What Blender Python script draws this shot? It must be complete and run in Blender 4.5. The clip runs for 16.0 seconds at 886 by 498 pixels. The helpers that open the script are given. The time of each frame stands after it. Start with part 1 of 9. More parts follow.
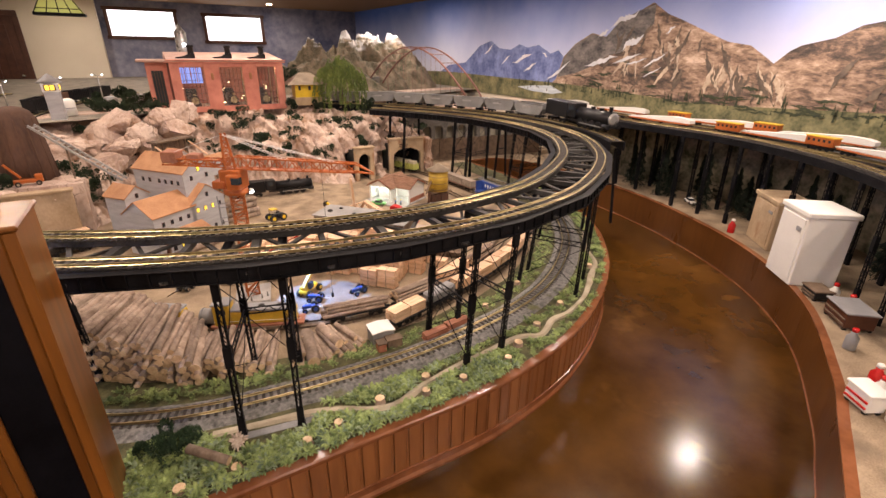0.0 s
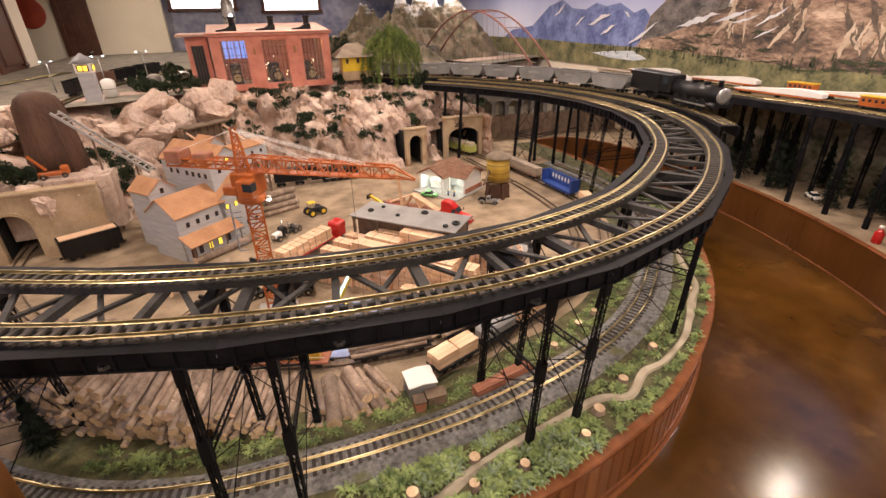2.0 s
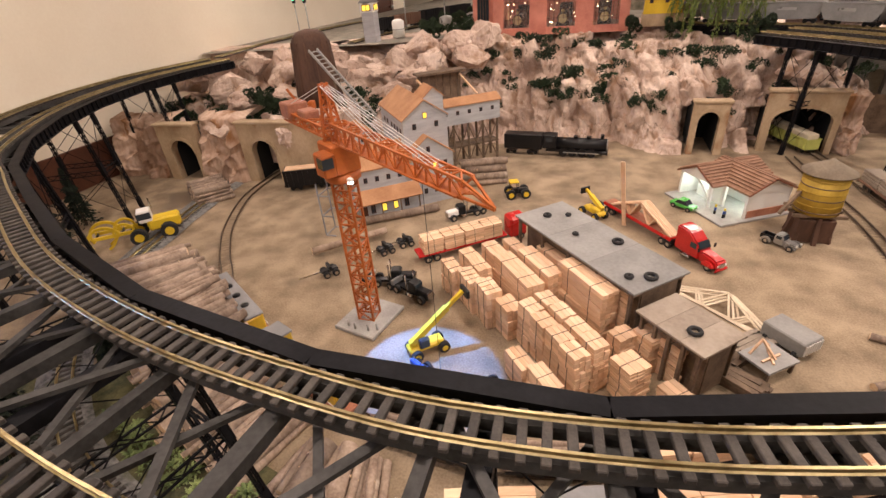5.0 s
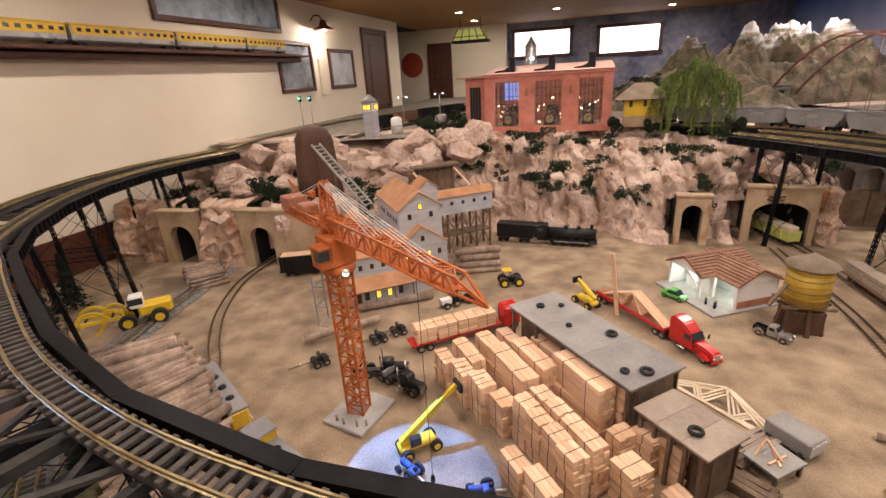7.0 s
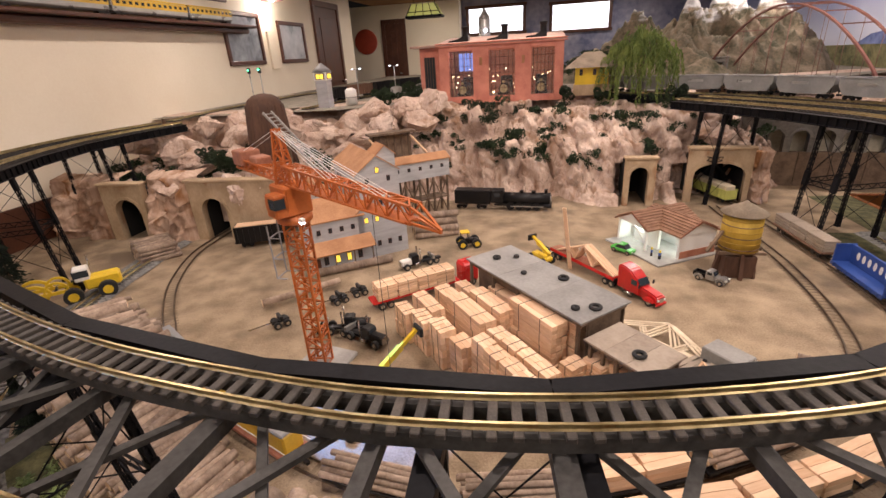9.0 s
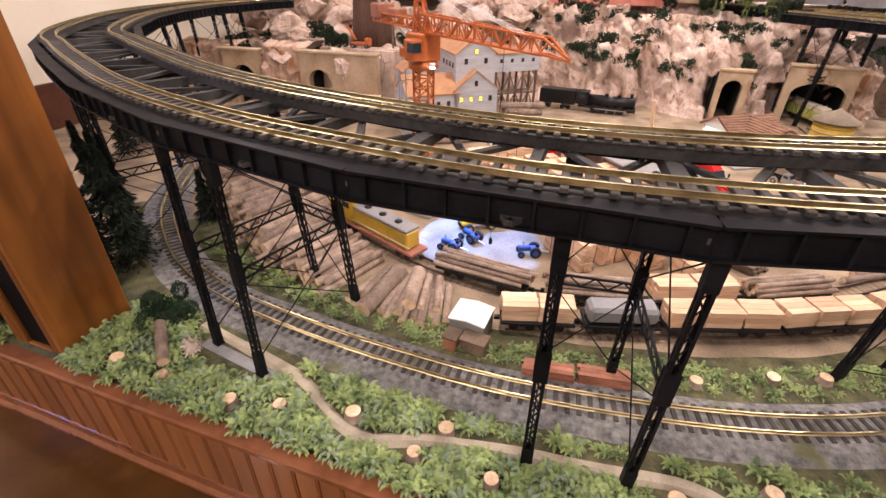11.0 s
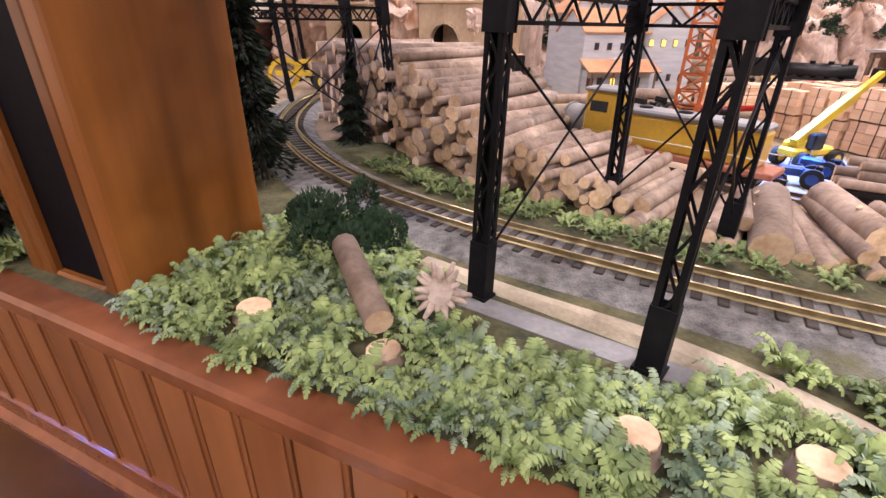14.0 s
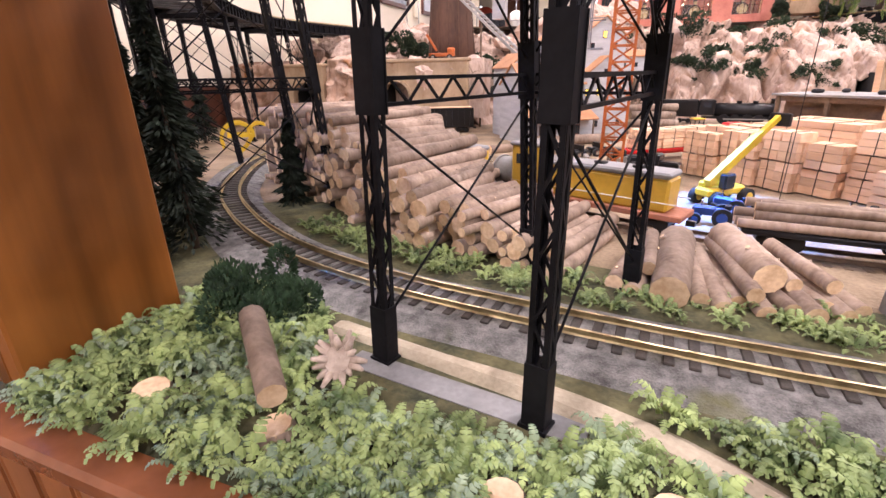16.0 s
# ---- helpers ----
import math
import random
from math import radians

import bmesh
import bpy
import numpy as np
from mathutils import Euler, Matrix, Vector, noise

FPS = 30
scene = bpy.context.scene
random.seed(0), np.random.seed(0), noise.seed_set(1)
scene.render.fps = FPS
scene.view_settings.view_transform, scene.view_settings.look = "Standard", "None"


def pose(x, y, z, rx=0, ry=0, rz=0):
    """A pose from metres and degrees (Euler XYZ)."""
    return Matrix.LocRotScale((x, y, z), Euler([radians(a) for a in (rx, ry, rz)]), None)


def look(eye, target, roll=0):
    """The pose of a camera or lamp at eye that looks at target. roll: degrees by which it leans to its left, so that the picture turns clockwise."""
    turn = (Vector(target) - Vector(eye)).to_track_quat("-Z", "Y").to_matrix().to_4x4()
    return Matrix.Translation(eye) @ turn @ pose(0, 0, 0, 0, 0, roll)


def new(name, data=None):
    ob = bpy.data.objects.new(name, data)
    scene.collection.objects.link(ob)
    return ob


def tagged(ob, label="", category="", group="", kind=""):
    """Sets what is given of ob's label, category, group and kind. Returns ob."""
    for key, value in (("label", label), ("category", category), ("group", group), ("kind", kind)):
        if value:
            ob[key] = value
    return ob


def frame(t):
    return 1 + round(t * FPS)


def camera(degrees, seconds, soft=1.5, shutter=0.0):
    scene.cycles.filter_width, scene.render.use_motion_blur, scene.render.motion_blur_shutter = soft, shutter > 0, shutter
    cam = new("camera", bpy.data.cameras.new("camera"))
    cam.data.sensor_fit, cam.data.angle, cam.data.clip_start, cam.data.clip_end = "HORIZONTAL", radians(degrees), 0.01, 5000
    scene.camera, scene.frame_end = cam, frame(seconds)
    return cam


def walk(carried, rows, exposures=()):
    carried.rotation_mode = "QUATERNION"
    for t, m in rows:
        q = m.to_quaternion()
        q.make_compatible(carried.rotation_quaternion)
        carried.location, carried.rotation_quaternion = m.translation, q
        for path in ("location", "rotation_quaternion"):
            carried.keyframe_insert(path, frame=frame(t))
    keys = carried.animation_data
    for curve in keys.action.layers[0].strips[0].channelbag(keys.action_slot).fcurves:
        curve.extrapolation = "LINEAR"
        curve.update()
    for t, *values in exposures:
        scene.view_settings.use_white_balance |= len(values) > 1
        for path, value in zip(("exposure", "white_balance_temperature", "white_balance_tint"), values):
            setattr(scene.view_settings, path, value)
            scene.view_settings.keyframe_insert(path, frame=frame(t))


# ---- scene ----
from mathutils import geometry

cam = camera(87.5, 16.0)
PATH = [
    (0, (-0.4, -2.051, 1.447), (0.543, -0.473, 0.659), 0.8),
    (0.5, (-0.342, -2.038, 1.463), (0.431, -0.358, 0.701), -0.9),
    (1, (-0.294, -1.914, 1.456), (0.44, -0.216, 0.697), -1.4),
    (1.5, (-0.247, -1.755, 1.465), (0.473, -0.1, 0.603), -3.1),
    (2, (-0.145, -1.597, 1.45), (0.554, 0.044, 0.545), -1.1),
    (2.5, (0.059, -1.427, 1.4), (0.63, 0.256, 0.483), 2.6),
    (3, (0.183, -1.223, 1.373), (0.566, 0.484, 0.404), 1.7),
    (3.5, (0.3, -1.031, 1.347), (0.566, 0.634, 0.271), 1.6),
    (4, (0.414, -0.94, 1.339), (0.363, 0.704, 0.202), 0.5),
    (4.5, (0.529, -0.906, 1.319), (0.089, 0.708, 0.223), -3.5),
    (4.7, (0.545, -0.91, 1.322), (0.005, 0.693, 0.254), -4.4),
    (6.8, (0.561, -0.908, 1.361), (-0.029, 0.87, 0.66), -3.9),
    (7, (0.554, -0.907, 1.361), (-0.007, 0.879, 0.658), -3.5),
    (7.5, (0.554, -0.899, 1.357), (0.051, 0.908, 0.663), -4.5),
    (8, (0.529, -0.882, 1.341), (0.162, 0.947, 0.618), -4.6),
    (8.2, (0.519, -0.88, 1.325), (0.188, 0.947, 0.583), -4.0),
    (10.3, (0.706, -1.312, 1.216), (0.153, 0.383, 0.31), -1.9),
    (10.5, (0.636, -1.353, 1.217), (0.087, 0.31, 0.25), -1.8),
    (11, (0.505, -1.378, 1.128), (-0.063, 0.231, 0.086), 0.6),
    (11.5, (0.396, -1.337, 1.019), (-0.381, 0.195, -0.006), 4.3),
    (12, (0.234, -1.34, 0.909), (-0.661, 0.127, -0.113), 4.6),
    (12.5, (-0.004, -1.327, 0.831), (-0.857, 0.163, -0.194), 1.5),
    (13, (-0.159, -1.283, 0.755), (-0.937, 0.253, -0.263), 2.2),
    (13.5, (-0.21, -1.177, 0.647), (-0.942, 0.417, -0.312), 3.3),
    (14, (-0.22, -1.131, 0.541), (-0.951, 0.51, -0.339), 1.1),
    (14.5, (-0.201, -1.127, 0.538), (-0.921, 0.556, -0.267), 0.6),
    (15, (-0.175, -1.113, 0.569), (-0.875, 0.607, -0.174), 0.0),
    (15.5, (-0.157, -1.108, 0.566), (-0.851, 0.629, -0.144), -0.5),
    (16, (-0.138, -1.105, 0.569), (-0.807, 0.642, -0.14), -1.1),
]
walk(cam, [(t, look(eye, target, roll)) for t, eye, target, roll in PATH],
     [(0.0, -0.06, 6880, 20), (2.5, -0.14, 6760, 19), (4.7, -0.26, 6650, 18), (8.2, -0.37, 6520, 18), (10.3, 0.0, 6300, 21), (11.0, 0.2, 6150, 22), (12.0, 0.42, 5950, 24), (13.0, 0.52, 5750, 24), (16.0, 0.65, 5760, 24)])

# ---- light ----
world = bpy.data.worlds.new("world")
scene.world = world
world.use_nodes = True
wn = world.node_tree.nodes
wn["Background"].inputs[0].default_value = (1.0, 0.86, 0.72, 1)
wn["Background"].inputs[1].default_value = 0.006

GROUND = 0.262          # level of the layout's ground over the room's floor
RAIL = 0.905            # top of the rails on the high trestle
PLATEAU = 0.90          # level of the ground on top of the cliffs
CEIL = 2.25
WEST, EAST, NORTH, SOUTH = -2.65, 4.0, 9.5, -4.0


# ---- materials ----
def principled(name, base, rough=0.6, metal=0.0):
    m = bpy.data.materials.new(name)
    m.use_nodes = True
    b = m.node_tree.nodes["Principled BSDF"]
    b.inputs["Base Color"].default_value = (*base, 1)
    b.inputs["Roughness"].default_value = rough
    b.inputs["Metallic"].default_value = metal
    return m, m.node_tree, b


def surface(name, dark, light, scale=20.0, rough=0.6, metal=0.0, bump=0.2, fine=160.0, per=0.0, stretch=(1, 1, 1), spots=None, specular=None):
    """A worn surface: two colours mixed by coarse and fine noise, a relief from the fine one, and a tint that differs from piece to piece."""
    m, t, b = principled(name, light, rough, metal)
    n, l = t.nodes, t.links
    tex = n.new("ShaderNodeTexCoord")
    mp = n.new("ShaderNodeMapping")
    mp.inputs["Scale"].default_value = stretch
    l.new(tex.outputs["Object"], mp.inputs["Vector"])
    info = n.new("ShaderNodeObjectInfo")
    off = n.new("ShaderNodeVectorMath")
    off.operation = "MULTIPLY_ADD"
    l.new(info.outputs["Random"], off.inputs[0])
    off.inputs[1].default_value = (7, 13, 5)
    l.new(mp.outputs["Vector"], off.inputs[2])
    coarse, small = n.new("ShaderNodeTexNoise"), n.new("ShaderNodeTexNoise")
    coarse.inputs["Scale"].default_value, coarse.inputs["Detail"].default_value = scale, 5
    small.inputs["Scale"].default_value, small.inputs["Detail"].default_value = fine, 4
    l.new(off.outputs["Vector"], coarse.inputs["Vector"])
    l.new(off.outputs["Vector"], small.inputs["Vector"])
    add = n.new("ShaderNodeMath")
    add.operation = "MULTIPLY_ADD"
    add.inputs[1].default_value = 0.45
    l.new(small.outputs["Fac"], add.inputs[0])
    l.new(coarse.outputs["Fac"], add.inputs[2])
    ramp = n.new("ShaderNodeMapRange")
    ramp.inputs["From Min"].default_value, ramp.inputs["From Max"].default_value = 0.5, 0.95
    l.new(add.outputs[0], ramp.inputs["Value"])
    mix = n.new("ShaderNodeMix")
    mix.data_type = "RGBA"
    mix.inputs["A"].default_value, mix.inputs["B"].default_value = (*dark, 1), (*light, 1)
    l.new(ramp.outputs[0], mix.inputs["Factor"])
    col = mix.outputs["Result"]
    if spots:
        sp = n.new("ShaderNodeTexNoise")
        sp.inputs["Scale"].default_value, sp.inputs["Detail"].default_value = spots[1], 6
        l.new(off.outputs["Vector"], sp.inputs["Vector"])
        r2 = n.new("ShaderNodeMapRange")
        r2.inputs["From Min"].default_value, r2.inputs["From Max"].default_value = spots[2], spots[2] + 0.12
        l.new(sp.outputs["Fac"], r2.inputs["Value"])
        m2 = n.new("ShaderNodeMix")
        m2.data_type = "RGBA"
        m2.inputs["B"].default_value = (*spots[0], 1)
        l.new(col, m2.inputs["A"])
        l.new(r2.outputs[0], m2.inputs["Factor"])
        col = m2.outputs["Result"]
    if per:
        hsv = n.new("ShaderNodeHueSaturation")
        r3 = n.new("ShaderNodeMapRange")
        r3.inputs["To Min"].default_value, r3.inputs["To Max"].default_value = 1 - per, 1 + per
        l.new(info.outputs["Random"], r3.inputs["Value"])
        l.new(r3.outputs[0], hsv.inputs["Value"])
        l.new(col, hsv.inputs["Color"])
        col = hsv.outputs["Color"]
    l.new(col, b.inputs["Base Color"])
    rr = n.new("ShaderNodeMapRange")
    rr.inputs["To Min"].default_value, rr.inputs["To Max"].default_value = max(0.02, rough - 0.12), min(1, rough + 0.12)
    l.new(coarse.outputs["Fac"], rr.inputs["Value"])
    l.new(rr.outputs[0], b.inputs["Roughness"])
    if bump:
        bp = n.new("ShaderNodeBump")
        bp.inputs["Strength"].default_value, bp.inputs["Distance"].default_value = bump, 0.004
        l.new(add.outputs[0], bp.inputs["Height"])
        l.new(bp.outputs["Normal"], b.inputs["Normal"])
    if specular is not None:
        b.inputs["Specular IOR Level"].default_value = specular
    return m


def glow(name, colour, strength):
    m, t, b = principled(name, colour, 0.5)
    b.inputs["Emission Color"].default_value = (*colour, 1)
    b.inputs["Emission Strength"].default_value = strength
    return m


M = dict(
    floor=surface("floor_stain", (0.034, 0.0135, 0.0022), (0.098, 0.041, 0.007), 1.5, 0.19, 0, 0.06, 9, 0, (1, 1, 1), ((0.135, 0.062, 0.014), 3.1, 0.60), 0.3),
    cream=surface("cream_paint", (0.74, 0.66, 0.53), (0.80, 0.73, 0.60), 2, 0.7, 0, 0.05, 60),
    ceiling=surface("ceiling_paint", (0.25, 0.125, 0.042), (0.31, 0.165, 0.062), 2, 0.8, 0, 0.05, 60),
    wood=surface("varnished_wood", (0.17, 0.063, 0.022), (0.33, 0.134, 0.049), 5, 0.32, 0, 0.12, 40, 0.08, (1, 1, 0.12)),
    woodcap=surface("varnished_cap", (0.15, 0.054, 0.022), (0.27, 0.102, 0.043), 6, 0.2, 0, 0.1, 40, 0.0),
    postwood=surface("post_wood", (0.095, 0.032, 0.0055), (0.30, 0.108, 0.018), 9, 0.34, 0, 0.12, 30, 0.0, (1, 1, 0.08)),
    darkinlay=surface("dark_inlay", (0.002, 0.002, 0.0035), (0.006, 0.006, 0.009), 9, 0.6, 0, 0.1, 120, 0, (1, 1, 1), None, 0.08),
    darkwood=surface("dark_wood", (0.055, 0.018, 0.010), (0.11, 0.04, 0.022), 9, 0.4, 0, 0.1, 60),
    sand=surface("yard_sand", (0.165, 0.118, 0.073), (0.40, 0.305, 0.205), 8, 0.9, 0, 1.0, 150, 0, (1, 1, 1), ((0.15, 0.11, 0.075), 3.4, 0.575)),
    soil=surface("green_soil", (0.020, 0.025, 0.009), (0.13, 0.12, 0.054), 24, 0.95, 0, 0.7, 150),
    ballast=surface("ballast", (0.07, 0.07, 0.068), (0.27, 0.265, 0.255), 60, 0.95, 0, 1.0, 420, 0, (1, 1, 1), ((0.13, 0.13, 0.06), 9, 0.60)),
    path=surface("dirt_path", (0.28, 0.235, 0.165), (0.47, 0.41, 0.31), 12, 0.95, 0, 0.5, 200),
    concrete=surface("concrete", (0.26, 0.25, 0.24), (0.40, 0.39, 0.37), 16, 0.9, 0, 0.3, 150),
    steel=surface("trestle_paint", (0.0045, 0.0045, 0.0056), (0.013, 0.013, 0.0155), 14, 0.5, 0, 0.15, 120, 0.12, (1, 1, 1), None, 0.09),
    deck=surface("deck_paint", (0.027, 0.026, 0.025), (0.080, 0.077, 0.074), 12, 0.6, 0, 0.15, 120, 0.22, (1, 1, 1), None, 0.14),
    tie=surface("tie", (0.025, 0.021, 0.019), (0.07, 0.06, 0.052), 30, 0.75, 0, 0.3, 300, 0.3),
    brass=surface("brass_rail", (0.40, 0.32, 0.16), (0.66, 0.56, 0.32), 30, 0.36, 1.0, 0.08, 200),
    drift=surface("driftwood", (0.30, 0.23, 0.185), (0.58, 0.49, 0.42), 40, 0.9, 0, 0.5, 160, 0.15),
    cedar=surface("cedar_green", (0.010, 0.026, 0.011), (0.045, 0.095, 0.040), 40, 0.85, 0, 0.2, 140),
    bark=surface("bark", (0.17, 0.118, 0.086), (0.42, 0.322, 0.25), 22, 0.9, 0, 0.6, 130, 0.28, (1, 1, 0.25), ((0.62, 0.52, 0.42), 16, 0.66)),
    cut=surface("cut_wood", (0.54, 0.36, 0.21), (0.80, 0.62, 0.41), 40, 0.8, 0, 0.2, 160, 0.2),
    lumber=surface("sawn_lumber", (0.60, 0.365, 0.215), (0.84, 0.60, 0.41), 14, 0.7, 0, 0.15, 120, 0.12, (0.2, 1, 1)),
    veneer=surface("brown_veneer", (0.075, 0.026, 0.006), (0.135, 0.052, 0.013), 4, 0.3, 0, 0.05, 30, 0.06, (1, 1, 0.2)),
    bush=surface("bush_green", (0.012, 0.024, 0.010), (0.038, 0.064, 0.028), 30, 0.9, 0, 0.3, 120, 0.3),
)


def rock_paint():
    """Painted plaster rock: cream and rose washes, rusty streaks that run down, and thin dark cracks."""
    m = surface("cliff_rock", (0.39, 0.265, 0.205), (0.72, 0.585, 0.495), 5, 0.88, 0, 0.8, 60, 0, (1, 1, 0.55), ((0.33, 0.20, 0.125), 8.0, 0.56))
    t = m.node_tree
    n, l = t.nodes, t.links
    b = n["Principled BSDF"]
    col = b.inputs["Base Color"].links[0].from_socket
    tex, mp = n.new("ShaderNodeTexCoord"), n.new("ShaderNodeMapping")
    mp.inputs["Scale"].default_value, mp.inputs["Rotation"].default_value = (1, 1, 0.45), (0, radians(24), 0)
    l.new(tex.outputs["Object"], mp.inputs["Vector"])
    warp = n.new("ShaderNodeTexNoise")
    warp.inputs["Scale"].default_value, warp.inputs["Detail"].default_value = 9, 5
    l.new(mp.outputs["Vector"], warp.inputs["Vector"])
    off = n.new("ShaderNodeVectorMath")
    off.operation = "MULTIPLY_ADD"
    off.inputs[1].default_value = (0.13, 0.13, 0.13)
    l.new(warp.outputs["Color"], off.inputs[0])
    l.new(mp.outputs["Vector"], off.inputs[2])
    for scale, width, dark, amount in ((7.5, 0.020, (0.10, 0.058, 0.036), 0.85), (19.0, 0.034, (0.24, 0.145, 0.095), 0.55)):
        v = n.new("ShaderNodeTexVoronoi")
        v.feature = "DISTANCE_TO_EDGE"
        v.inputs["Scale"].default_value = scale
        l.new(off.outputs["Vector"], v.inputs["Vector"])
        gate = n.new("ShaderNodeTexNoise")
        gate.inputs["Scale"].default_value = scale * 0.8
        l.new(tex.outputs["Object"], gate.inputs["Vector"])
        thin = n.new("ShaderNodeMapRange")
        thin.inputs["From Min"].default_value, thin.inputs["From Max"].default_value = 0.0, width
        thin.inputs["To Min"].default_value, thin.inputs["To Max"].default_value = amount, 0.0
        l.new(v.outputs["Distance"], thin.inputs["Value"])
        some = n.new("ShaderNodeMapRange")
        some.inputs["From Min"].default_value, some.inputs["From Max"].default_value = 0.46, 0.60
        l.new(gate.outputs["Fac"], some.inputs["Value"])
        mul = n.new("ShaderNodeMath")
        mul.operation = "MULTIPLY"
        l.new(thin.outputs[0], mul.inputs[0])
        l.new(some.outputs[0], mul.inputs[1])
        mix = n.new("ShaderNodeMix")
        mix.data_type = "RGBA"
        mix.inputs["B"].default_value = (*dark, 1)
        l.new(col, mix.inputs["A"])
        l.new(mul.outputs[0], mix.inputs["Factor"])
        col = mix.outputs["Result"]
    l.new(col, b.inputs["Base Color"])
    return m


M["rock"] = rock_paint()


# ---- geometry helpers ----
def part(name, bm, material, parent=None, label="", smooth=False, mats=()):
    me = bpy.data.meshes.new(name)
    bm.to_mesh(me)
    bm.free()
    me.materials.append(material)
    for extra in mats:
        me.materials.append(extra)
    if smooth:
        me.shade_smooth()
    ob = new(name, me)
    ob.parent = parent
    return tagged(ob, label)


def raw(name, verts, faces, material, parent=None, label="", smooth=False):
    me = bpy.data.meshes.new(name)
    me.from_pydata(verts, [], faces)
    me.materials.append(material)
    if smooth:
        me.shade_smooth()
    ob = new(name, me)
    ob.parent = parent
    return tagged(ob, label)


def share(name, mesh, m, parent=None):
    ob = new(name, mesh)
    ob.parent = parent
    ob.matrix_local = m
    return ob


def thing(name, m, label, category, group=""):
    ob = new(name)
    ob.empty_display_size = 0.05
    ob.matrix_world = m
    return tagged(ob, label, category, group)


def structure(ob, label="", category=""):
    return tagged(ob, label, category, "", "structure")


def box(bm, c, s, rz=0.0, bevel=0.0, m=None):
    """A box round c with the sizes s, turned by rz degrees about its own upright axis."""
    r = bmesh.ops.create_cube(bm, size=1)
    vs = r["verts"]
    bmesh.ops.scale(bm, vec=s, verts=vs)
    if bevel:
        es = list({e for v in vs for e in v.link_edges})
        out = bmesh.ops.bevel(bm, geom=es, offset=bevel, segments=1, affect="EDGES", clamp_overlap=True)
        vs = list({v for f in out["faces"] for v in f.verts} | {v for v in vs if v.is_valid})
    bmesh.ops.transform(bm, matrix=(m or Matrix()) @ Matrix.Translation(c) @ Matrix.Rotation(radians(rz), 4, "Z"), verts=vs)
    return vs


def beam(bm, a, b, w, h, up=(0, 0, 1)):
    """A box from a to b, w wide and h high."""
    a, b = Vector(a), Vector(b)
    d = b - a
    x = d.normalized()
    y = Vector(up).cross(x)
    if y.length < 1e-4:
        y = Vector((0, 1, 0)).cross(x)
    y.normalize()
    z = x.cross(y)
    q = [a + y * (w / 2 * i) + z * (h / 2 * j) for i, j in ((-1, -1), (1, -1), (1, 1), (-1, 1))]
    v = [bm.verts.new(p) for p in q] + [bm.verts.new(p + d) for p in q]
    for f in ((3, 2, 1, 0), (4, 5, 6, 7), (0, 1, 5, 4), (1, 2, 6, 5), (2, 3, 7, 6), (3, 0, 4, 7)):
        bm.faces.new([v[i] for i in f])


def rod(bm, a, b, r0, r1=None, seg=8, caps=True, ends=None):
    """A round bar from a to b. ends: the material index of its two ends."""
    a, b = Vector(a), Vector(b)
    r1 = r0 if r1 is None else r1
    x = (b - a).normalized()
    y = x.orthogonal().normalized()
    z = x.cross(y)
    rings = []
    for p, r in ((a, r0), (b, r1)):
        rings.append([bm.verts.new(p + (y * math.cos(6.28319 * i / seg) + z * math.sin(6.28319 * i / seg)) * r) for i in range(seg)])
    for i in range(seg):
        bm.faces.new((rings[0][i], rings[0][(i + 1) % seg], rings[1][(i + 1) % seg], rings[1][i])).smooth = True
    if caps:
        for f in (bm.faces.new(rings[0][::-1]), bm.faces.new(rings[1])):
            if ends is not None:
                f.material_index = ends


def lathe(bm, prof, seg=16, c=(0, 0, 0)):
    """A turned body from a profile of (radius, height)."""
    rings = []
    for r, z in prof:
        rings.append([bm.verts.new((c[0] + r * math.cos(6.28319 * i / seg), c[1] + r * math.sin(6.28319 * i / seg), c[2] + z)) for i in range(seg)])
    for a, b in zip(rings, rings[1:]):
        for i in range(seg):
            bm.faces.new((a[i], a[(i + 1) % seg], b[(i + 1) % seg], b[i])).smooth = True
    bm.faces.new(rings[0][::-1])
    bm.faces.new(rings[-1])


def prism(bm, outline, z0, z1):
    lo = [bm.verts.new((x, y, z0)) for x, y in outline]
    hi = [bm.verts.new((x, y, z1)) for x, y in outline]
    bm.faces.new(lo[::-1])
    bm.faces.new(hi)
    k = len(outline)
    for i in range(k):
        bm.faces.new((lo[i], lo[(i + 1) % k], hi[(i + 1) % k], hi[i]))


def extrude_y(bm, outline, y0, y1):
    """A body whose outline stands in the xz plane."""
    a = [bm.verts.new((x, y0, z)) for x, z in outline]
    b = [bm.verts.new((x, y1, z)) for x, z in outline]
    bm.faces.new(a)
    bm.faces.new(b[::-1])
    k = len(outline)
    for i in range(k):
        bm.faces.new((a[i], b[i], b[(i + 1) % k], a[(i + 1) % k]))


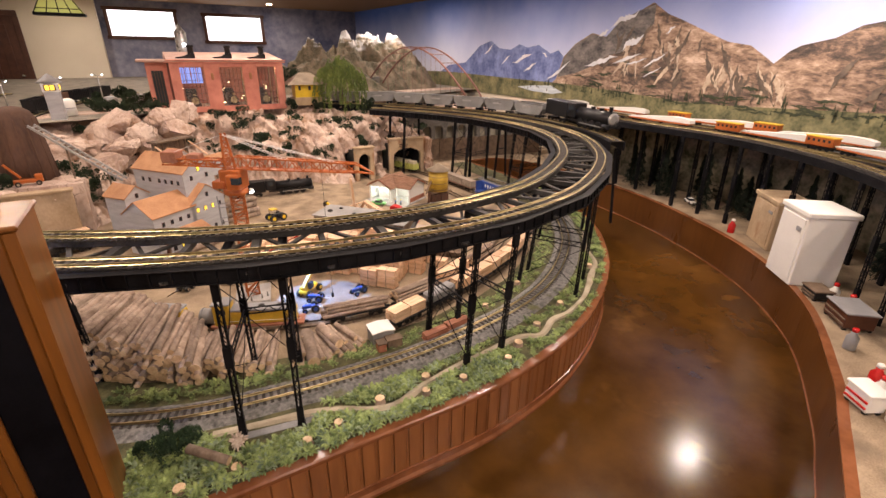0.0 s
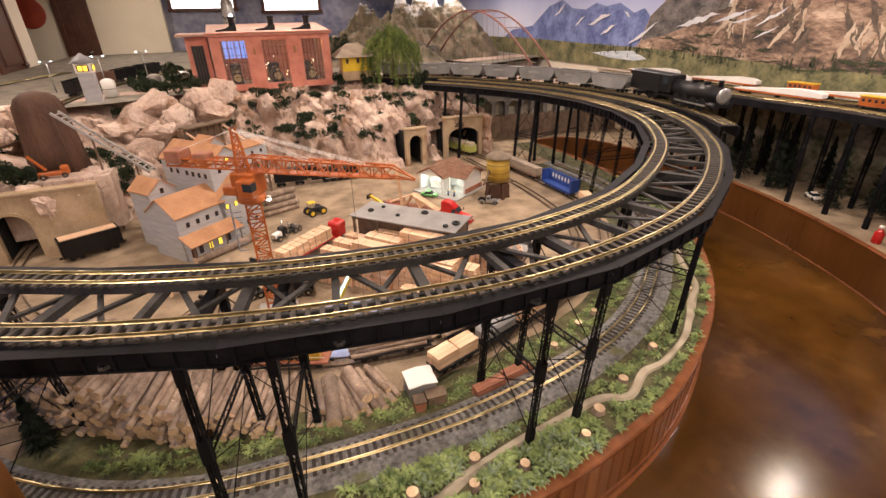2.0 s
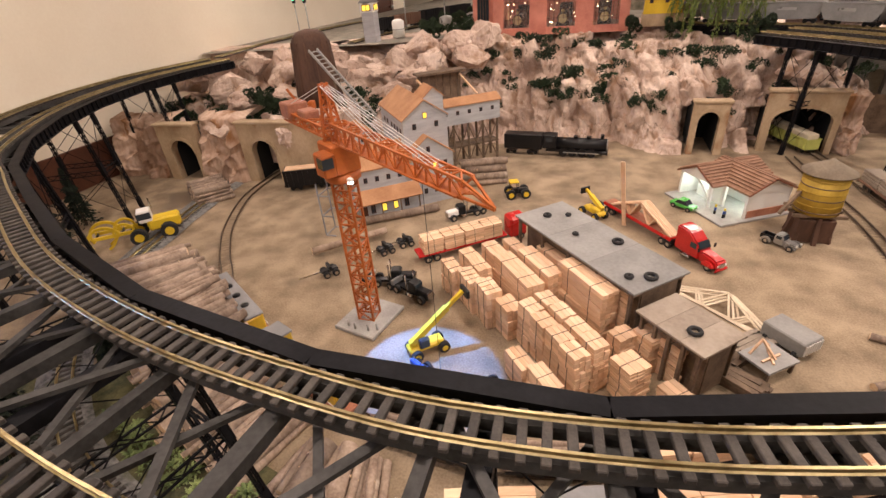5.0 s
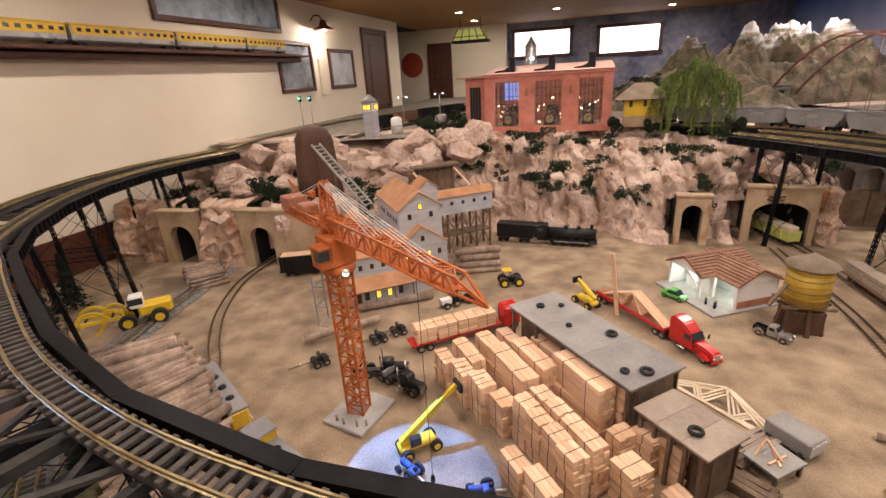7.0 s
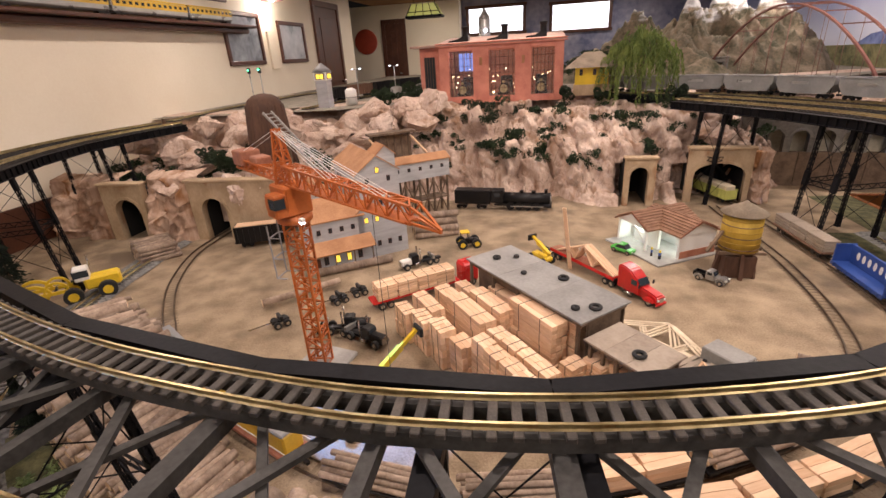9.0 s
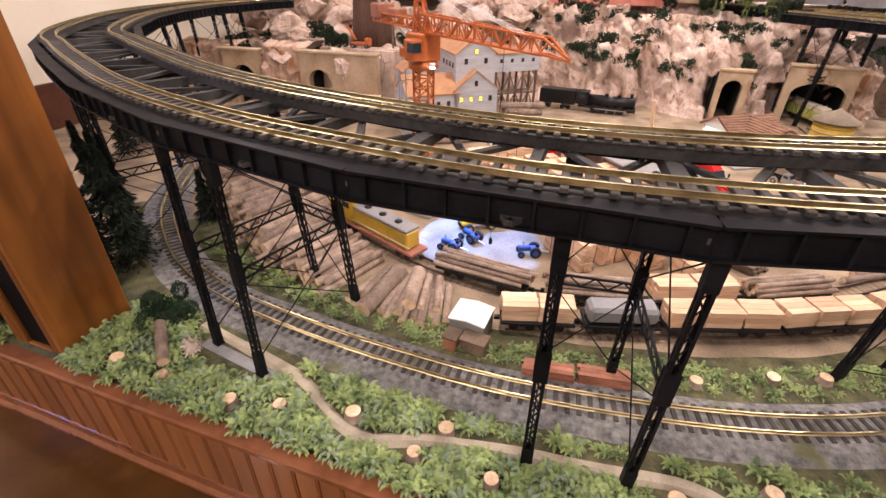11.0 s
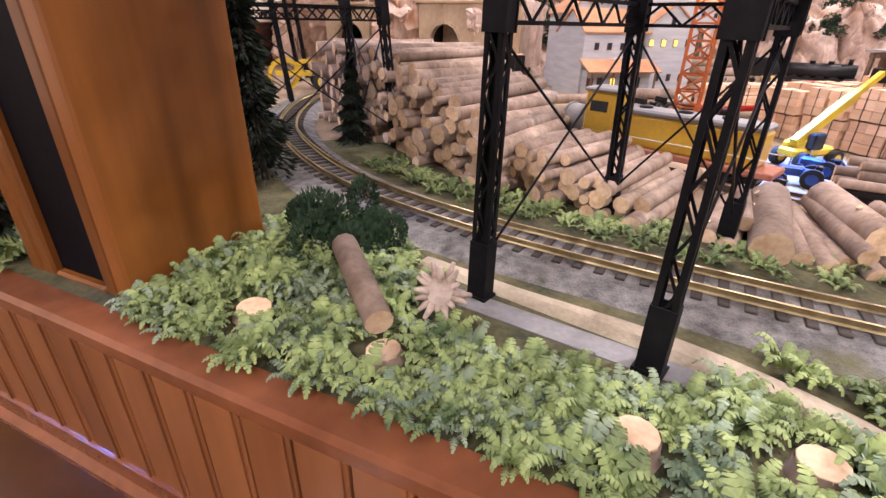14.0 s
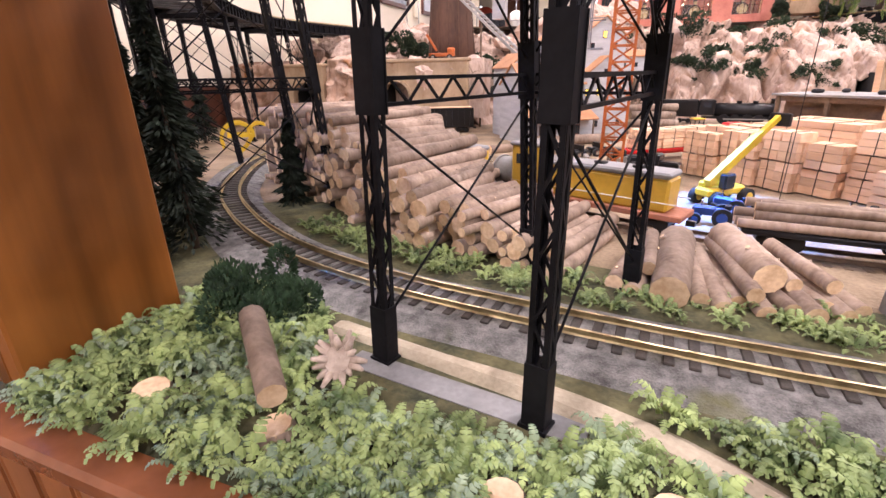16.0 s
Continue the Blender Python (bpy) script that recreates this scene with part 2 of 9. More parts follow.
class Line:
    """A smooth plan curve through points, walked by length. Offsets count to its right."""

    def __init__(self, pts, closed=False):
        p = [np.array(q, float) for q in pts]
        p = [2 * p[0] - p[1], *p, 2 * p[-1] - p[-2]]
        out = []
        for i in range(1, len(p) - 2):
            for t in np.linspace(0, 1, 24, endpoint=False):
                a, b, c, d = p[i - 1 : i + 3]
                out.append(0.5 * (2 * b + (c - a) * t + (2 * a - 5 * b + 4 * c - d) * t**2 + (3 * b - a - 3 * c + d) * t**3))
        out.append(p[-2])
        self.p = np.array(out)
        self.s = np.r_[0, np.cumsum(np.linalg.norm(np.diff(self.p, axis=0), axis=1))]
        self.length = float(self.s[-1])

    def at(self, s, off=0.0):
        q = np.array([np.interp(s, self.s, self.p[:, k]) for k in (0, 1)])
        e = 0.02
        d = np.array([np.interp(min(s + e, self.length), self.s, self.p[:, k]) - np.interp(max(s - e, 0), self.s, self.p[:, k]) for k in (0, 1)])
        d /= np.linalg.norm(d)
        return Vector((q[0] + d[1] * off, q[1] - d[0] * off)), math.degrees(math.atan2(d[1], d[0]))

    def near(self, x, y):
        return float(self.s[np.argmin(np.hypot(self.p[:, 0] - x, self.p[:, 1] - y))])


def sweep(bm, line, prof, s0=0.0, s1=None, step=0.05):
    """A profile of (offset, height) carried along a line."""
    s1 = line.length if s1 is None else s1
    k = max(2, int((s1 - s0) / step) + 1)
    rings = []
    for s in np.linspace(s0, s1, k):
        ring = []
        for off, z in prof:
            q, _ = line.at(s, off)
            ring.append(bm.verts.new((q.x, q.y, z)))
        rings.append(ring)
    m = len(prof)
    for a, b in zip(rings, rings[1:]):
        for i in range(m):
            bm.faces.new((a[i], b[i], b[(i + 1) % m], a[(i + 1) % m]))
    bm.faces.new(rings[0])
    bm.faces.new(rings[-1][::-1])
    bmesh.ops.recalc_face_normals(bm, faces=bm.faces)


def rect(o0, o1, z0, z1):
    return [(o0, z0), (o1, z0), (o1, z1), (o0, z1)]


def sheet(name, outline, z, material, label=""):
    """A flat piece of ground of any outline."""
    tris = geometry.tessellate_polygon([[Vector((x, y, 0)) for x, y in outline]])
    faces = []
    for t in tris:
        p = [outline[i] for i in t]
        area = (p[1][0] - p[0][0]) * (p[2][1] - p[0][1]) - (p[2][0] - p[0][0]) * (p[1][1] - p[0][1])
        faces.append(tuple(t) if area > 0 else tuple(t)[::-1])
    return raw(name, [(x, y, z) for x, y in outline], faces, material, None, label)


# ---- the room ----
def slab(name, lo, hi, material, label):
    bm = bmesh.new()
    box(bm, [(a + b) / 2 for a, b in zip(lo, hi)], [b - a for a, b in zip(lo, hi)])
    return structure(part(name, bm, material, None, label), label, name.split("_")[0])


slab("floor", (WEST - 0.2, SOUTH - 0.2, -0.1), (EAST + 0.2, NORTH + 0.2, 0), M["floor"], "brown stained and polished concrete floor")
slab("ceiling", (WEST - 0.2, SOUTH - 0.2, CEIL), (EAST + 0.2, NORTH + 0.2, CEIL + 0.1), M["ceiling"], "tan painted ceiling with recessed lights")
slab("wall_west", (WEST - 0.15, SOUTH, 0), (WEST, 7.4, CEIL), M["cream"], "cream painted wall behind the railway")
slab("wall_south", (WEST - 0.2, SOUTH - 0.15, 0), (EAST + 0.2, SOUTH, CEIL), M["cream"], "cream painted end wall")
slab("wall_far_west", (WEST - 1.65, 7.4, 0), (WEST - 1.5, NORTH, CEIL), M["cream"], "cream wall of the side passage")

# ---- lines of the layout ----
RING = Line([(-2.05, 2.2), (-2.15, 1.5), (-1.95, 0.8), (-1.5, 0.2), (-1.15, -0.03), (-0.8, -0.22), (-0.45, -0.39), (-0.1, -0.5), (0.2, -0.548),
             (0.45, -0.56), (0.75, -0.52), (1.05, -0.42), (1.4, -0.2), (1.7, 0.07), (1.98, 0.48), (2.1, 1.0), (2.02, 1.6), (1.75, 2.15), (1.45, 2.6)])
LOOP = Line([(-1.62, 1.35), (-1.56, 0.9), (-1.47, 0.5), (-1.36, 0.2), (-1.14, -0.13), (-0.9, -0.34), (-0.68, -0.47), (-0.45, -0.545), (-0.18, -0.585), (0.1, -0.605),
             (0.45, -0.60), (0.88, -0.53), (1.2, -0.42), (1.5, -0.24), (1.85, 0.07), (2.15, 0.5), (2.3, 1.0), (2.3, 1.7)])
FASCIA = Line([(-1.2, -0.92), (-0.8, -0.92), (-0.4, -0.925), (0.1, -0.925), (0.5, -0.92), (0.9, -0.847), (1.2, -0.735), (1.48, -0.58), (1.735, -0.395), (1.95, -0.19), (2.2, 0.12), (2.4, 0.5), (2.53, 0.95), (2.6, 1.6), (2.6, 2.4)])
FASCIA_R = Line([(1.0, -1.9), (1.45, -1.70), (1.77, -1.55), (2.35, -1.18), (2.8, -0.64), (3.1, 0.06), (3.25, 0.7), (3.3, 1.4), (3.22, 2.0), (3.0, 2.4), (2.6, 2.45)])


def beadboard(name, line, side, label, z0=0.05, z1=0.243):
    """A bent front of narrow beaded boards with a cap and a plinth."""
    ob = structure(new(name), label, "fascia")
    bm = bmesh.new()
    sweep(bm, line, rect(0.0, -0.012 * side, 0.0, z1))
    part("backing", bm, M["wood"], ob)
    w = 0.058
    k = int(line.length / w)
    mesh = None
    for i in range(k):
        q, a = line.at((i + 0.5) * line.length / k, 0.004 * side)
        if mesh is None:
            bm = bmesh.new()
            box(bm, (0, 0, (z0 + z1) / 2), (line.length / k - 0.0035, 0.008, z1 - z0), bevel=0.0015)
            box(bm, (w * 0.36, -0.004 * side, (z0 + z1) / 2), (0.005, 0.005, z1 - z0))
            b0 = part("board", bm, M["wood"], ob)
            mesh = b0.data
            b0.matrix_local = pose(q.x, q.y, 0, 0, 0, a)
        else:
            share("board", mesh, pose(q.x, q.y, 0, 0, 0, a), ob)
    bm = bmesh.new()
    sweep(bm, line, [(-0.018 * side, z1), (0.014 * side, z1), (0.018 * side, z1 + 0.004), (0.018 * side, z1 + 0.018), (0.013 * side, z1 + 0.023), (-0.018 * side, z1 + 0.023)])
    part("cap", bm, M["woodcap"], ob)
    bm = bmesh.new()
    sweep(bm, line, [(0.0, 0.001), (0.022 * side, 0.001), (0.022 * side, 0.012), (0.013 * side, 0.022), (0.013 * side, z0), (0.0, z0 + 0.004)])
    part("plinth", bm, M["woodcap"], ob)
    return ob


def plain_front(name, line, side, label, z1=0.256):
    """A smooth bent veneer front with butt joints and a thin pale bead along the floor."""
    ob = structure(new(name), label, "fascia")
    k = 4
    for i in range(k):
        bm = bmesh.new()
        sweep(bm, line, rect(0.0, 0.012 * side, 0.0, z1), i * line.length / k + 0.001, (i + 1) * line.length / k - 0.001)
        part("veneer", bm, M["veneer"], ob)
    bm = bmesh.new()
    sweep(bm, line, [(-0.020 * side, z1), (0.016 * side, z1), (0.016 * side, z1 + 0.008), (-0.020 * side, z1 + 0.008)])
    part("cap", bm, M["woodcap"], ob)
    for i in range(k):
        bm = bmesh.new()
        sweep(bm, line, [(0.012 * side, 0.002), (0.017 * side, 0.002), (0.017 * side, 0.007), (0.012 * side, 0.010)], i * line.length / k + 0.02, (i + 1) * line.length / k - 0.004)
        part("bead", bm, M["woodcap"], ob, "thin worn bead along the floor")
    return ob


beadboard("fascia_1", FASCIA, 1, "varnished beadboard front of the railway table")
plain_front("fascia_2", FASCIA_R, -1, "smooth brown veneer front of the opposite railway table")

for name, pts in (("table_side_1", [(-1.2, -0.92), (-1.25, -0.7), (-1.27, -0.5), (-1.9, -0.17), (WEST, 0.2)]), ("table_side_2", [(1.0, -3.95), (1.0, -3.0), (1.0, -1.95)])):
    bm = bmesh.new()
    sweep(bm, Line(pts), rect(-0.012, 0.012, 0.0, GROUND - 0.003))
    structure(part(name, bm, M["wood"], None), "varnished wooden side of the railway table", "fascia")

# ground of the table, in one sheet; it runs under the cliffs
edge = [tuple(FASCIA.at(s, -0.01)[0]) for s in np.linspace(0, FASCIA.length, 60)]
edge_r = [tuple(FASCIA_R.at(s, 0.01)[0]) for s in np.linspace(0, FASCIA_R.length, 60)]
outline = edge + edge_r[::-1] + [(1.0, -3.9), (3.99, -3.9), (3.99, 9.4), (WEST + 0.01, 9.4), (WEST + 0.01, 0.2), (-1.25, -0.5)]
structure(sheet("ground", outline, GROUND, M["sand"]), "sandy ground of the lumber yard on the railway table", "ground")


def band(name, line, o0, o1, z, material, label, s0=0.0, s1=None, wob=0.0, kind="ground", hump=0.004):
    """A strip of ground along a line with wavering edges."""
    s1 = line.length if s1 is None else s1
    k = int((s1 - s0) / 0.03)
    verts, faces = [], []
    for i, s in enumerate(np.linspace(s0, s1, k)):
        for f, seed, rise in ((0, 3.1, 0), (0.22, 5.3, 0.95), (0.5, 0, 1), (0.78, 1.9, 0.95), (1, 7.7, 0)):
            w = wob * noise.noise(Vector((s * 4, seed, 0))) if seed else 0
            q, _ = line.at(s, o0 + (o1 - o0) * f + w)
            verts.append((q.x, q.y, z + hump * rise))
        if i:
            a = 5 * (i - 1)
            faces += [(a + j, a + j + 1, a + j + 6, a + j + 5) for j in range(4)]
    ob = raw(name, verts, faces, material)
    return structure(ob, label, kind)


band("verge_3", FASCIA, -0.27, -0.012, GROUND + 0.001, M["soil"], "mossy green verge along the table front", 0.0, None, 0.0)
band("verge_1", LOOP, 0.03, 0.19, GROUND + 0.002, M["soil"], "mossy green verge outside the track", 1.5, None, 0.03)
band("verge_2", LOOP, -0.22, -0.02, GROUND + 0.002, M["soil"], "mossy green verge inside the track", 1.75, None, 0.04)
band("ballast", LOOP, -0.075, 0.1, GROUND + 0.004, M["ballast"], "grey stone ballast under the track", 0.0, None, 0.012, "ground", 0.0112)
FOOTPATH = Line([(-0.45, -0.665), (-0.19, -0.715), (-0.06, -0.755), (0.05, -0.815), (0.15, -0.835), (0.28, -0.79), (0.45, -0.762), (0.72, -0.725), (0.82, -0.728), (0.905, -0.758), (1.03, -0.687), (1.15, -0.672), (1.34, -0.595), (1.46, -0.51), (1.56, -0.43), (1.72, -0.32), (1.85, -0.12), (2.05, 0.08)])
band("footpath", FOOTPATH, -0.017, 0.017, GROUND + 0.004, M["path"], "trodden dirt footpath", 0, None, 0.014, "path", 0.009)


def track(line, z, s0, s1, name, label, gauge=0.045, off=0.0, tie=0.082, pitch=0.026, parts=(0, 0), parent=None, tie_mat=None, drop=0.0, rail="brass"):
    """Two rails on ties. parts: the stretch on which the ties are pieces of their own; the rest are one mesh."""
    ob = parent or thing(name, Matrix(), label, "track")
    for o in (-gauge / 2, gauge / 2):
        bm = bmesh.new()
        o += off
        sweep(bm, line, [(o - 0.0033, z - 0.008), (o + 0.0033, z - 0.008), (o + 0.0012, z - 0.0062), (o + 0.0012, z - 0.002), (o + 0.0018, z), (o - 0.0018, z), (o - 0.0012, z - 0.002), (o - 0.0012, z - 0.0062)], s0, s1, 0.04)
        part("rail", bm, M[rail], ob, "brass rail" if rail == "brass" else "dull brown rail")
    k = int((s1 - s0) / pitch)
    bm = bmesh.new()
    box(bm, (0, 0, 0), (0.0115, tie, 0.008), bevel=0.0012)
    mesh = None
    rest = bmesh.new()
    for i in range(k):
        s = s0 + (i + 0.5) * pitch
        q, a = line.at(s, off)
        m = pose(q.x, q.y, z - 0.0125 - drop, 0, 0, a + random.uniform(-1.5, 1.5))
        if parts[0] < s < parts[1]:
            if mesh is None:
                o1 = part("tie", bm, tie_mat or M["tie"], ob)
                mesh, o1.matrix_local = o1.data, m
            else:
                share("tie", mesh, m, ob)
        else:
            box(rest, (0, 0, 0), (0.0115, tie, 0.008), m=m)
    if len(rest.verts):
        tagged(part("tie_row", rest, tie_mat or M["tie"], ob), kind="stuff")
    else:
        rest.free()
    return ob


track(LOOP, GROUND + 0.026, 0.1, LOOP.length - 0.1, "loop_track", "brass rails on dark ties in grey ballast", parts=(1.6, 5.4))


# ---- the high trestle ----
def trestle_deck():
    ob = thing("trestle_deck", Matrix(), "curved black double-track trestle deck with open trussed floor", "bridge")
    s0, s1 = 0.05, RING.length - 0.05
    for off in (0.0225, 0.2375):
        track(RING, RAIL, s0, s1, "", "", off=off, tie=0.07, parts=(2.5, 6.3), parent=ob, pitch=0.0265)
    top = RAIL - 0.017
    panel = 0.40
    rib = None
    k = int((s1 - s0) / panel)
    step = (s1 - s0) / k
    for side, off in (("in", -0.035), ("out", 0.295)):
        for i in range(k):
            a, _ = RING.at(s0 + i * step, off)
            b, _ = RING.at(s0 + (i + 1) * step, off)
            a3, b3 = Vector((a.x, a.y, top - 0.027)), Vector((b.x, b.y, top - 0.027))
            bm = bmesh.new()
            beam(bm, a3, b3, 0.005, 0.048)
            for z in (0.023, -0.023):
                beam(bm, a3 + Vector((0, 0, z)), b3 + Vector((0, 0, z)), 0.03 if z > 0 else 0.022, 0.004)
            n = (b3 - a3).cross(Vector((0, 0, 1))).normalized()
            close = 2.2 < s0 + (i + 0.5) * step < 6.4
            if not close:
                for f in np.linspace(0.06, 0.94, 8):
                    p = a3.lerp(b3, f)
                    for sg in (-1, 1):
                        beam(bm, p + n * 0.006 * sg - Vector((0, 0, 0.021)), p + n * 0.006 * sg + Vector((0, 0, 0.021)), 0.004, 0.009, n)
            girder = part("girder", bm, M["steel"], ob)
            if close:
                turn = math.degrees(math.atan2(b3.y - a3.y, b3.x - a3.x))
                for f in np.linspace(0.06, 0.94, 8):
                    p = a3.lerp(b3, f) + n * (0.006 if side == "out" else -0.006)
                    m = pose(p.x, p.y, p.z, 0, 0, turn)
                    if rib is None:
                        bm = bmesh.new()
                        box(bm, (0, 0, 0), (0.004, 0.009, 0.042))
                        o = part("stiffener", bm, M["steel"], girder)
                        rib, o.matrix_local = o.data, m
                    else:
                        share("stiffener", rib, m, girder)
    for off in (0.0, 0.045, 0.215, 0.26):
        bm = bmesh.new()
        sweep(bm, RING, rect(off - 0.005, off + 0.005, top - 0.02, top), s0, s1, 0.1)
        part("stringer", bm, M["deck"], ob)
    for i in range(2 * k + 1):
        s = s0 + i * step / 2
        a, _ = RING.at(s, -0.030)
        b, _ = RING.at(s, 0.279)
        bm = bmesh.new()
        beam(bm, (a.x, a.y, top - 0.03), (b.x, b.y, top - 0.03), 0.026 if i % 2 == 0 else 0.018, 0.02)
        part("cross_beam", bm, M["deck"], ob)
        if i < 2 * k:
            c, _ = RING.at(s + step / 2, 0.295 if i % 2 else -0.035)
            d = a if i % 2 else b
            e, _ = RING.at(s + step / 4, 0.13)
            bm = bmesh.new()
            beam(bm, (d.x, d.y, top - 0.028), (c.x, c.y, top - 0.028), 0.014, 0.008)
            part("diagonal", bm, M["deck"], ob)
            f, _ = RING.at(s + step / 2, -0.035 if i % 2 else 0.295)
            g, _ = RING.at(s, 0.295 if i % 2 else -0.035)
            bm = bmesh.new()
            beam(bm, (g.x, g.y, top - 0.04), (f.x, f.y, top - 0.04), 0.012, 0.008)
            part("diagonal", bm, M["deck"], ob)
    return ob


trestle_deck()


def lattice_leg(a, b, along, w=0.019, d=0.015):
    """A leg of four corner angles laced with flat bars on all sides, with plates at the foot, the node and the head."""
    a, b = Vector(a), Vector(b)
    x = Vector(along).normalized()
    u = (b - a).normalized()
    y = u.cross(x).normalized()
    x = y.cross(u).normalized()
    bm = bmesh.new()
    f, t = 0.0046, 0.0013
    for sx in (-1, 1):
        for sy in (-1, 1):
            o = x * sx * (w / 2 - f / 2) + y * sy * (d / 2)
            beam(bm, a + o, b + o, t, f, x)
            o = x * sx * (w / 2) + y * sy * (d / 2 - f / 2)
            beam(bm, a + o, b + o, f, t, x)
    length = (b - a).length
    k = max(4, int(length / 0.026))
    for i in range(k):
        p, q = a + u * (length * i / k), a + u * (length * (i + 1) / k)
        sg = 1 if i % 2 else -1
        for sd in (-1, 1):
            o = y * sd * d / 2
            beam(bm, p + x * sg * (w / 2 - 0.003) + o, q - x * sg * (w / 2 - 0.003) + o, 0.0026, 0.0010, y)
            o = x * sd * w / 2
            beam(bm, p + y * sg * (d / 2 - 0.003) + o, q - y * sg * (d / 2 - 0.003) + o, 0.0026, 0.0010, x)
    for f0, f1, ex in ((0.0, 0.12, 0.003), (0.47, 0.60, 0.006), (0.88, 1.0, 0.003)):
        for sd in (-1, 1):
            p, q = a + u * length * f0, a + u * length * f1
            beam(bm, p + y * sd * (d / 2 + 0.001), q + y * sd * (d / 2 + 0.001), w + ex, 0.0016, y)
            beam(bm, p + x * sd * (w / 2 + 0.001), q + x * sd * (w / 2 + 0.001), d + 0.002, 0.0016, x)
    return bm


def trestle_tower(s, out=0.25, label="black laced steel trestle tower on the railway table", foot=GROUND + 0.004, spread=0.17):
    q, ang = RING.at(s, 0.1)
    ob = thing("trestle_tower", Matrix.Translation((q.x, q.y, foot)), label, "trestle tower", "towers of the high trestle")
    inv = ob.matrix_world.inverted()
    top = RAIL - 0.069
    pts = {}
    for i, ds in enumerate((-spread / 2, spread / 2)):
        for j, (of, ot) in enumerate(((-0.065, -0.015), (out, 0.262))):
            a, _ = RING.at(s + ds, of)
            b, _ = RING.at(s + ds, ot)
            pts[i, j] = (Vector((a.x, a.y, foot)), Vector((b.x, b.y, top)))
    along = pts[1, 1][0] - pts[0, 1][0]
    for (i, j), (a, b) in pts.items():
        leg = part("leg", lattice_leg(inv @ a, inv @ b, along), M["steel"], ob)
        bm = bmesh.new()
        box(bm, inv @ a + Vector((0, 0, 0.0025)), (0.027, 0.022, 0.005), ang)
        part("foot_plate", bm, M["steel"], leg)
    for (k0, k1) in (((0, 0), (0, 1)), ((1, 0), (1, 1)), ((0, 0), (1, 0))):
        bm = bmesh.new()
        mid = [inv @ pts[k][0].lerp(pts[k][1], 0.505) for k in (k0, k1)]
        for dz in (-0.012, 0.012):
            beam(bm, mid[0] + Vector((0, 0, dz)), mid[1] + Vector((0, 0, dz)), 0.005, 0.004)
        k = 12 if (mid[1] - mid[0]).length > 0.25 else 6
        for i in range(k):
            sg = 1 if i % 2 else -1
            beam(bm, mid[0].lerp(mid[1], i / k) + Vector((0, 0, 0.012 * sg)), mid[0].lerp(mid[1], (i + 1) / k) - Vector((0, 0, 0.012 * sg)), 0.002, 0.003)
        part("strut", bm, M["steel"], ob)
        for f0, f1 in ((0.08, 0.47), (0.55, 0.97)):
            for c0, c1 in ((k0, k1), (k1, k0)):
                bm = bmesh.new()
                rod(bm, inv @ pts[c0][0].lerp(pts[c0][1], f0), inv @ pts[c1][0].lerp(pts[c1][1], f1), 0.0016, seg=5)
                part("tie_rod", bm, M["steel"], ob)
    bm = bmesh.new()
    for i in (0, 1):
        a, b = inv @ pts[i, 0][1], inv @ pts[i, 1][1]
        beam(bm, a, b, 0.03, 0.024)
    part("cap_beam", bm, M["steel"], ob)
    return ob


TOWERS = [(3.668 + 0.755 * n, {0: 0.272, 1: 0.222}.get(n, 0.25)) for n in range(-4, 7)]
for s, out in TOWERS:
    if 0.1 < s < RING.length - 0.1:
        trestle_tower(s, out)
bm = bmesh.new()
prism(bm, [(-0.40, -0.735), (-0.14, -0.775), (-0.135, -0.745), (-0.395, -0.705)], GROUND, GROUND + 0.006)
structure(part("footing", bm, surface("footing_stone", (0.15, 0.15, 0.155), (0.26, 0.26, 0.265), 16, 0.9, 0, 0.3, 150), None), "grey concrete strip under a trestle tower", "footing")


# ---- the wooden gate post at the table's corner ----
def gate_post():
    ob = thing("gate_post", pose(-0.785, -0.787, 0.246), "varnished wooden gate post with a dark recessed panel", "post")
    h, d = 0.86, 0.195
    for x in (-0.081, 0.081):
        bm = bmesh.new()
        box(bm, (x, 0, h / 2), (0.024, d, h), bevel=0.003)
        part("side_board", bm, M["postwood"], ob)
    bm = bmesh.new()
    box(bm, (0, -0.002, h / 2), (0.137, 0.17, h - 0.002))
    part("dark_panel", bm, M["darkinlay"], ob, "near-black recessed panel")
    for x in (-0.0575, 0.0575):
        bm = bmesh.new()
        box(bm, (x, -0.0815, h / 2), (0.022, 0.03, h), bevel=0.003)
        part("front_frame", bm, M["postwood"], ob)
    bm = bmesh.new()
    box(bm, (0, -0.0815, 0.012), (0.092, 0.03, 0.024), bevel=0.003)
    part("front_frame", bm, M["postwood"], ob)
    bm = bmesh.new()
    box(bm, (0, -0.0815, h - 0.018), (0.092, 0.03, 0.036), bevel=0.003)
    part("front_frame", bm, M["postwood"], ob)
    bm = bmesh.new()
    box(bm, (0, 0.09, h / 2), (0.137, 0.014, h), bevel=0.002)
    part("back_board", bm, M["postwood"], ob)
    bm = bmesh.new()
    box(bm, (0, 0, h + 0.007), (0.2, 0.21, 0.013), bevel=0.004)
    part("top", bm, M["postwood"], ob)
    bm = bmesh.new()
    box(bm, (-0.01, -0.01, h + 0.026), (0.12, 0.11, 0.026), bevel=0.006)
    part("cap", bm, M["darkinlay"], ob, "dark grey cap")
    return ob


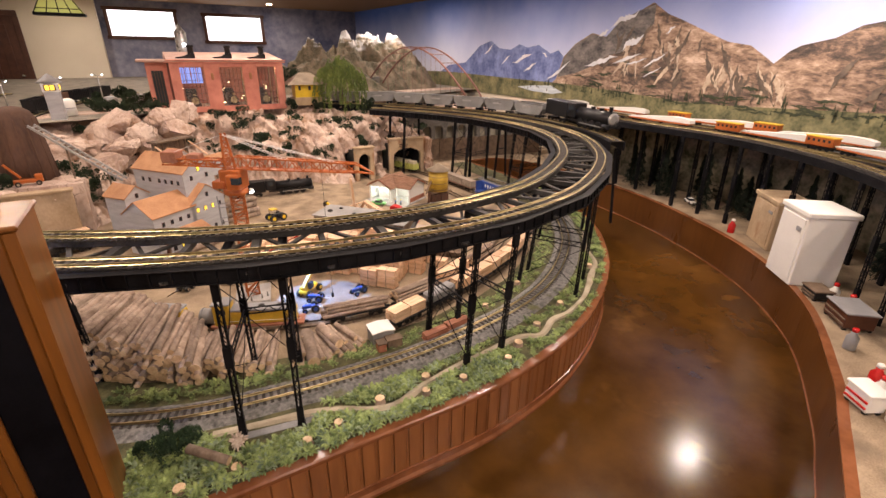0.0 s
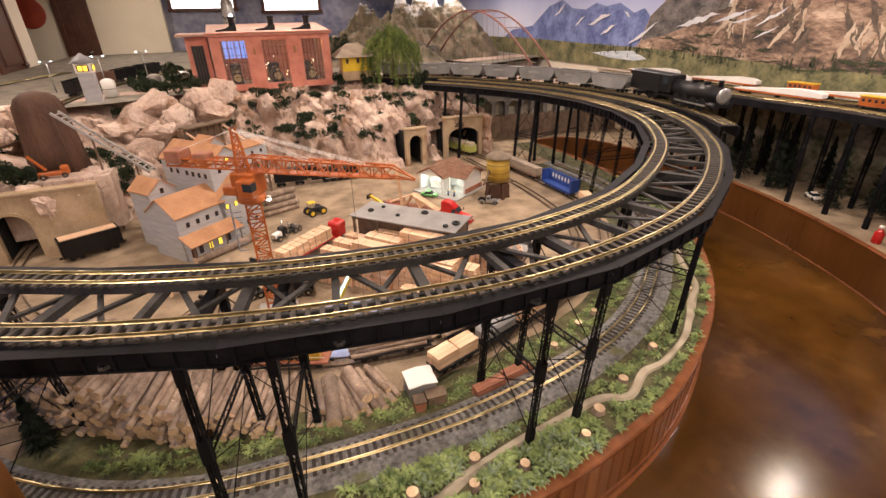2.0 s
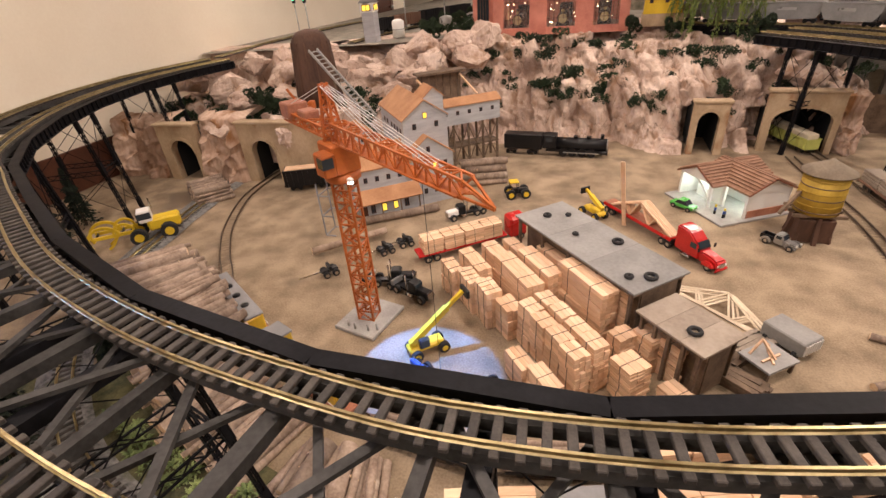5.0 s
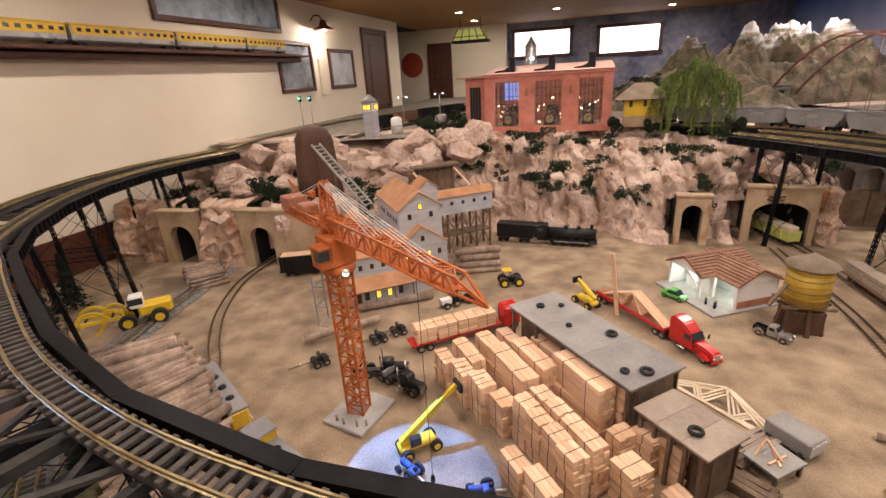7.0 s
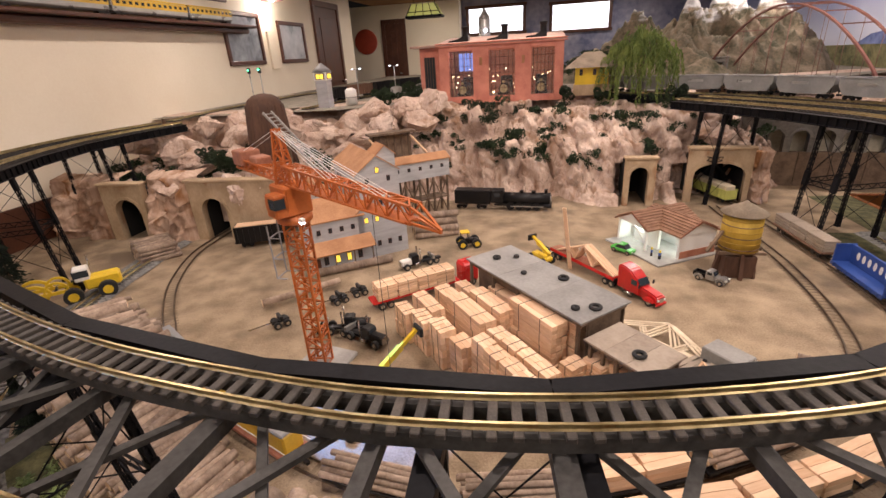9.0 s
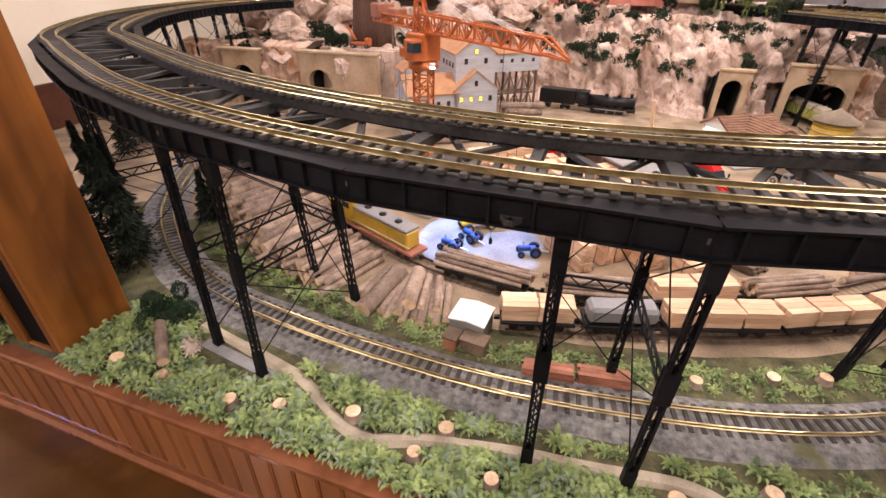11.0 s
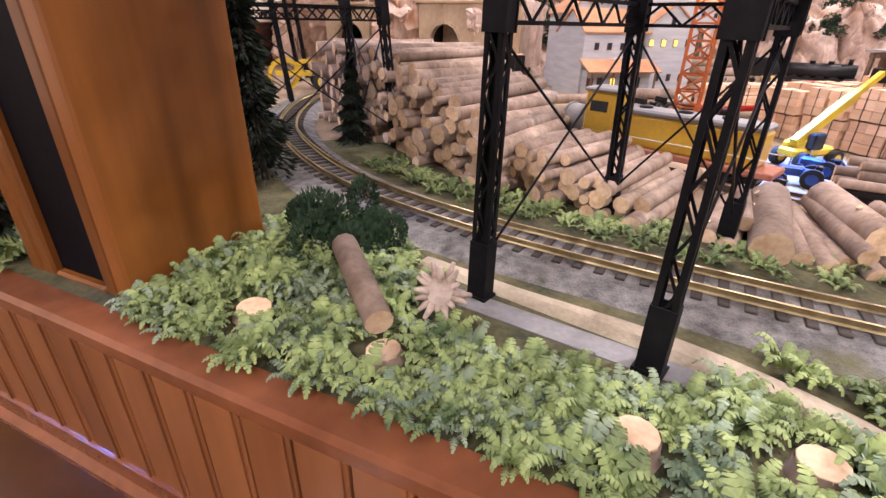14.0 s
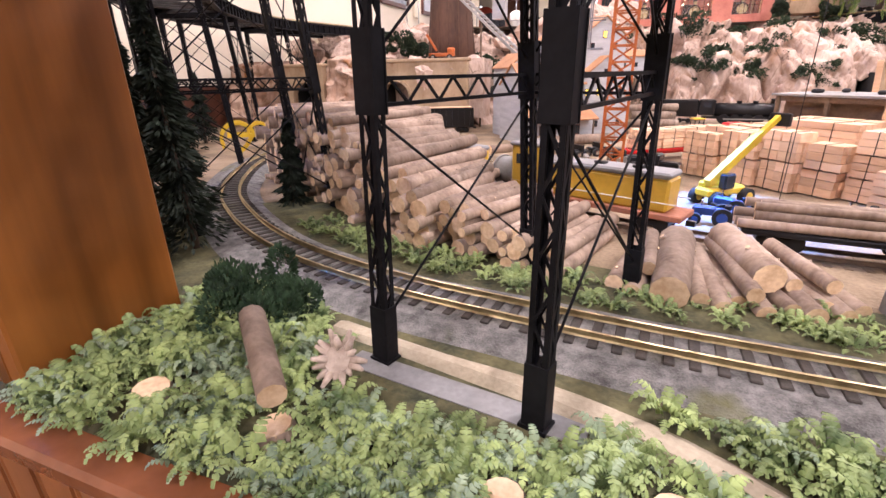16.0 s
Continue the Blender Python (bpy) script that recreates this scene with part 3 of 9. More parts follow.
gate_post()
wing = thing("wing_panel", pose(-1.045, -0.835, 0.246), "varnished wooden panel beside the gate post", "panel")
bm = bmesh.new()
box(bm, (0, 0, 0.415), (0.335, 0.024, 0.83), bevel=0.003)
part("panel", bm, M["postwood"], wing)
bm = bmesh.new()
box(bm, (-0.157, 0, 0.415), (0.022, 0.034, 0.832), bevel=0.003)
part("stile", bm, M["postwood"], wing)
bm = bmesh.new()
box(bm, (0, 0, 0.838), (0.345, 0.045, 0.014), bevel=0.004)
part("top_rail", bm, M["woodcap"], wing)

# ---- cliffs ----
CLIFF = Line([(-2.64, 1.56), (-2.2, 1.60), (-1.75, 1.62), (-1.3, 1.64), (-1.0, 1.76), (-0.75, 2.02), (-0.4, 2.18), (0.1, 2.28), (0.7, 2.32), (1.2, 2.38), (1.55, 2.42), (1.95, 2.42), (2.3, 2.65), (2.8, 3.1), (3.4, 3.3), (3.99, 3.4)])


def cliff_height(s):
    """Height of the cliff's edge over the ground along its foot line."""
    x = CLIFF.at(s)[0].x
    return float(np.interp(x, [-2.65, -1.4, -1.0, -0.3, 0.3, 1.0, 1.7, 2.0, 4.0], [0.40, 0.40, 0.52, 0.62, 0.62, 0.63, 0.60, 0.55, 0.5]))


CLIFF_SPOTS = []


def cliffs():
    nu, nv = 760, 124
    verts, faces = [], []
    for i in range(nu):
        s = CLIFF.length * i / (nu - 1)
        h = cliff_height(s)
        for j in range(nv):
            v = min(1.0, j / 111)
            back = max(0, j - 111) / 12
            # a steep foot, a broken slope, then the level top
            d = np.interp(v, [0, 0.45, 0.75, 1.0], [0.0, 0.13, 0.42, 0.95])
            z = h * np.interp(v, [0, 0.45, 0.75, 1.0], [-0.02, 0.60, 0.93, 1.02])
            q, _ = CLIFF.at(s, -d)
            z += (PLATEAU - GROUND - z) * min(1, back * 3)
            p = Vector((q.x, q.y + back * 0.4, GROUND + z))
            warp = Vector((noise.noise(p * 6), noise.noise(p * 6 + Vector((5, 5, 5))), noise.noise(p * 6 + Vector((9, 1, 3))))) * 0.05
            e = p + warp
            bulk = 0.06 * noise.noise(p * 2.2) + 0.007 * noise.fractal(p * 14.0, 0.8, 2.1, 4)
            for size, stretch, amp, tilt, crack in ((3.6, 0.42, 0.085, 0.105, 0.030), (8.5, 0.5, 0.046, 0.075, 0.024), (20.0, 0.6, 0.020, 0.036, 0.014)):
                u = Vector((e.x * size + e.z * size * 0.35, e.y * size * 0.5, e.z * size * stretch))
                near, at = noise.voronoi(u)
                g = noise.cell_vector(at[0] * 17.3) - Vector((0.5, 0.5, 0.5))
                bulk += amp * (noise.cell(at[0] * 31.7) - 0.5) + tilt * g.dot(u - at[0]) * 1.6 - crack * max(0, 1 - (near[1] - near[0]) * 7)
            w = min(1, v * 8) * (1.0 if v < 0.85 else 0.25 + (1 - v) * 5) * (1 if back == 0 else 0)
            p += Vector((0.0, -0.8, 0.5)) * bulk * w
            # the cliff comes forward round the narrow tunnel mouth
            side = max(0.0, min(1.0, (p.x - 0.75) / 0.2)) * max(0.0, min(1.0, (2.12 - p.x) / 0.12))
            door = 0.0 if v > 0.36 else max(0.0, 1 - max(0.0, abs(p.x - 1.225) - 0.09) / 0.03, 1 - max(0.0, abs(p.x - 1.73) - 0.21) / 0.03)
            p.y -= 0.23 * side * (1 - door) * max(0.0, 1 - v * 0.9) * (1 if back == 0 else 0)
            verts.append(tuple(p))
    for i in range(nu - 1):
        for j in range(nv - 1):
            a = i * nv + j
            faces.append((a, a + nv, a + nv + 1, a + 1))
    for i in range(nu):
        for j in range(34, 100):
            if random.random() < 0.0044:
                CLIFF_SPOTS.append(verts[i * nv + j])
    ob = raw("cliff", verts, faces, M["rock"], None, "", True)
    return structure(ob, "pinkish plaster rock cliff with ledges and bushes", "cliff")


cliffs()
structure(sheet("plateau", [(WEST + 0.01, 2.5), (-1.0, 2.7), (0.0, 3.2), (1.5, 3.3), (2.3, 3.55), (3.99, 4.35), (3.99, 9.45), (WEST + 0.01, 9.45)], PLATEAU - 0.006, surface("plateau_grit", (0.13, 0.115, 0.095), (0.29, 0.26, 0.21), 9, 0.9, 0, 0.6, 120)), "dusty ground on top of the cliffs", "ground")

# ---- ceiling lights ----
def downlight(x, y, watts):
    ob = thing("ceiling_light", pose(x, y, CEIL), "recessed ceiling light with a warm bulb", "ceiling light", "recessed ceiling lights")
    bm = bmesh.new()
    lathe(bm, [(0.075, -0.006), (0.075, 0.0), (0.06, 0.0), (0.055, -0.004)], 20)
    part("trim_ring", bm, M["cream"], ob)
    bm = bmesh.new()
    lathe(bm, [(0.05, -0.008), (0.052, -0.004)], 20)
    part("bulb", bm, LAMP, ob, "glowing warm bulb")
    la = bpy.data.lights.new("downlight", "AREA")
    la.shape, la.size, la.energy, la.color = "DISK", 0.10, watts, (1.0, 0.87, 0.74)
    la.spread = radians(176)
    o = new("downlight", la)
    o.matrix_world = pose(x, y, CEIL - 0.02)


LAMP = glow("lamp_bulb", (1.0, 0.85, 0.62), 45)
for x, y in ((-1.3, -0.6), (0.3, -0.4), (1.9, -0.6), (-1.65, 1.1), (0.2, 1.2), (1.9, 1.0), (3.49, -0.35), (-1.65, 2.9), (0.4, 3.1), (2.0, 3.0), (2.8, 0.9), (2.75, 2.9), (-0.6, 5.2), (1.2, 5.4), (2.9, 5.2), (-1.39, 6.83), (0.04, 7.54), (1.87, 8.57), (-1.46, 8.2), (2.7, -2.2), (0.0, -2.5), (-1.5, -2.3), (1.3, -2.7)):
    downlight(x, y, 11 if y > 6 else 16.5 if x < -1.2 and -1 < y < 2 else 23 if y < -2 else 21)

# ---- colours of the models ----
def paint(name, c, rough=0.4, metal=0.0, var=0.75):
    return surface(name, tuple(v * var for v in c), c, 9, rough, metal, 0.05, 90)


M.update(
    orange=paint("crane_orange", (0.50, 0.125, 0.022), 0.45, 0.0, 0.6),
    red=paint("truck_red", (0.56, 0.02, 0.018), 0.25),
    yellow=paint("machine_yellow", (0.80, 0.55, 0.03), 0.35),
    upyellow=paint("engine_yellow", (0.72, 0.46, 0.04), 0.4),
    blue=paint("gondola_blue", (0.03, 0.08, 0.32), 0.4),
    green=paint("car_green", (0.08, 0.42, 0.07), 0.25),
    black=surface("black_paint", (0.006, 0.006, 0.007), (0.013, 0.013, 0.015), 9, 0.35, 0, 0.05, 90, 0, (1, 1, 1), None, 0.28),
    grey=paint("roof_grey", (0.27, 0.27, 0.28), 0.6),
    roofgrey=surface("weathered_roof", (0.20, 0.195, 0.19), (0.31, 0.305, 0.295), 8, 0.85, 0, 0.3, 90, 0.15),
    roofbrown=surface("brown_roof", (0.24, 0.19, 0.15), (0.38, 0.32, 0.26), 8, 0.85, 0, 0.3, 90, 0.1),
    millwall=surface("grey_siding", (0.34, 0.35, 0.37), (0.47, 0.48, 0.50), 9, 0.8, 0, 0.2, 80, 0, (1, 1, 6)),
    millroof=surface("rust_roof", (0.34, 0.16, 0.075), (0.50, 0.27, 0.14), 12, 0.85, 0, 0.4, 120),
    white=paint("white_paint", (0.78, 0.77, 0.74), 0.5, 0, 0.92),
    tile=surface("brown_tile", (0.20, 0.10, 0.06), (0.36, 0.21, 0.14), 20, 0.8, 0, 0.4, 120, 0.15),
    rubber=paint("tyre", (0.02, 0.02, 0.021), 0.85),
    chrome=paint("chrome", (0.6, 0.6, 0.6), 0.2, 1.0),
    silver=paint("silver_paint", (0.42, 0.42, 0.41), 0.3, 0.6),
    glass=paint("dark_glass", (0.03, 0.04, 0.05), 0.08),
    rust=surface("silo_rust", (0.055, 0.026, 0.016), (0.13, 0.065, 0.04), 9, 0.8, 0, 0.3, 90, 0, (1, 1, 0.3)),
    timber=surface("old_timber", (0.09, 0.06, 0.04), (0.20, 0.14, 0.095), 20, 0.85, 0, 0.4, 120, 0.2),
    planks=surface("red_planks", (0.25, 0.09, 0.05), (0.42, 0.18, 0.11), 14, 0.75, 0, 0.3, 120, 0.15),
    portal=surface("portal_stone", (0.31, 0.22, 0.13), (0.49, 0.37, 0.245), 9, 0.85, 0, 0.5, 90, 0, (1, 1, 0.6), ((0.26, 0.13, 0.06), 6.5, 0.60)),
    viaduct=surface("viaduct_stone", (0.10, 0.095, 0.085), (0.24, 0.225, 0.20), 8, 0.9, 0, 0.4, 60),
    # near-black: the shade inside the tunnels is put into this colour
    tunnel_gloom=paint("tunnel_shade", (0.008, 0.008, 0.008), 0.95),
    pink=surface("pink_brick", (0.50, 0.17, 0.125), (0.70, 0.30, 0.225), 10, 0.8, 0, 0.3, 150),
    boxcar=surface("freight_brown", (0.14, 0.07, 0.045), (0.23, 0.13, 0.085), 9, 0.7),
    hopper=surface("hopper_grey", (0.17, 0.17, 0.17), (0.28, 0.28, 0.275), 9, 0.6),
    fern=surface("fern", (0.05, 0.09, 0.026), (0.33, 0.42, 0.15), 22, 0.6, 0, 0, 60, 0.15),
    willow=surface("willow_leaf", (0.06, 0.105, 0.02), (0.20, 0.255, 0.06), 9, 0.8, 0, 0, 60),
    needle=surface("needles", (0.004, 0.009, 0.005), (0.014, 0.025, 0.012), 20, 0.9, 0, 0, 60),
    trunk=surface("tree_trunk", (0.05, 0.035, 0.025), (0.12, 0.08, 0.055), 20, 0.9),
)
M["oldrail"] = surface("dull_rail", (0.055, 0.038, 0.026), (0.15, 0.105, 0.07), 30, 0.55, 0.3, 0.1, 200)
M["ochre"] = surface("ochre_boards", (0.30, 0.185, 0.018), (0.50, 0.33, 0.04), 16, 0.6, 0, 0.25, 90, 0, (1, 1, 0.3))
M["sandtie"] = surface("sandy_tie", (0.165, 0.12, 0.078), (0.36, 0.275, 0.185), 20, 0.9, 0, 0.4, 160, 0.2)
M["palepink"] = surface("pale_pink_roof", (0.36, 0.22, 0.18), (0.52, 0.36, 0.30), 10, 0.8, 0, 0.3, 120)
M["crate"] = paint("crate_cream", (0.62, 0.54, 0.40), 0.7)
M["depotroof"] = surface("depot_roof", (0.13, 0.10, 0.07), (0.25, 0.20, 0.145), 14, 0.85, 0, 0.4, 120)
M["niche"] = surface("pale_niche", (0.24, 0.22, 0.17), (0.40, 0.37, 0.29), 9, 0.9, 0, 0.3, 60)
M["palewood"] = surface("pale_wood", (0.60, 0.48, 0.34), (0.82, 0.72, 0.56), 14, 0.7, 0, 0.1, 120)
M["lime"] = paint("lime_paint", (0.55, 0.58, 0.16), 0.5)
M["winlit"] = glow("lit_window", (1.0, 0.72, 0.08), 1.6)
M["led"] = glow("cold_led", (0.75, 0.88, 1.0), 30)
G = GROUND


YARD_L = Line([(-1.40, 1.66), (-1.405, 1.45), (-1.37, 1.15), (-1.22, 0.81), (-1.055, 0.575), (-0.935, 0.44), (-0.76, 0.25), (-0.52, 0.09), (-0.25, -0.06), (0.05, -0.17), (0.35, -0.21), (0.65, -0.16), (0.95, -0.05), (1.25, 0.11), (1.486, 0.30), (1.60, 0.48), (1.663, 0.66), (1.705, 0.915), (1.725, 1.3), (1.70, 1.75), (1.68, 2.2)])
YARD_R = Line([(1.80, 2.4), (1.86, 1.95), (1.905, 1.5), (1.925, 1.15), (1.92, 0.88), (1.855, 0.6), (1.67, 0.26), (1.34, 0.0), (1.0, -0.165), (0.7, -0.27), (0.4, -0.36), (0.29, -0.385)])
track(YARD_L, G + 0.014, 0.05, YARD_L.length - 0.05, "yard_track", "weathered yard track sunk into the sand", tie=0.07, tie_mat=M["sandtie"], drop=0.0045, rail="oldrail")
track(YARD_R, G + 0.014, 0.05, YARD_R.length - 0.05, "siding_track", "weathered siding track sunk into the sand", tie=0.07, tie_mat=M["sandtie"], drop=0.0045, rail="oldrail")


# ---- tower crane ----
def lattice(bm, a, b, w, h, n, r=0.0022, up=(0, 0, 1), taper=1.0):
    """A box girder of four chords with zigzag bracing."""
    a, b = Vector(a), Vector(b)
    x = (b - a).normalized()
    y = Vector(up).cross(x)
    y = (y if y.length > 1e-3 else Vector((0, 1, 0))).normalized()
    z = x.cross(y)
    cs = [(-1, -1), (1, -1), (1, 1), (-1, 1)]
    pt = lambda k, f: a.lerp(b, f) + (y * (cs[k][0] * w / 2) + z * (cs[k][1] * h / 2)) * (1 + (taper - 1) * f)
    for k in range(4):
        beam(bm, pt(k, 0), pt(k, 1), r * 2, r * 2)
        m = (k + 1) % 4
        for i in range(n):
            beam(bm, pt(k if i % 2 else m, i / n), pt(m if i % 2 else k, (i + 1) / n), r * 1.3, r * 1.3)
            beam(bm, pt(k, i / n), pt(m, i / n), r * 1.2, r * 1.2)


def tower_crane():
    ob = thing("tower_crane", pose(-0.158, 0.268, G), "orange lattice tower crane on a grey concrete base", "crane")
    bm = bmesh.new()
    box(bm, (0, 0.0, 0.008), (0.17, 0.2, 0.016), -12, 0.003)
    part("base_slab", bm, M["concrete"], ob)
    for x, y in ((-0.05, -0.07), (-0.02, -0.08), (0.03, -0.08), (0.06, -0.07)):
        bm = bmesh.new()
        rod(bm, (x, y, 0.015), (x, y, 0.045), 0.004, seg=8)
        part("bolt", bm, M["concrete"], ob)
    bm = bmesh.new()
    lattice(bm, (0, 0, 0.016), (0, 0, 0.56), 0.056, 0.056, 14, 0.0034, (0, 1, 0))
    part("mast", bm, M["orange"], ob)
    bm = bmesh.new()
    lathe(bm, [(0.05, 0.55), (0.055, 0.555), (0.055, 0.575), (0.04, 0.58)], 20)
    part("slewing_ring", bm, M["orange"], ob)
    t = Matrix.Rotation(radians(-34.5), 4, "Z")
    bm = bmesh.new()
    box(bm, (0.0, 0, 0.625), (0.10, 0.085, 0.09), bevel=0.005, m=t)
    box(bm, (-0.055, 0.0, 0.60), (0.06, 0.10, 0.035), bevel=0.004, m=t)
    part("machine_house", bm, M["orange"], ob)
    bm = bmesh.new()
    box(bm, (0.03, -0.062, 0.62), (0.06, 0.04, 0.07), bevel=0.004, m=t)
    cab = part("cab", bm, M["orange"], ob)
    bm = bmesh.new()
    box(bm, (0.045, -0.068, 0.63), (0.036, 0.034, 0.03), m=t)
    part("cab_window", bm, M["glass"], cab)
    bm = bmesh.new()
    lattice(bm, t @ Vector((0.02, 0, 0.70)), t @ Vector((0.585, 0, 0.69)), 0.045, 0.055, 14, 0.0028, (0, 0, 1), 0.72)
    part("jib", bm, M["orange"], ob)
    for y in (-0.015, 0.015):
        bm = bmesh.new()
        beam(bm, t @ Vector((0.58, y, 0.71)), t @ Vector((0.662, 0, 0.668)), 0.005, 0.005)
        beam(bm, t @ Vector((0.58, y, 0.672)), t @ Vector((0.662, 0, 0.664)), 0.005, 0.005)
        part("jib_nose", bm, M["orange"], ob)
    for z in (0.36, 0.43, 0.50):
        bm = bmesh.new()
        for a, b in (((-0.05, -0.03), (-0.085, -0.03)), ((-0.085, -0.03), (-0.085, 0.03)), ((-0.085, 0.03), (-0.05, 0.03))):
            beam(bm, (*a, z), (*b, z), 0.004, 0.003)
        part("ladder_hoop", bm, M["grey"], ob, "grey ladder cage hoop")
    for y in (-0.03, 0.03):
        bm = bmesh.new()
        beam(bm, (-0.085, y, 0.36), (-0.085, y, 0.54), 0.0035, 0.0035)
        part("ladder_rail", bm, M["grey"], ob)
    bm = bmesh.new()
    box(bm, (0.305, 0, 0.671), (0.53, 0.048, 0.004), m=t)
    part("jib_walkway", bm, M["orange"], ob)
    bm = bmesh.new()
    lattice(bm, t @ Vector((-0.02, 0, 0.695)), t @ Vector((-0.32, 0, 0.70)), 0.05, 0.03, 7, 0.0028)
    part("counter_jib", bm, M["orange"], ob)
    bm = bmesh.new()
    box(bm, (-0.28, 0, 0.72), (0.07, 0.07, 0.05), bevel=0.004, m=t)
    box(bm, (-0.17, 0, 0.72), (0.06, 0.05, 0.03), bevel=0.004, m=t)
    part("counterweight", bm, M["planks"], ob, "rusty brown counterweight")
    bm = bmesh.new()
    lattice(bm, t @ Vector((-0.01, 0, 0.67)), t @ Vector((-0.02, 0, 0.83)), 0.045, 0.045, 5, 0.003, (0, 1, 0), 0.35)
    part("tower_head", bm, M["orange"], ob)
    for y in (-0.012, -0.004, 0.004, 0.012):
        for e in ((0.27, 0.715), (0.50, 0.71), (-0.28, 0.735)):
            if e[0] < 0 and abs(y) < 0.01:
                continue
            bm = bmesh.new()
            rod(bm, t @ Vector((-0.02, y, 0.825)), t @ Vector((e[0], y * 1.4, e[1])), 0.0009, seg=5)
            part("stay_cable", bm, M["white"], ob, "pale stay cable")
    bm = bmesh.new()
    rod(bm, t @ Vector((0.42, 0, 0.67)), t @ Vector((0.42, 0, 0.03)), 0.0009, seg=5)
    part("hoist_rope", bm, M["black"], ob)
    bm = bmesh.new()
    lathe(bm, [(0.002, 0), (0.007, 0.006), (0.007, 0.02), (0.003, 0.03)], 10, t @ Vector((0.42, 0, 0.012)))
    part("hook_block", bm, M["black"], ob)
    bm = bmesh.new()
    box(bm, (0.085, -0.02, 0.575), (0.016, 0.016, 0.014), bevel=0.003, m=t)
    lampbox = part("work_lamp", bm, M["white"], ob)
    bm = bmesh.new()
    box(bm, (0.085, -0.02, 0.566), (0.012, 0.012, 0.004), m=t)
    part("bulb", bm, M["led"], lampbox, "cold white LED")
    return ob


tower_crane()
la = bpy.data.lights.new("work_lamp", "SPOT")
la.energy, la.color, la.spot_size, la.spot_blend, la.shadow_soft_size = 78, (0.10, 0.34, 1.0), radians(41), 0.15, 0.006
new("work_lamp_beam", la).matrix_world = look((-0.08, 0.19, G + 0.555), (0.115, 0.065, G))


# ---- lumber ----
BOARDS = {}


def boards(parent, length, width, height, nx, nz, m=None):
    """Stacked boards, each a piece of its own on shared meshes."""
    key = (round(length, 2), round(width / nx, 3), round(height / nz, 3))
    for i in range(nx):
        for k in range(nz):
            p = (m or Matrix()) @ pose(random.uniform(-0.003, 0.003), (i + 0.5) * width / nx - width / 2, (k + 0.5) * height / nz)
            if key not in BOARDS:
                bm = bmesh.new()
                box(bm, (0, 0, 0), (length, width / nx - 0.0012, height / nz - 0.0013))
                o = part("board", bm, M["lumber"], parent)
                BOARDS[key], o.matrix_local = o.data, p
            else:
                share("board", BOARDS[key], p, parent)


def bundle(x, y, z, length, width, height, rz, group="stacked lumber bundles", nx=3, nz=3):
    ob = thing("lumber_bundle", pose(x, y, z, 0, 0, rz), "banded bundle of pale sawn lumber boards", "lumber", group)
    boards(ob, length, width, height, nx, nz)
    for f in ((0.0,) if length < 0.12 else (-0.25, 0.25)):
        bm = bmesh.new()
        box(bm, (f * length, 0, height / 2), (0.0014, width + 0.0015, height + 0.0012))
        part("band", bm, M["black"], ob)
    return ob


def stack(x, y, length, width, height, rz=-50, layers=2, cols=1, z=G):
    """Bundles laid end to end and in layers."""
    for k in range(layers):
        for i in range(cols):
            d = ((i + 0.5) / cols - 0.5) * length
            jx, jy = random.uniform(-0.003, 0.003), random.uniform(-0.003, 0.003)
            c, s_ = math.cos(radians(rz)), math.sin(radians(rz))
            bundle(x + d * c + jx, y + d * s_ + jy, z + 0.004 + k * (height / layers), length / cols - 0.004, width, height / layers - 0.003, rz + random.uniform(-2.6, 2.6))


for row in ((0.10, 0.485, 0.11, 0.05, 0.11, 2, 2), (0.19, 0.415, 0.11, 0.055, 0.12, 2, 2), (0.27, 0.345, 0.10, 0.06, 0.13, 2, 2), (0.345, 0.295, 0.09, 0.06, 0.11, 2, 1),
            (0.18, 0.525, 0.18, 0.055, 0.12, 2, 2), (0.25, 0.60, 0.15, 0.06, 0.12, 2, 1), (0.315, 0.655, 0.12, 0.05, 0.12, 2, 1),
            (0.35, 0.445, 0.24, 0.066, 0.145, 3, 1), (0.42, 0.505, 0.21, 0.062, 0.145, 3, 1), (0.485, 0.57, 0.2, 0.055, 0.135, 3, 1),
            (0.585, 0.39, 0.23, 0.066, 0.175, 4, 1), (0.655, 0.415, 0.21, 0.058, 0.175, 4, 1),
            (0.495, 0.165, 0.30, 0.052, 0.14, 3, 4), (0.545, 0.215, 0.30, 0.052, 0.14, 3, 4),
            (0.415, 0.085, 0.10, 0.05, 0.085, 2, 1), (0.49, 0.02, 0.11, 0.05, 0.09, 2, 1), (0.60, 0.13, 0.1, 0.05, 0.09, 2, 1),
            (0.775, 0.235, 0.075, 0.07, 0.11, 4, 1), (0.84, 0.205, 0.075, 0.06, 0.12, 4, 1), (0.715, 0.10, 0.08, 0.075, 0.11, 4, 1), (0.70, 0.235, 0.06, 0.07, 0.1, 3, 1), (0.84, 0.07, 0.1, 0.06, 0.06, 2, 1)):
    stack(*row[:4], row[4] * 1.18, -50, row[5], row[6])


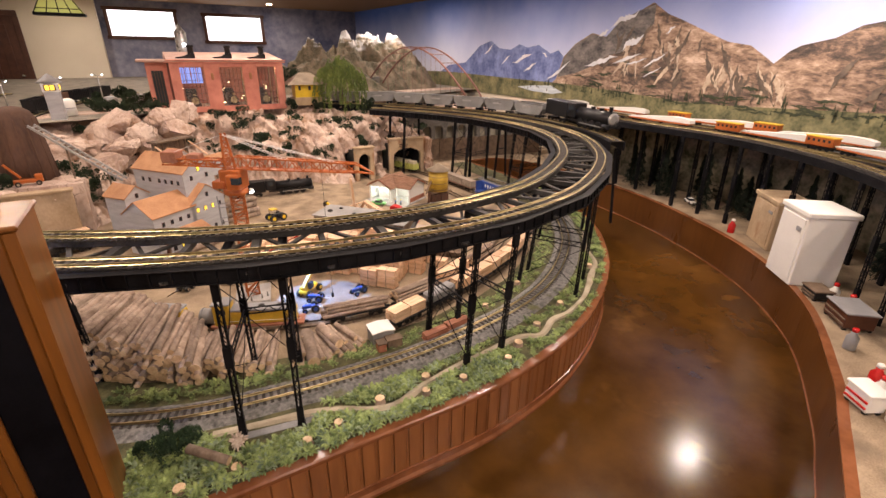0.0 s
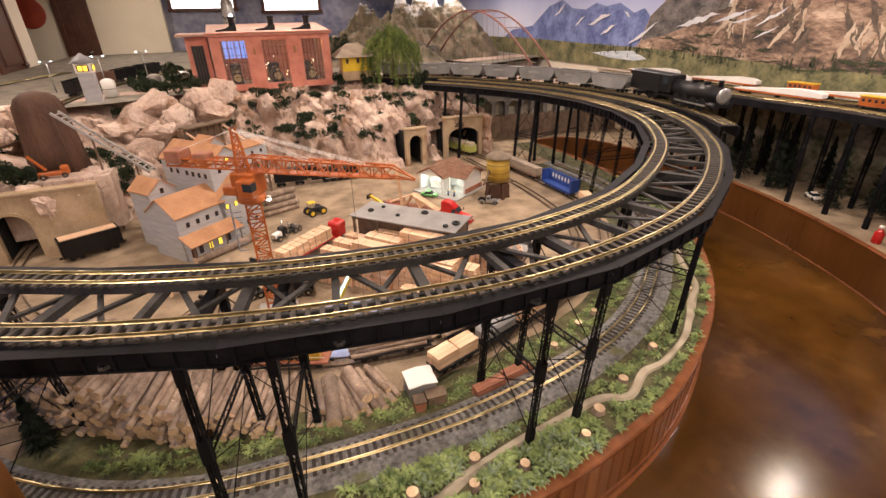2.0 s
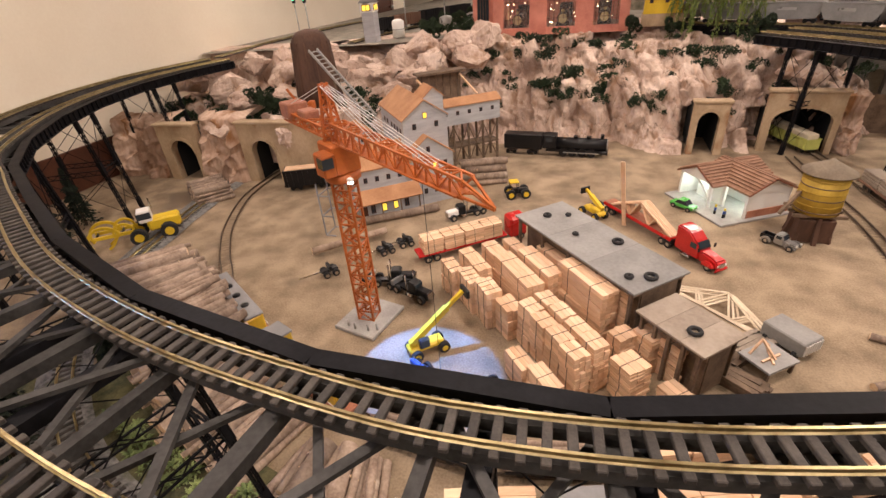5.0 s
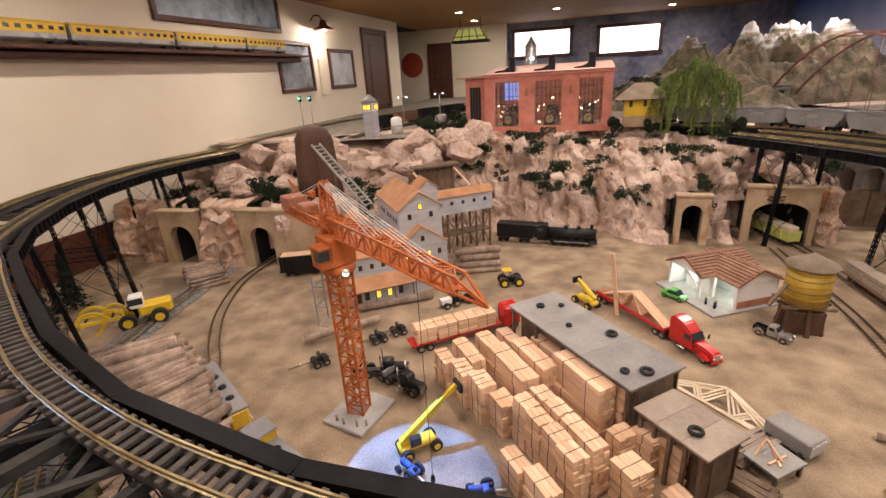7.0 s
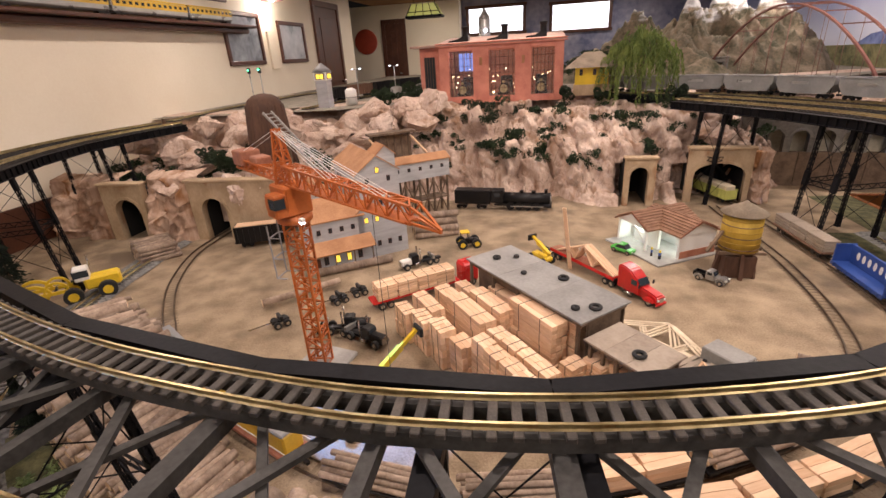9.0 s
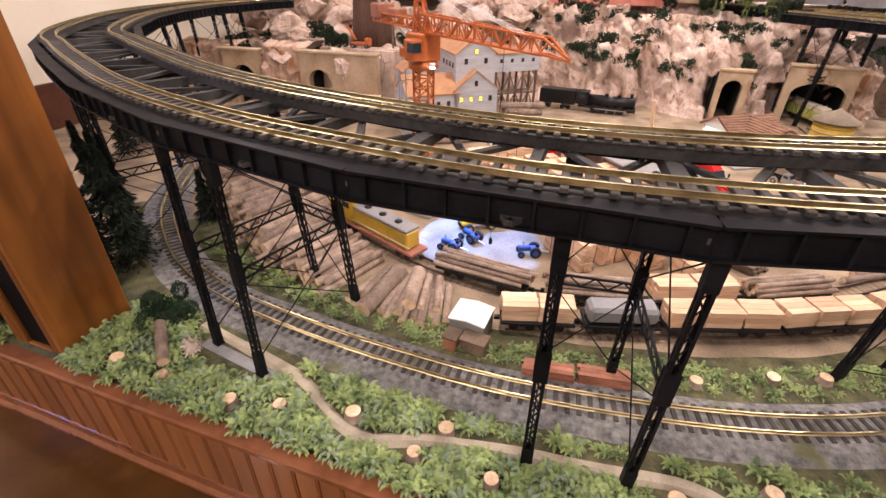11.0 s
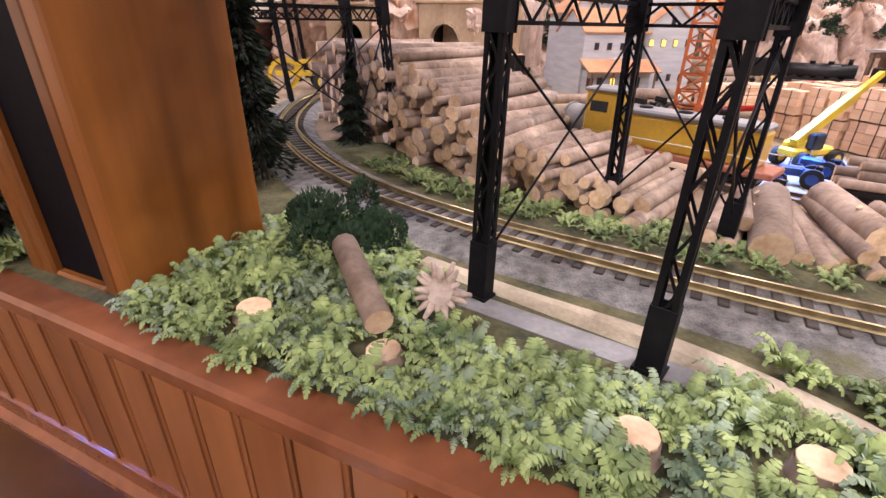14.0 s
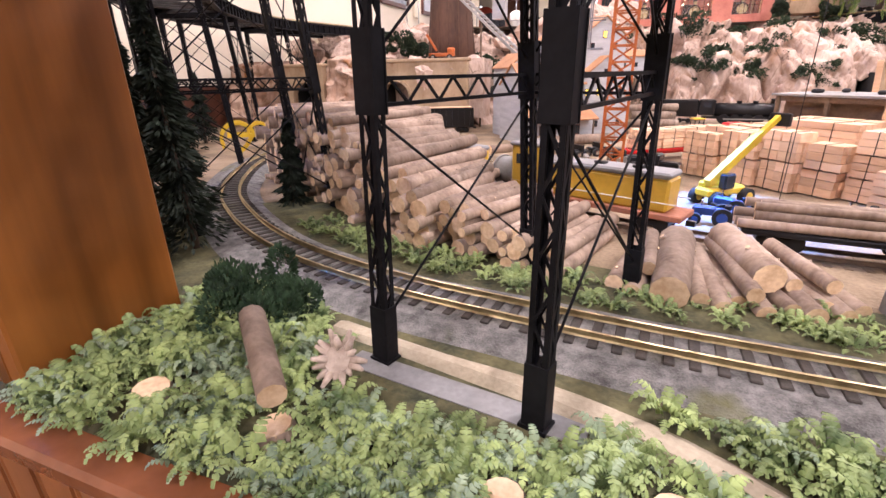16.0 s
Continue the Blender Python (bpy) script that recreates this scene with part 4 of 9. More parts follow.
# ---- open shed with tyres on its roof ----
def tyre(x, y, z, r=0.019, kind="loose tyres on the shed roof"):
    ob = thing("tyre", pose(x, y, z, 0, 0, 0), "worn black toy tyre lying on the roof", "tyre", kind)
    bm = bmesh.new()
    k, m = 20, 8
    rings = [[bm.verts.new(((r - 0.006 + 0.006 * math.cos(b)) * math.cos(a), (r - 0.006 + 0.006 * math.cos(b)) * math.sin(a), 0.006 + 0.006 * math.sin(b))) for b in np.linspace(0, 6.2832, m, endpoint=False)] for a in np.linspace(0, 6.2832, k, endpoint=False)]
    for i in range(k):
        for j in range(m):
            bm.faces.new((rings[i][j], rings[(i + 1) % k][j], rings[(i + 1) % k][(j + 1) % m], rings[i][(j + 1) % m])).smooth = True
    bmesh.ops.recalc_face_normals(bm, faces=bm.faces)
    part("tread", bm, M["rubber"], ob)
    return ob


def shed(x, y, length, width, zr, rz, roof, label):
    ob = thing("lumber_shed", pose(x, y, G, 0, 0, rz), label, "shed")
    h = zr - G
    k = 3
    for i in range(k):
        bm = bmesh.new()
        box(bm, ((i + 0.5) * length / k - length / 2, 0, h), (length / k - 0.0006, width, 0.007), bevel=0.0008)
        part("roof_panel", bm, roof, ob)
    bm = bmesh.new()
    box(bm, (0, 0, h - 0.012), (length - 0.02, width - 0.02, 0.014))
    part("roof_frame", bm, M["timber"], ob)
    bm = bmesh.new()
    box(bm, (0, width / 2 - 0.012, h / 2), (length - 0.03, 0.006, h - 0.02))
    part("back_wall", bm, M["timber"], ob)
    for i in range(5):
        bm = bmesh.new()
        box(bm, (-length / 2 + 0.02 + i * (length - 0.04) / 4, -width / 2 + 0.012, h / 2), (0.01, 0.01, h - 0.01))
        part("post", bm, M["timber"], ob)
    bm = bmesh.new()
    box(bm, (0, -width / 2 + 0.05, h / 2), (length - 0.04, 0.005, h - 0.02))
    part("inner_wall", bm, M["timber"], ob)
    for sg in (-1, 1):
        bm = bmesh.new()
        box(bm, (sg * (length / 2 - 0.02), 0.014, h / 2), (0.005, width - 0.08, h - 0.02))
        part("end_wall", bm, M["timber"], ob)
    return ob


shed(0.592, 0.580, 0.62, 0.230, 0.488, -47.5, M["roofgrey"], "open timber shed with a weathered grey flat roof")
shed(0.862, 0.228, 0.228, 0.165, 0.448, -47, M["roofbrown"], "low open shed with a brown board roof")
for x, y, r in ((0.422, 0.737, 0.017), (0.50, 0.753, 0.012), (0.534, 0.605, 0.012), (0.677, 0.573, 0.021), (0.705, 0.361, 0.015), (0.768, 0.372, 0.022)):
    tyre(x, y, 0.4915, r)
tyre(0.870, 0.185, 0.4515, 0.021)


# ---- vehicles ----
def wheel(parent, x, y, r, w, hub="chrome"):
    bm = bmesh.new()
    rod(bm, (x, y - w / 2, r), (x, y + w / 2, r), r, seg=16)
    t = part("wheel", bm, M["rubber"], parent)
    for sg in (-1, 1):
        bm = bmesh.new()
        rod(bm, (x, y + sg * w / 2, r), (x, y + sg * (w / 2 + 0.0012), r), r * 0.55, seg=12)
        part("hub", bm, M[hub], t)
    return t


def shaped(bm, outline, half, bevel=0.004):
    """A body with its outline in the xz plane, half wide to each side, with all edges rounded."""
    k = bmesh.new()
    extrude_y(k, outline, -half, half)
    bmesh.ops.recalc_face_normals(k, faces=k.faces)
    bmesh.ops.bevel(k, geom=k.edges[:], offset=bevel, segments=2, affect="EDGES", clamp_overlap=True)
    me = bpy.data.meshes.new("shaped")
    k.to_mesh(me)
    k.free()
    bm.from_mesh(me)
    bpy.data.meshes.remove(me)


def arch_guard(bm, x, y, r, w, z):
    """A half-round mudguard over a wheel."""
    k = 8
    for i in range(k):
        a, b = math.pi * i / k, math.pi * (i + 1) / k
        beam(bm, (x - r * math.cos(a), y, z + r * math.sin(a)), (x - r * math.cos(b), y, z + r * math.sin(b)), w, 0.004, (0, 1, 0))


def semi(x, y, rz, load):
    ob = thing("semi_truck", pose(x, y, G, 0, 0, rz), "glossy red toy semi truck with a long flatbed trailer", "truck")
    bm = bmesh.new()
    shaped(bm, [(0.07, 0.016), (0.158, 0.016), (0.162, 0.028), (0.155, 0.048), (0.12, 0.058), (0.07, 0.062)], 0.025, 0.006)
    for sg in (-1, 1):
        shaped_guard = [(0.098, 0.02), (0.104, 0.036), (0.122, 0.042), (0.144, 0.038), (0.154, 0.022)]
        part_bm = bmesh.new()
        extrude_y(part_bm, shaped_guard, sg * 0.033 - 0.009, sg * 0.033 + 0.009)
        bmesh.ops.recalc_face_normals(part_bm, faces=part_bm.faces)
        bmesh.ops.bevel(part_bm, geom=part_bm.edges[:], offset=0.004, segments=2, affect="EDGES", clamp_overlap=True)
        part("front_wing", part_bm, M["red"], ob)
    part("bonnet", bm, M["red"], ob)
    bm = bmesh.new()
    shaped(bm, [(-0.045, 0.022), (0.078, 0.022), (0.078, 0.064), (0.054, 0.094), (0.02, 0.122), (-0.02, 0.13), (-0.045, 0.126)], 0.033, 0.006)
    cab = part("cab", bm, M["red"], ob)
    bm = bmesh.new()
    beam(bm, (0.0775, 0, 0.068), (0.0575, 0, 0.0925), 0.054, 0.003)
    part("windscreen", bm, M["glass"], cab)
    for sg in (-1, 1):
        bm = bmesh.new()
        box(bm, (0.047, sg * 0.0332, 0.075), (0.03, 0.002, 0.024), bevel=0.0008)
        part("side_window", bm, M["glass"], cab)
        bm = bmesh.new()
        box(bm, (0.082, sg * 0.042, 0.074), (0.005, 0.009, 0.018), bevel=0.001)
        part("mirror", bm, M["black"], cab)
        bm = bmesh.new()
        rod(bm, (0.0, sg * 0.036, 0.018), (0.045, sg * 0.036, 0.018), 0.009, seg=12)
        part("fuel_tank", bm, M["chrome"], ob)
        bm = bmesh.new()
        box(bm, (0.1605, sg * 0.018, 0.034), (0.004, 0.011, 0.008), bevel=0.001)
        part("headlight", bm, M["white"], ob)
        bm = bmesh.new()
        box(bm, (-0.05, sg * 0.033, 0.04), (0.003, 0.02, 0.022), bevel=0.001)
        part("mud_flap", bm, M["black"], ob)
    bm = bmesh.new()
    box(bm, (0.1625, 0, 0.034), (0.003, 0.022, 0.02), bevel=0.001)
    part("grille", bm, M["chrome"], ob)
    bm = bmesh.new()
    box(bm, (0.161, 0, 0.016), (0.007, 0.062, 0.011), bevel=0.002)
    part("bumper", bm, M["red"], ob)
    bm = bmesh.new()
    box(bm, (0.0, 0, 0.02), (0.26, 0.028, 0.01))
    part("chassis", bm, M["black"], ob)
    for px in (0.126, -0.075, -0.11):
        for sg in (-1, 1):
            wheel(ob, px, sg * 0.027, 0.017, 0.014)
    bm = bmesh.new()
    box(bm, (-0.28, 0, 0.046), (0.43, 0.066, 0.007), bevel=0.002)
    for sg in (-1, 1):
        box(bm, (-0.28, sg * 0.031, 0.041), (0.43, 0.005, 0.013), bevel=0.001)
    box(bm, (-0.28, 0, 0.036), (0.38, 0.02, 0.014))
    trailer = part("trailer", bm, M["red"], ob)
    for i in range(7):
        bm = bmesh.new()
        box(bm, (-0.28, (i - 3) * 0.0086, 0.0507), (0.42, 0.0078, 0.002))
        part("deck_plank", bm, M["planks"], trailer)
    for px in (-0.43, -0.465):
        for sg in (-1, 1):
            wheel(ob, px, sg * 0.026, 0.017, 0.014)
    return ob


def old_pickup(x, y, rz):
    ob = thing("pickup", pose(x, y, G, 0, 0, rz), "old silver toy pickup with a black load bed", "car", "toy cars")
    bm = bmesh.new()
    shaped(bm, [(0.015, 0.012), (0.066, 0.012), (0.068, 0.026), (0.06, 0.034), (0.015, 0.037)], 0.015, 0.005)
    part("bonnet", bm, M["silver"], ob)
    bm = bmesh.new()
    shaped(bm, [(-0.018, 0.012), (0.022, 0.012), (0.022, 0.036), (0.012, 0.056), (-0.014, 0.057), (-0.018, 0.05)], 0.022, 0.005)
    cab = part("cab", bm, M["silver"], ob)
    for sg in (-1, 1):
        bm = bmesh.new()
        box(bm, (0.0, sg * 0.0222, 0.045), (0.02, 0.002, 0.013))
        part("side_window", bm, M["glass"], cab)
        bm = bmesh.new()
        arch_guard(bm, 0.048, sg * 0.022, 0.016, 0.014, 0.012)
        part("mudguard", bm, M["silver"], ob)
        bm = bmesh.new()
        arch_guard(bm, -0.045, sg * 0.024, 0.016, 0.012, 0.012)
        part("mudguard", bm, M["silver"], ob)
        bm = bmesh.new()
        rod(bm, (0.066, sg * 0.017, 0.03), (0.071, sg * 0.017, 0.03), 0.005, seg=10)
        part("headlight", bm, M["white"], ob)
        for px in (0.048, -0.045):
            wheel(ob, px, sg * 0.021, 0.013, 0.01)
    bm = bmesh.new()
    beam(bm, (0.0215, 0, 0.038), (0.0135, 0, 0.054), 0.036, 0.002)
    part("windscreen", bm, M["glass"], cab)
    bm = bmesh.new()
    box(bm, (-0.045, 0, 0.02), (0.054, 0.036, 0.004))
    for sg in (-1, 1):
        box(bm, (-0.045, sg * 0.017, 0.028), (0.054, 0.003, 0.016))
        box(bm, (-0.045 + sg * 0.0255, 0, 0.028), (0.003, 0.034, 0.016))
    part("load_bed", bm, M["black"], ob)
    return ob


semi(0.98, 0.931, -51.5, 0)


def roof_truss(m, dark=False):
    ob = thing("roof_truss", m, "pale wooden roof truss lying on other trusses", "truss", "wooden roof trusses")
    pts = [(-0.19, 0, 0), (0.19, 0, 0), (0, 0, 0.085), (-0.095, 0, 0.0425), (0.095, 0, 0.0425), (-0.06, 0, 0), (0.06, 0, 0)]
    for a, b in ((0, 1), (0, 2), (1, 2), (3, 5), (4, 6), (2, 5), (2, 6)):
        bm = bmesh.new()
        beam(bm, pts[a], pts[b], 0.0065, 0.005, (0, 1, 0))
        part("member", bm, M["lumber"] if dark else M["palewood"], ob)
    return ob


for i in range(7):
    roof_truss(pose(0.815, 1.135, G + 0.048, 0, 0, -51.5) @ pose(0, -0.022 + i * 0.0072, 0.0, 0, 0, random.uniform(-1, 1)), True)
for i in range(3):
    roof_truss(pose(1.01 + 0.012 * i, 0.55 - 0.008 * i, G + 0.004, -58 - 4 * i, 0, -45 + 3 * i))
bm = bmesh.new()
box(bm, (0, 0, 0.165), (0.018, 0.006, 0.33))
o = part("board", bm, M["lumber"], None, "single pale board standing upright")
o.matrix_world = pose(0.742, 1.15, G, 10, -3, -30)
tagged(o, category="board")


def log_mesh(length, r0, r1):
    bm = bmesh.new()
    rod(bm, (-length / 2, 0, 0), (length / 2, 0, 0), r0, r1, 10, True, 1)
    for f in range(2):
        a, u = random.uniform(0, 6.28), random.uniform(-0.4, 0.4) * length
        rod(bm, (u, 0, 0), (u + 0.006, r0 * 1.13 * math.cos(a), r0 * 1.13 * math.sin(a)), r0 * 0.22, r0 * 0.16, 6, True, 1)
    me = bpy.data.meshes.new("log")
    bm.to_mesh(me)
    bm.free()
    me.materials.append(M["bark"])
    me.materials.append(M["cut"])
    return me


LOGS = {}


def log_at(parent, m, length, r):
    """One log of a length class and radius class, under its pile."""
    key = (round(length, 2), round(r, 3), random.randrange(2))
    if key not in LOGS:
        LOGS[key] = log_mesh(key[0], key[1], key[1] * random.uniform(0.86, 0.97))
    return share("log", LOGS[key], m, parent)


def pile(m, label, across, length, rows, r, group="log piles", shrink=0.5):
    """Logs laid side by side along local y, in rows, with their axes along local x."""
    ob = thing("log_pile", m, label, "log pile", group)
    z = r
    for k in range(rows):
        w = across - shrink * k * 2 * r
        y = -w / 2 + random.uniform(0, r)
        while y < w / 2:
            rr = random.choice((0.75, 0.85, 1.0, 1.0, 1.15)) * r
            log_at(ob, pose(random.uniform(-0.03, 0.03) * length, y, z + random.uniform(-0.15, 0.15) * r, 0, random.uniform(-1.5, 1.5), random.uniform(-4, 4)), length * random.choice((0.9, 1.0, 1.05)), rr)
            y += rr * 1.92
        z += r * 1.72
    return ob


def slope_pile(m, label, across, length, high, low, r, flat=0.4, fan=(0.0, 0.0)):
    """A heap of logs lying along local x; its height falls from one side to the other across local y."""
    ob = thing("log_pile", m, label, "log pile", "log piles")
    z, k = r, 0
    while z < high:
        # the row reaches as far as the slope lets it
        f = 1.0 if z <= low else 1 - (1 - flat) * (z - low) / (high - low)
        y1, y0 = across / 2, across / 2 - across * f
        y = y1 - random.uniform(0.2, 1.6) * r
        while y > y0:
            rr = random.choice((0.62, 0.75, 0.85, 1.0, 1.0, 1.15, 1.45)) * r
            y -= rr
            turn = fan[0] + (fan[1] - fan[0]) * (across / 2 - y) / across
            c, w = math.cos(radians(turn)), math.sin(radians(turn))
            x = random.uniform(-0.07, 0.07) * length
            log_at(ob, pose(x - length / 2 + length / 2 * c, y + length / 2 * w, z + random.uniform(-0.25, 0.25) * r + (rr - r) * 0.5, 0, random.uniform(-2, 2), turn + random.uniform(-4, 4)), length * random.choice((0.86, 0.94, 1.0, 1.06)), rr)
            y -= rr * 0.98
        z += r * 1.7
        k += 1
    return ob


slope_pile(pose(-0.745, -0.005, G, 0, 0, 58), "tall stack of bark-covered logs with pale cut ends", 0.84, 0.32, 0.225, 0.10, 0.0128, 0.5, (-11, 20))
slope_pile(pose(-0.305, -0.27, G, 0, 0, 69), "sloping heap of bark-covered logs", 0.30, 0.25, 0.10, 0.03, 0.013, 0.3)
pile(pose(-1.63, 1.16, G, 0, 0, 52), "low heap of thin logs", 0.27, 0.2, 4, 0.012)
pile(pose(-0.02, 1.59, G, 0, 0, 20), "heap of weathered logs", 0.14, 0.26, 4, 0.02)
fan = thing("log_fan", pose(0.0, -0.36, G), "fan of loose thick logs pointing outwards", "log pile", "log piles")
for x0, x1, rr, z0, y0 in ((-0.125, -0.085, 0.015, 0, -0.08), (-0.10, -0.055, 0.014, 0, -0.09), (-0.055, -0.03, 0.029, 0, -0.115), (-0.012, -0.012, 0.014, 0, -0.095), (0.014, 0.000, 0.014, 0, -0.105), (0.033, 0.012, 0.012, 0, -0.085),
                          (0.048, 0.022, 0.013, 0.022, -0.10), (0.062, 0.034, 0.013, 0, -0.11), (0.068, 0.035, 0.023, 0.024, -0.07), (0.092, 0.052, 0.013, 0, -0.10), (0.115, 0.075, 0.016, 0, -0.105), (0.135, 0.085, 0.012, 0, -0.07), (-0.08, -0.07, 0.012, 0.026, -0.06), (0.10, 0.07, 0.012, 0.026, -0.06), (0.155, 0.11, 0.014, 0, -0.085), (0.178, 0.135, 0.012, 0, -0.06), (0.145, 0.105, 0.012, 0.026, -0.05)):
    ang = math.degrees(math.atan2(y0 - 0.09, x0 - x1))
    log_at(fan, pose((x0 + x1) / 2, (y0 + 0.09) / 2, rr + z0, 0, random.uniform(0, 4), ang), math.hypot(y0 - 0.09, x0 - x1), rr)


def log_trailer(x, y, rz, n=1, length=0.26):
    ob = thing("log_trailer", pose(x, y, G, 0, 0, rz), "black two-axle log trailer carrying a log", "trailer", "log trailers")
    bm = bmesh.new()
    box(bm, (0, 0, 0.026), (0.07, 0.03, 0.012), bevel=0.002)
    box(bm, (0, 0, 0.04), (0.012, 0.05, 0.018))
    part("bogie", bm, M["black"], ob)
    bm = bmesh.new()
    rod(bm, (0, 0, 0.026), (-0.13, 0, 0.026), 0.003, seg=6)
    part("drawbar", bm, M["chrome"], ob)
    for px in (-0.02, 0.02):
        for sg in (-1, 1):
            wheel(ob, px, sg * 0.024, 0.015, 0.013)
    return ob


log_trailer(-0.455, 0.508, 48)
log_trailer(-0.285, 0.72, 48)
log_trailer(-0.22, 0.80, 40)
lying = thing("log", pose(-0.47, 0.74, G), "single thick grey log lying on the sand", "log", "loose logs")
log_at(lying, pose(0, 0, 0.034, 0, 0, 44), 0.36, 0.017)
lying = thing("log", pose(-0.34, 1.06, G), "single thick grey log lying on the sand", "log", "loose logs")
log_at(lying, pose(0, 0, 0.022, 0, 0, 33), 0.40, 0.022)


def black_truck(x, y, rz, front="black", label="black toy logging truck with chrome trim"):
    ob = thing("logging_truck", pose(x, y, G, 0, 0, rz), label, "truck", "black logging trucks")
    bm = bmesh.new()
    box(bm, (0.055, 0, 0.036), (0.06, 0.036, 0.03), bevel=0.005)
    part("bonnet", bm, M[front], ob)
    bm = bmesh.new()
    box(bm, (0.008, 0, 0.046), (0.04, 0.046, 0.052), bevel=0.005)
    cab = part("cab", bm, M["black"], ob)
    bm = bmesh.new()
    box(bm, (0.027, 0, 0.059), (0.006, 0.038, 0.016))
    part("windscreen", bm, M["glass"], cab)
    bm = bmesh.new()
    box(bm, (-0.03, 0, 0.02), (0.22, 0.024, 0.01))
    part("chassis", bm, M["black"], ob)
    for sg in (-1, 1):
        bm = bmesh.new()
        rod(bm, (-0.018, sg * 0.022, 0.03), (-0.018, sg * 0.022, 0.1), 0.0035, seg=8)
        part("exhaust", bm, M["chrome"], cab)
        bm = bmesh.new()
        rod(bm, (-0.01, sg * 0.03, 0.022), (0.02, sg * 0.03, 0.022), 0.009, seg=10)
        part("fuel_tank", bm, M["chrome"], ob)
        for px in (0.06, -0.07, -0.105):
            wheel(ob, px, sg * 0.025, 0.017, 0.014)
    bm = bmesh.new()
    box(bm, (0.087, 0, 0.034), (0.004, 0.03, 0.024))
    part("grille", bm, M["chrome"], ob)
    bm = bmesh.new()
    box(bm, (-0.09, 0, 0.04), (0.012, 0.06, 0.02))
    part("bunk", bm, M["silver"], ob)
    return ob


black_truck(-0.045, 0.435, -24)
black_truck(-0.15, 0.50, 12)
black_truck(-0.03, 1.12, -140, "white", "white-bonneted toy logging truck with a black chassis")


def saloon(name, x, y, rz, mat, label, z=G, scale=1.0):
    ob = thing(name, pose(x, y, z, 0, 0, rz), label, "car", "toy cars")
    bm = bmesh.new()
    box(bm, (0, 0, 0.019), (0.125, 0.05, 0.02), bevel=0.006)
    part("body", bm, M[mat], ob)
    bm = bmesh.new()
    extrude_y(bm, [(-0.035, 0.028), (-0.02, 0.045), (0.015, 0.045), (0.035, 0.028)], -0.021, 0.021)
    bmesh.ops.recalc_face_normals(bm, faces=bm.faces)
    part("cabin", bm, M["glass"], ob)
    bm = bmesh.new()
    box(bm, (-0.003, 0, 0.0465), (0.036, 0.042, 0.004), bevel=0.0015)
    part("roof", bm, M[mat], ob)
    for px in (-0.038, 0.04):
        for sg in (-1, 1):
            wheel(ob, px, sg * 0.022, 0.012, 0.01)
    for sg in (-1, 1):
        bm = bmesh.new()
        box(bm, (0.0625, sg * 0.017, 0.02), (0.002, 0.008, 0.006))
        part("headlight", bm, M["white"], ob)
    return ob


saloon("car", -0.525, 1.095, 35, "black", "black toy pickup car parked by the mill")
saloon("car", 1.02, 1.375, -42, "green", "bright green toy car beside the filling station")
old_pickup(1.345, 1.065, -42)


def telehandler(x, y, rz, reach=0.24, lift=36, label="yellow toy telescopic loader with its boom raised"):
    ob = thing("telehandler", pose(x, y, G, 0, 0, rz), label, "loader", "yellow loaders")
    bm = bmesh.new()
    box(bm, (-0.01, 0, 0.034), (0.12, 0.044, 0.02), bevel=0.005)
    box(bm, (-0.03, 0.014, 0.048), (0.06, 0.02, 0.02), bevel=0.005)
    part("body", bm, M["yellow"], ob)
    bm = bmesh.new()
    c, s_ = math.cos(radians(lift)), math.sin(radians(lift))
    beam(bm, (-0.06, -0.004, 0.055), (-0.06 + reach * 0.7 * c, -0.004, 0.055 + reach * 0.7 * s_), 0.017, 0.019)
    beam(bm, (-0.06, -0.004, 0.055), (-0.06 + reach * c, -0.004, 0.055 + reach * s_), 0.011, 0.012)
    boom = part("boom", bm, M["yellow"], ob)
    bm = bmesh.new()
    box(bm, (-0.06 + reach * c + 0.008, -0.004, 0.055 + reach * s_ - 0.006), (0.012, 0.05, 0.03), bevel=0.002)
    part("fork_carriage", bm, M["black"], boom)
    bm = bmesh.new()
    box(bm, (-0.02, -0.022, 0.06), (0.035, 0.02, 0.036), bevel=0.004)
    part("cab", bm, M["glass"], ob)
    for px in (-0.05, 0.045):
        for sg in (-1, 1):
            wheel(ob, px, sg * 0.028, 0.019, 0.017, "yellow")
    return ob


telehandler(0.105, 0.155, 42)
telehandler(0.60, 1.23, 130, 0.14, 25, "small yellow toy loader beside the trailer")


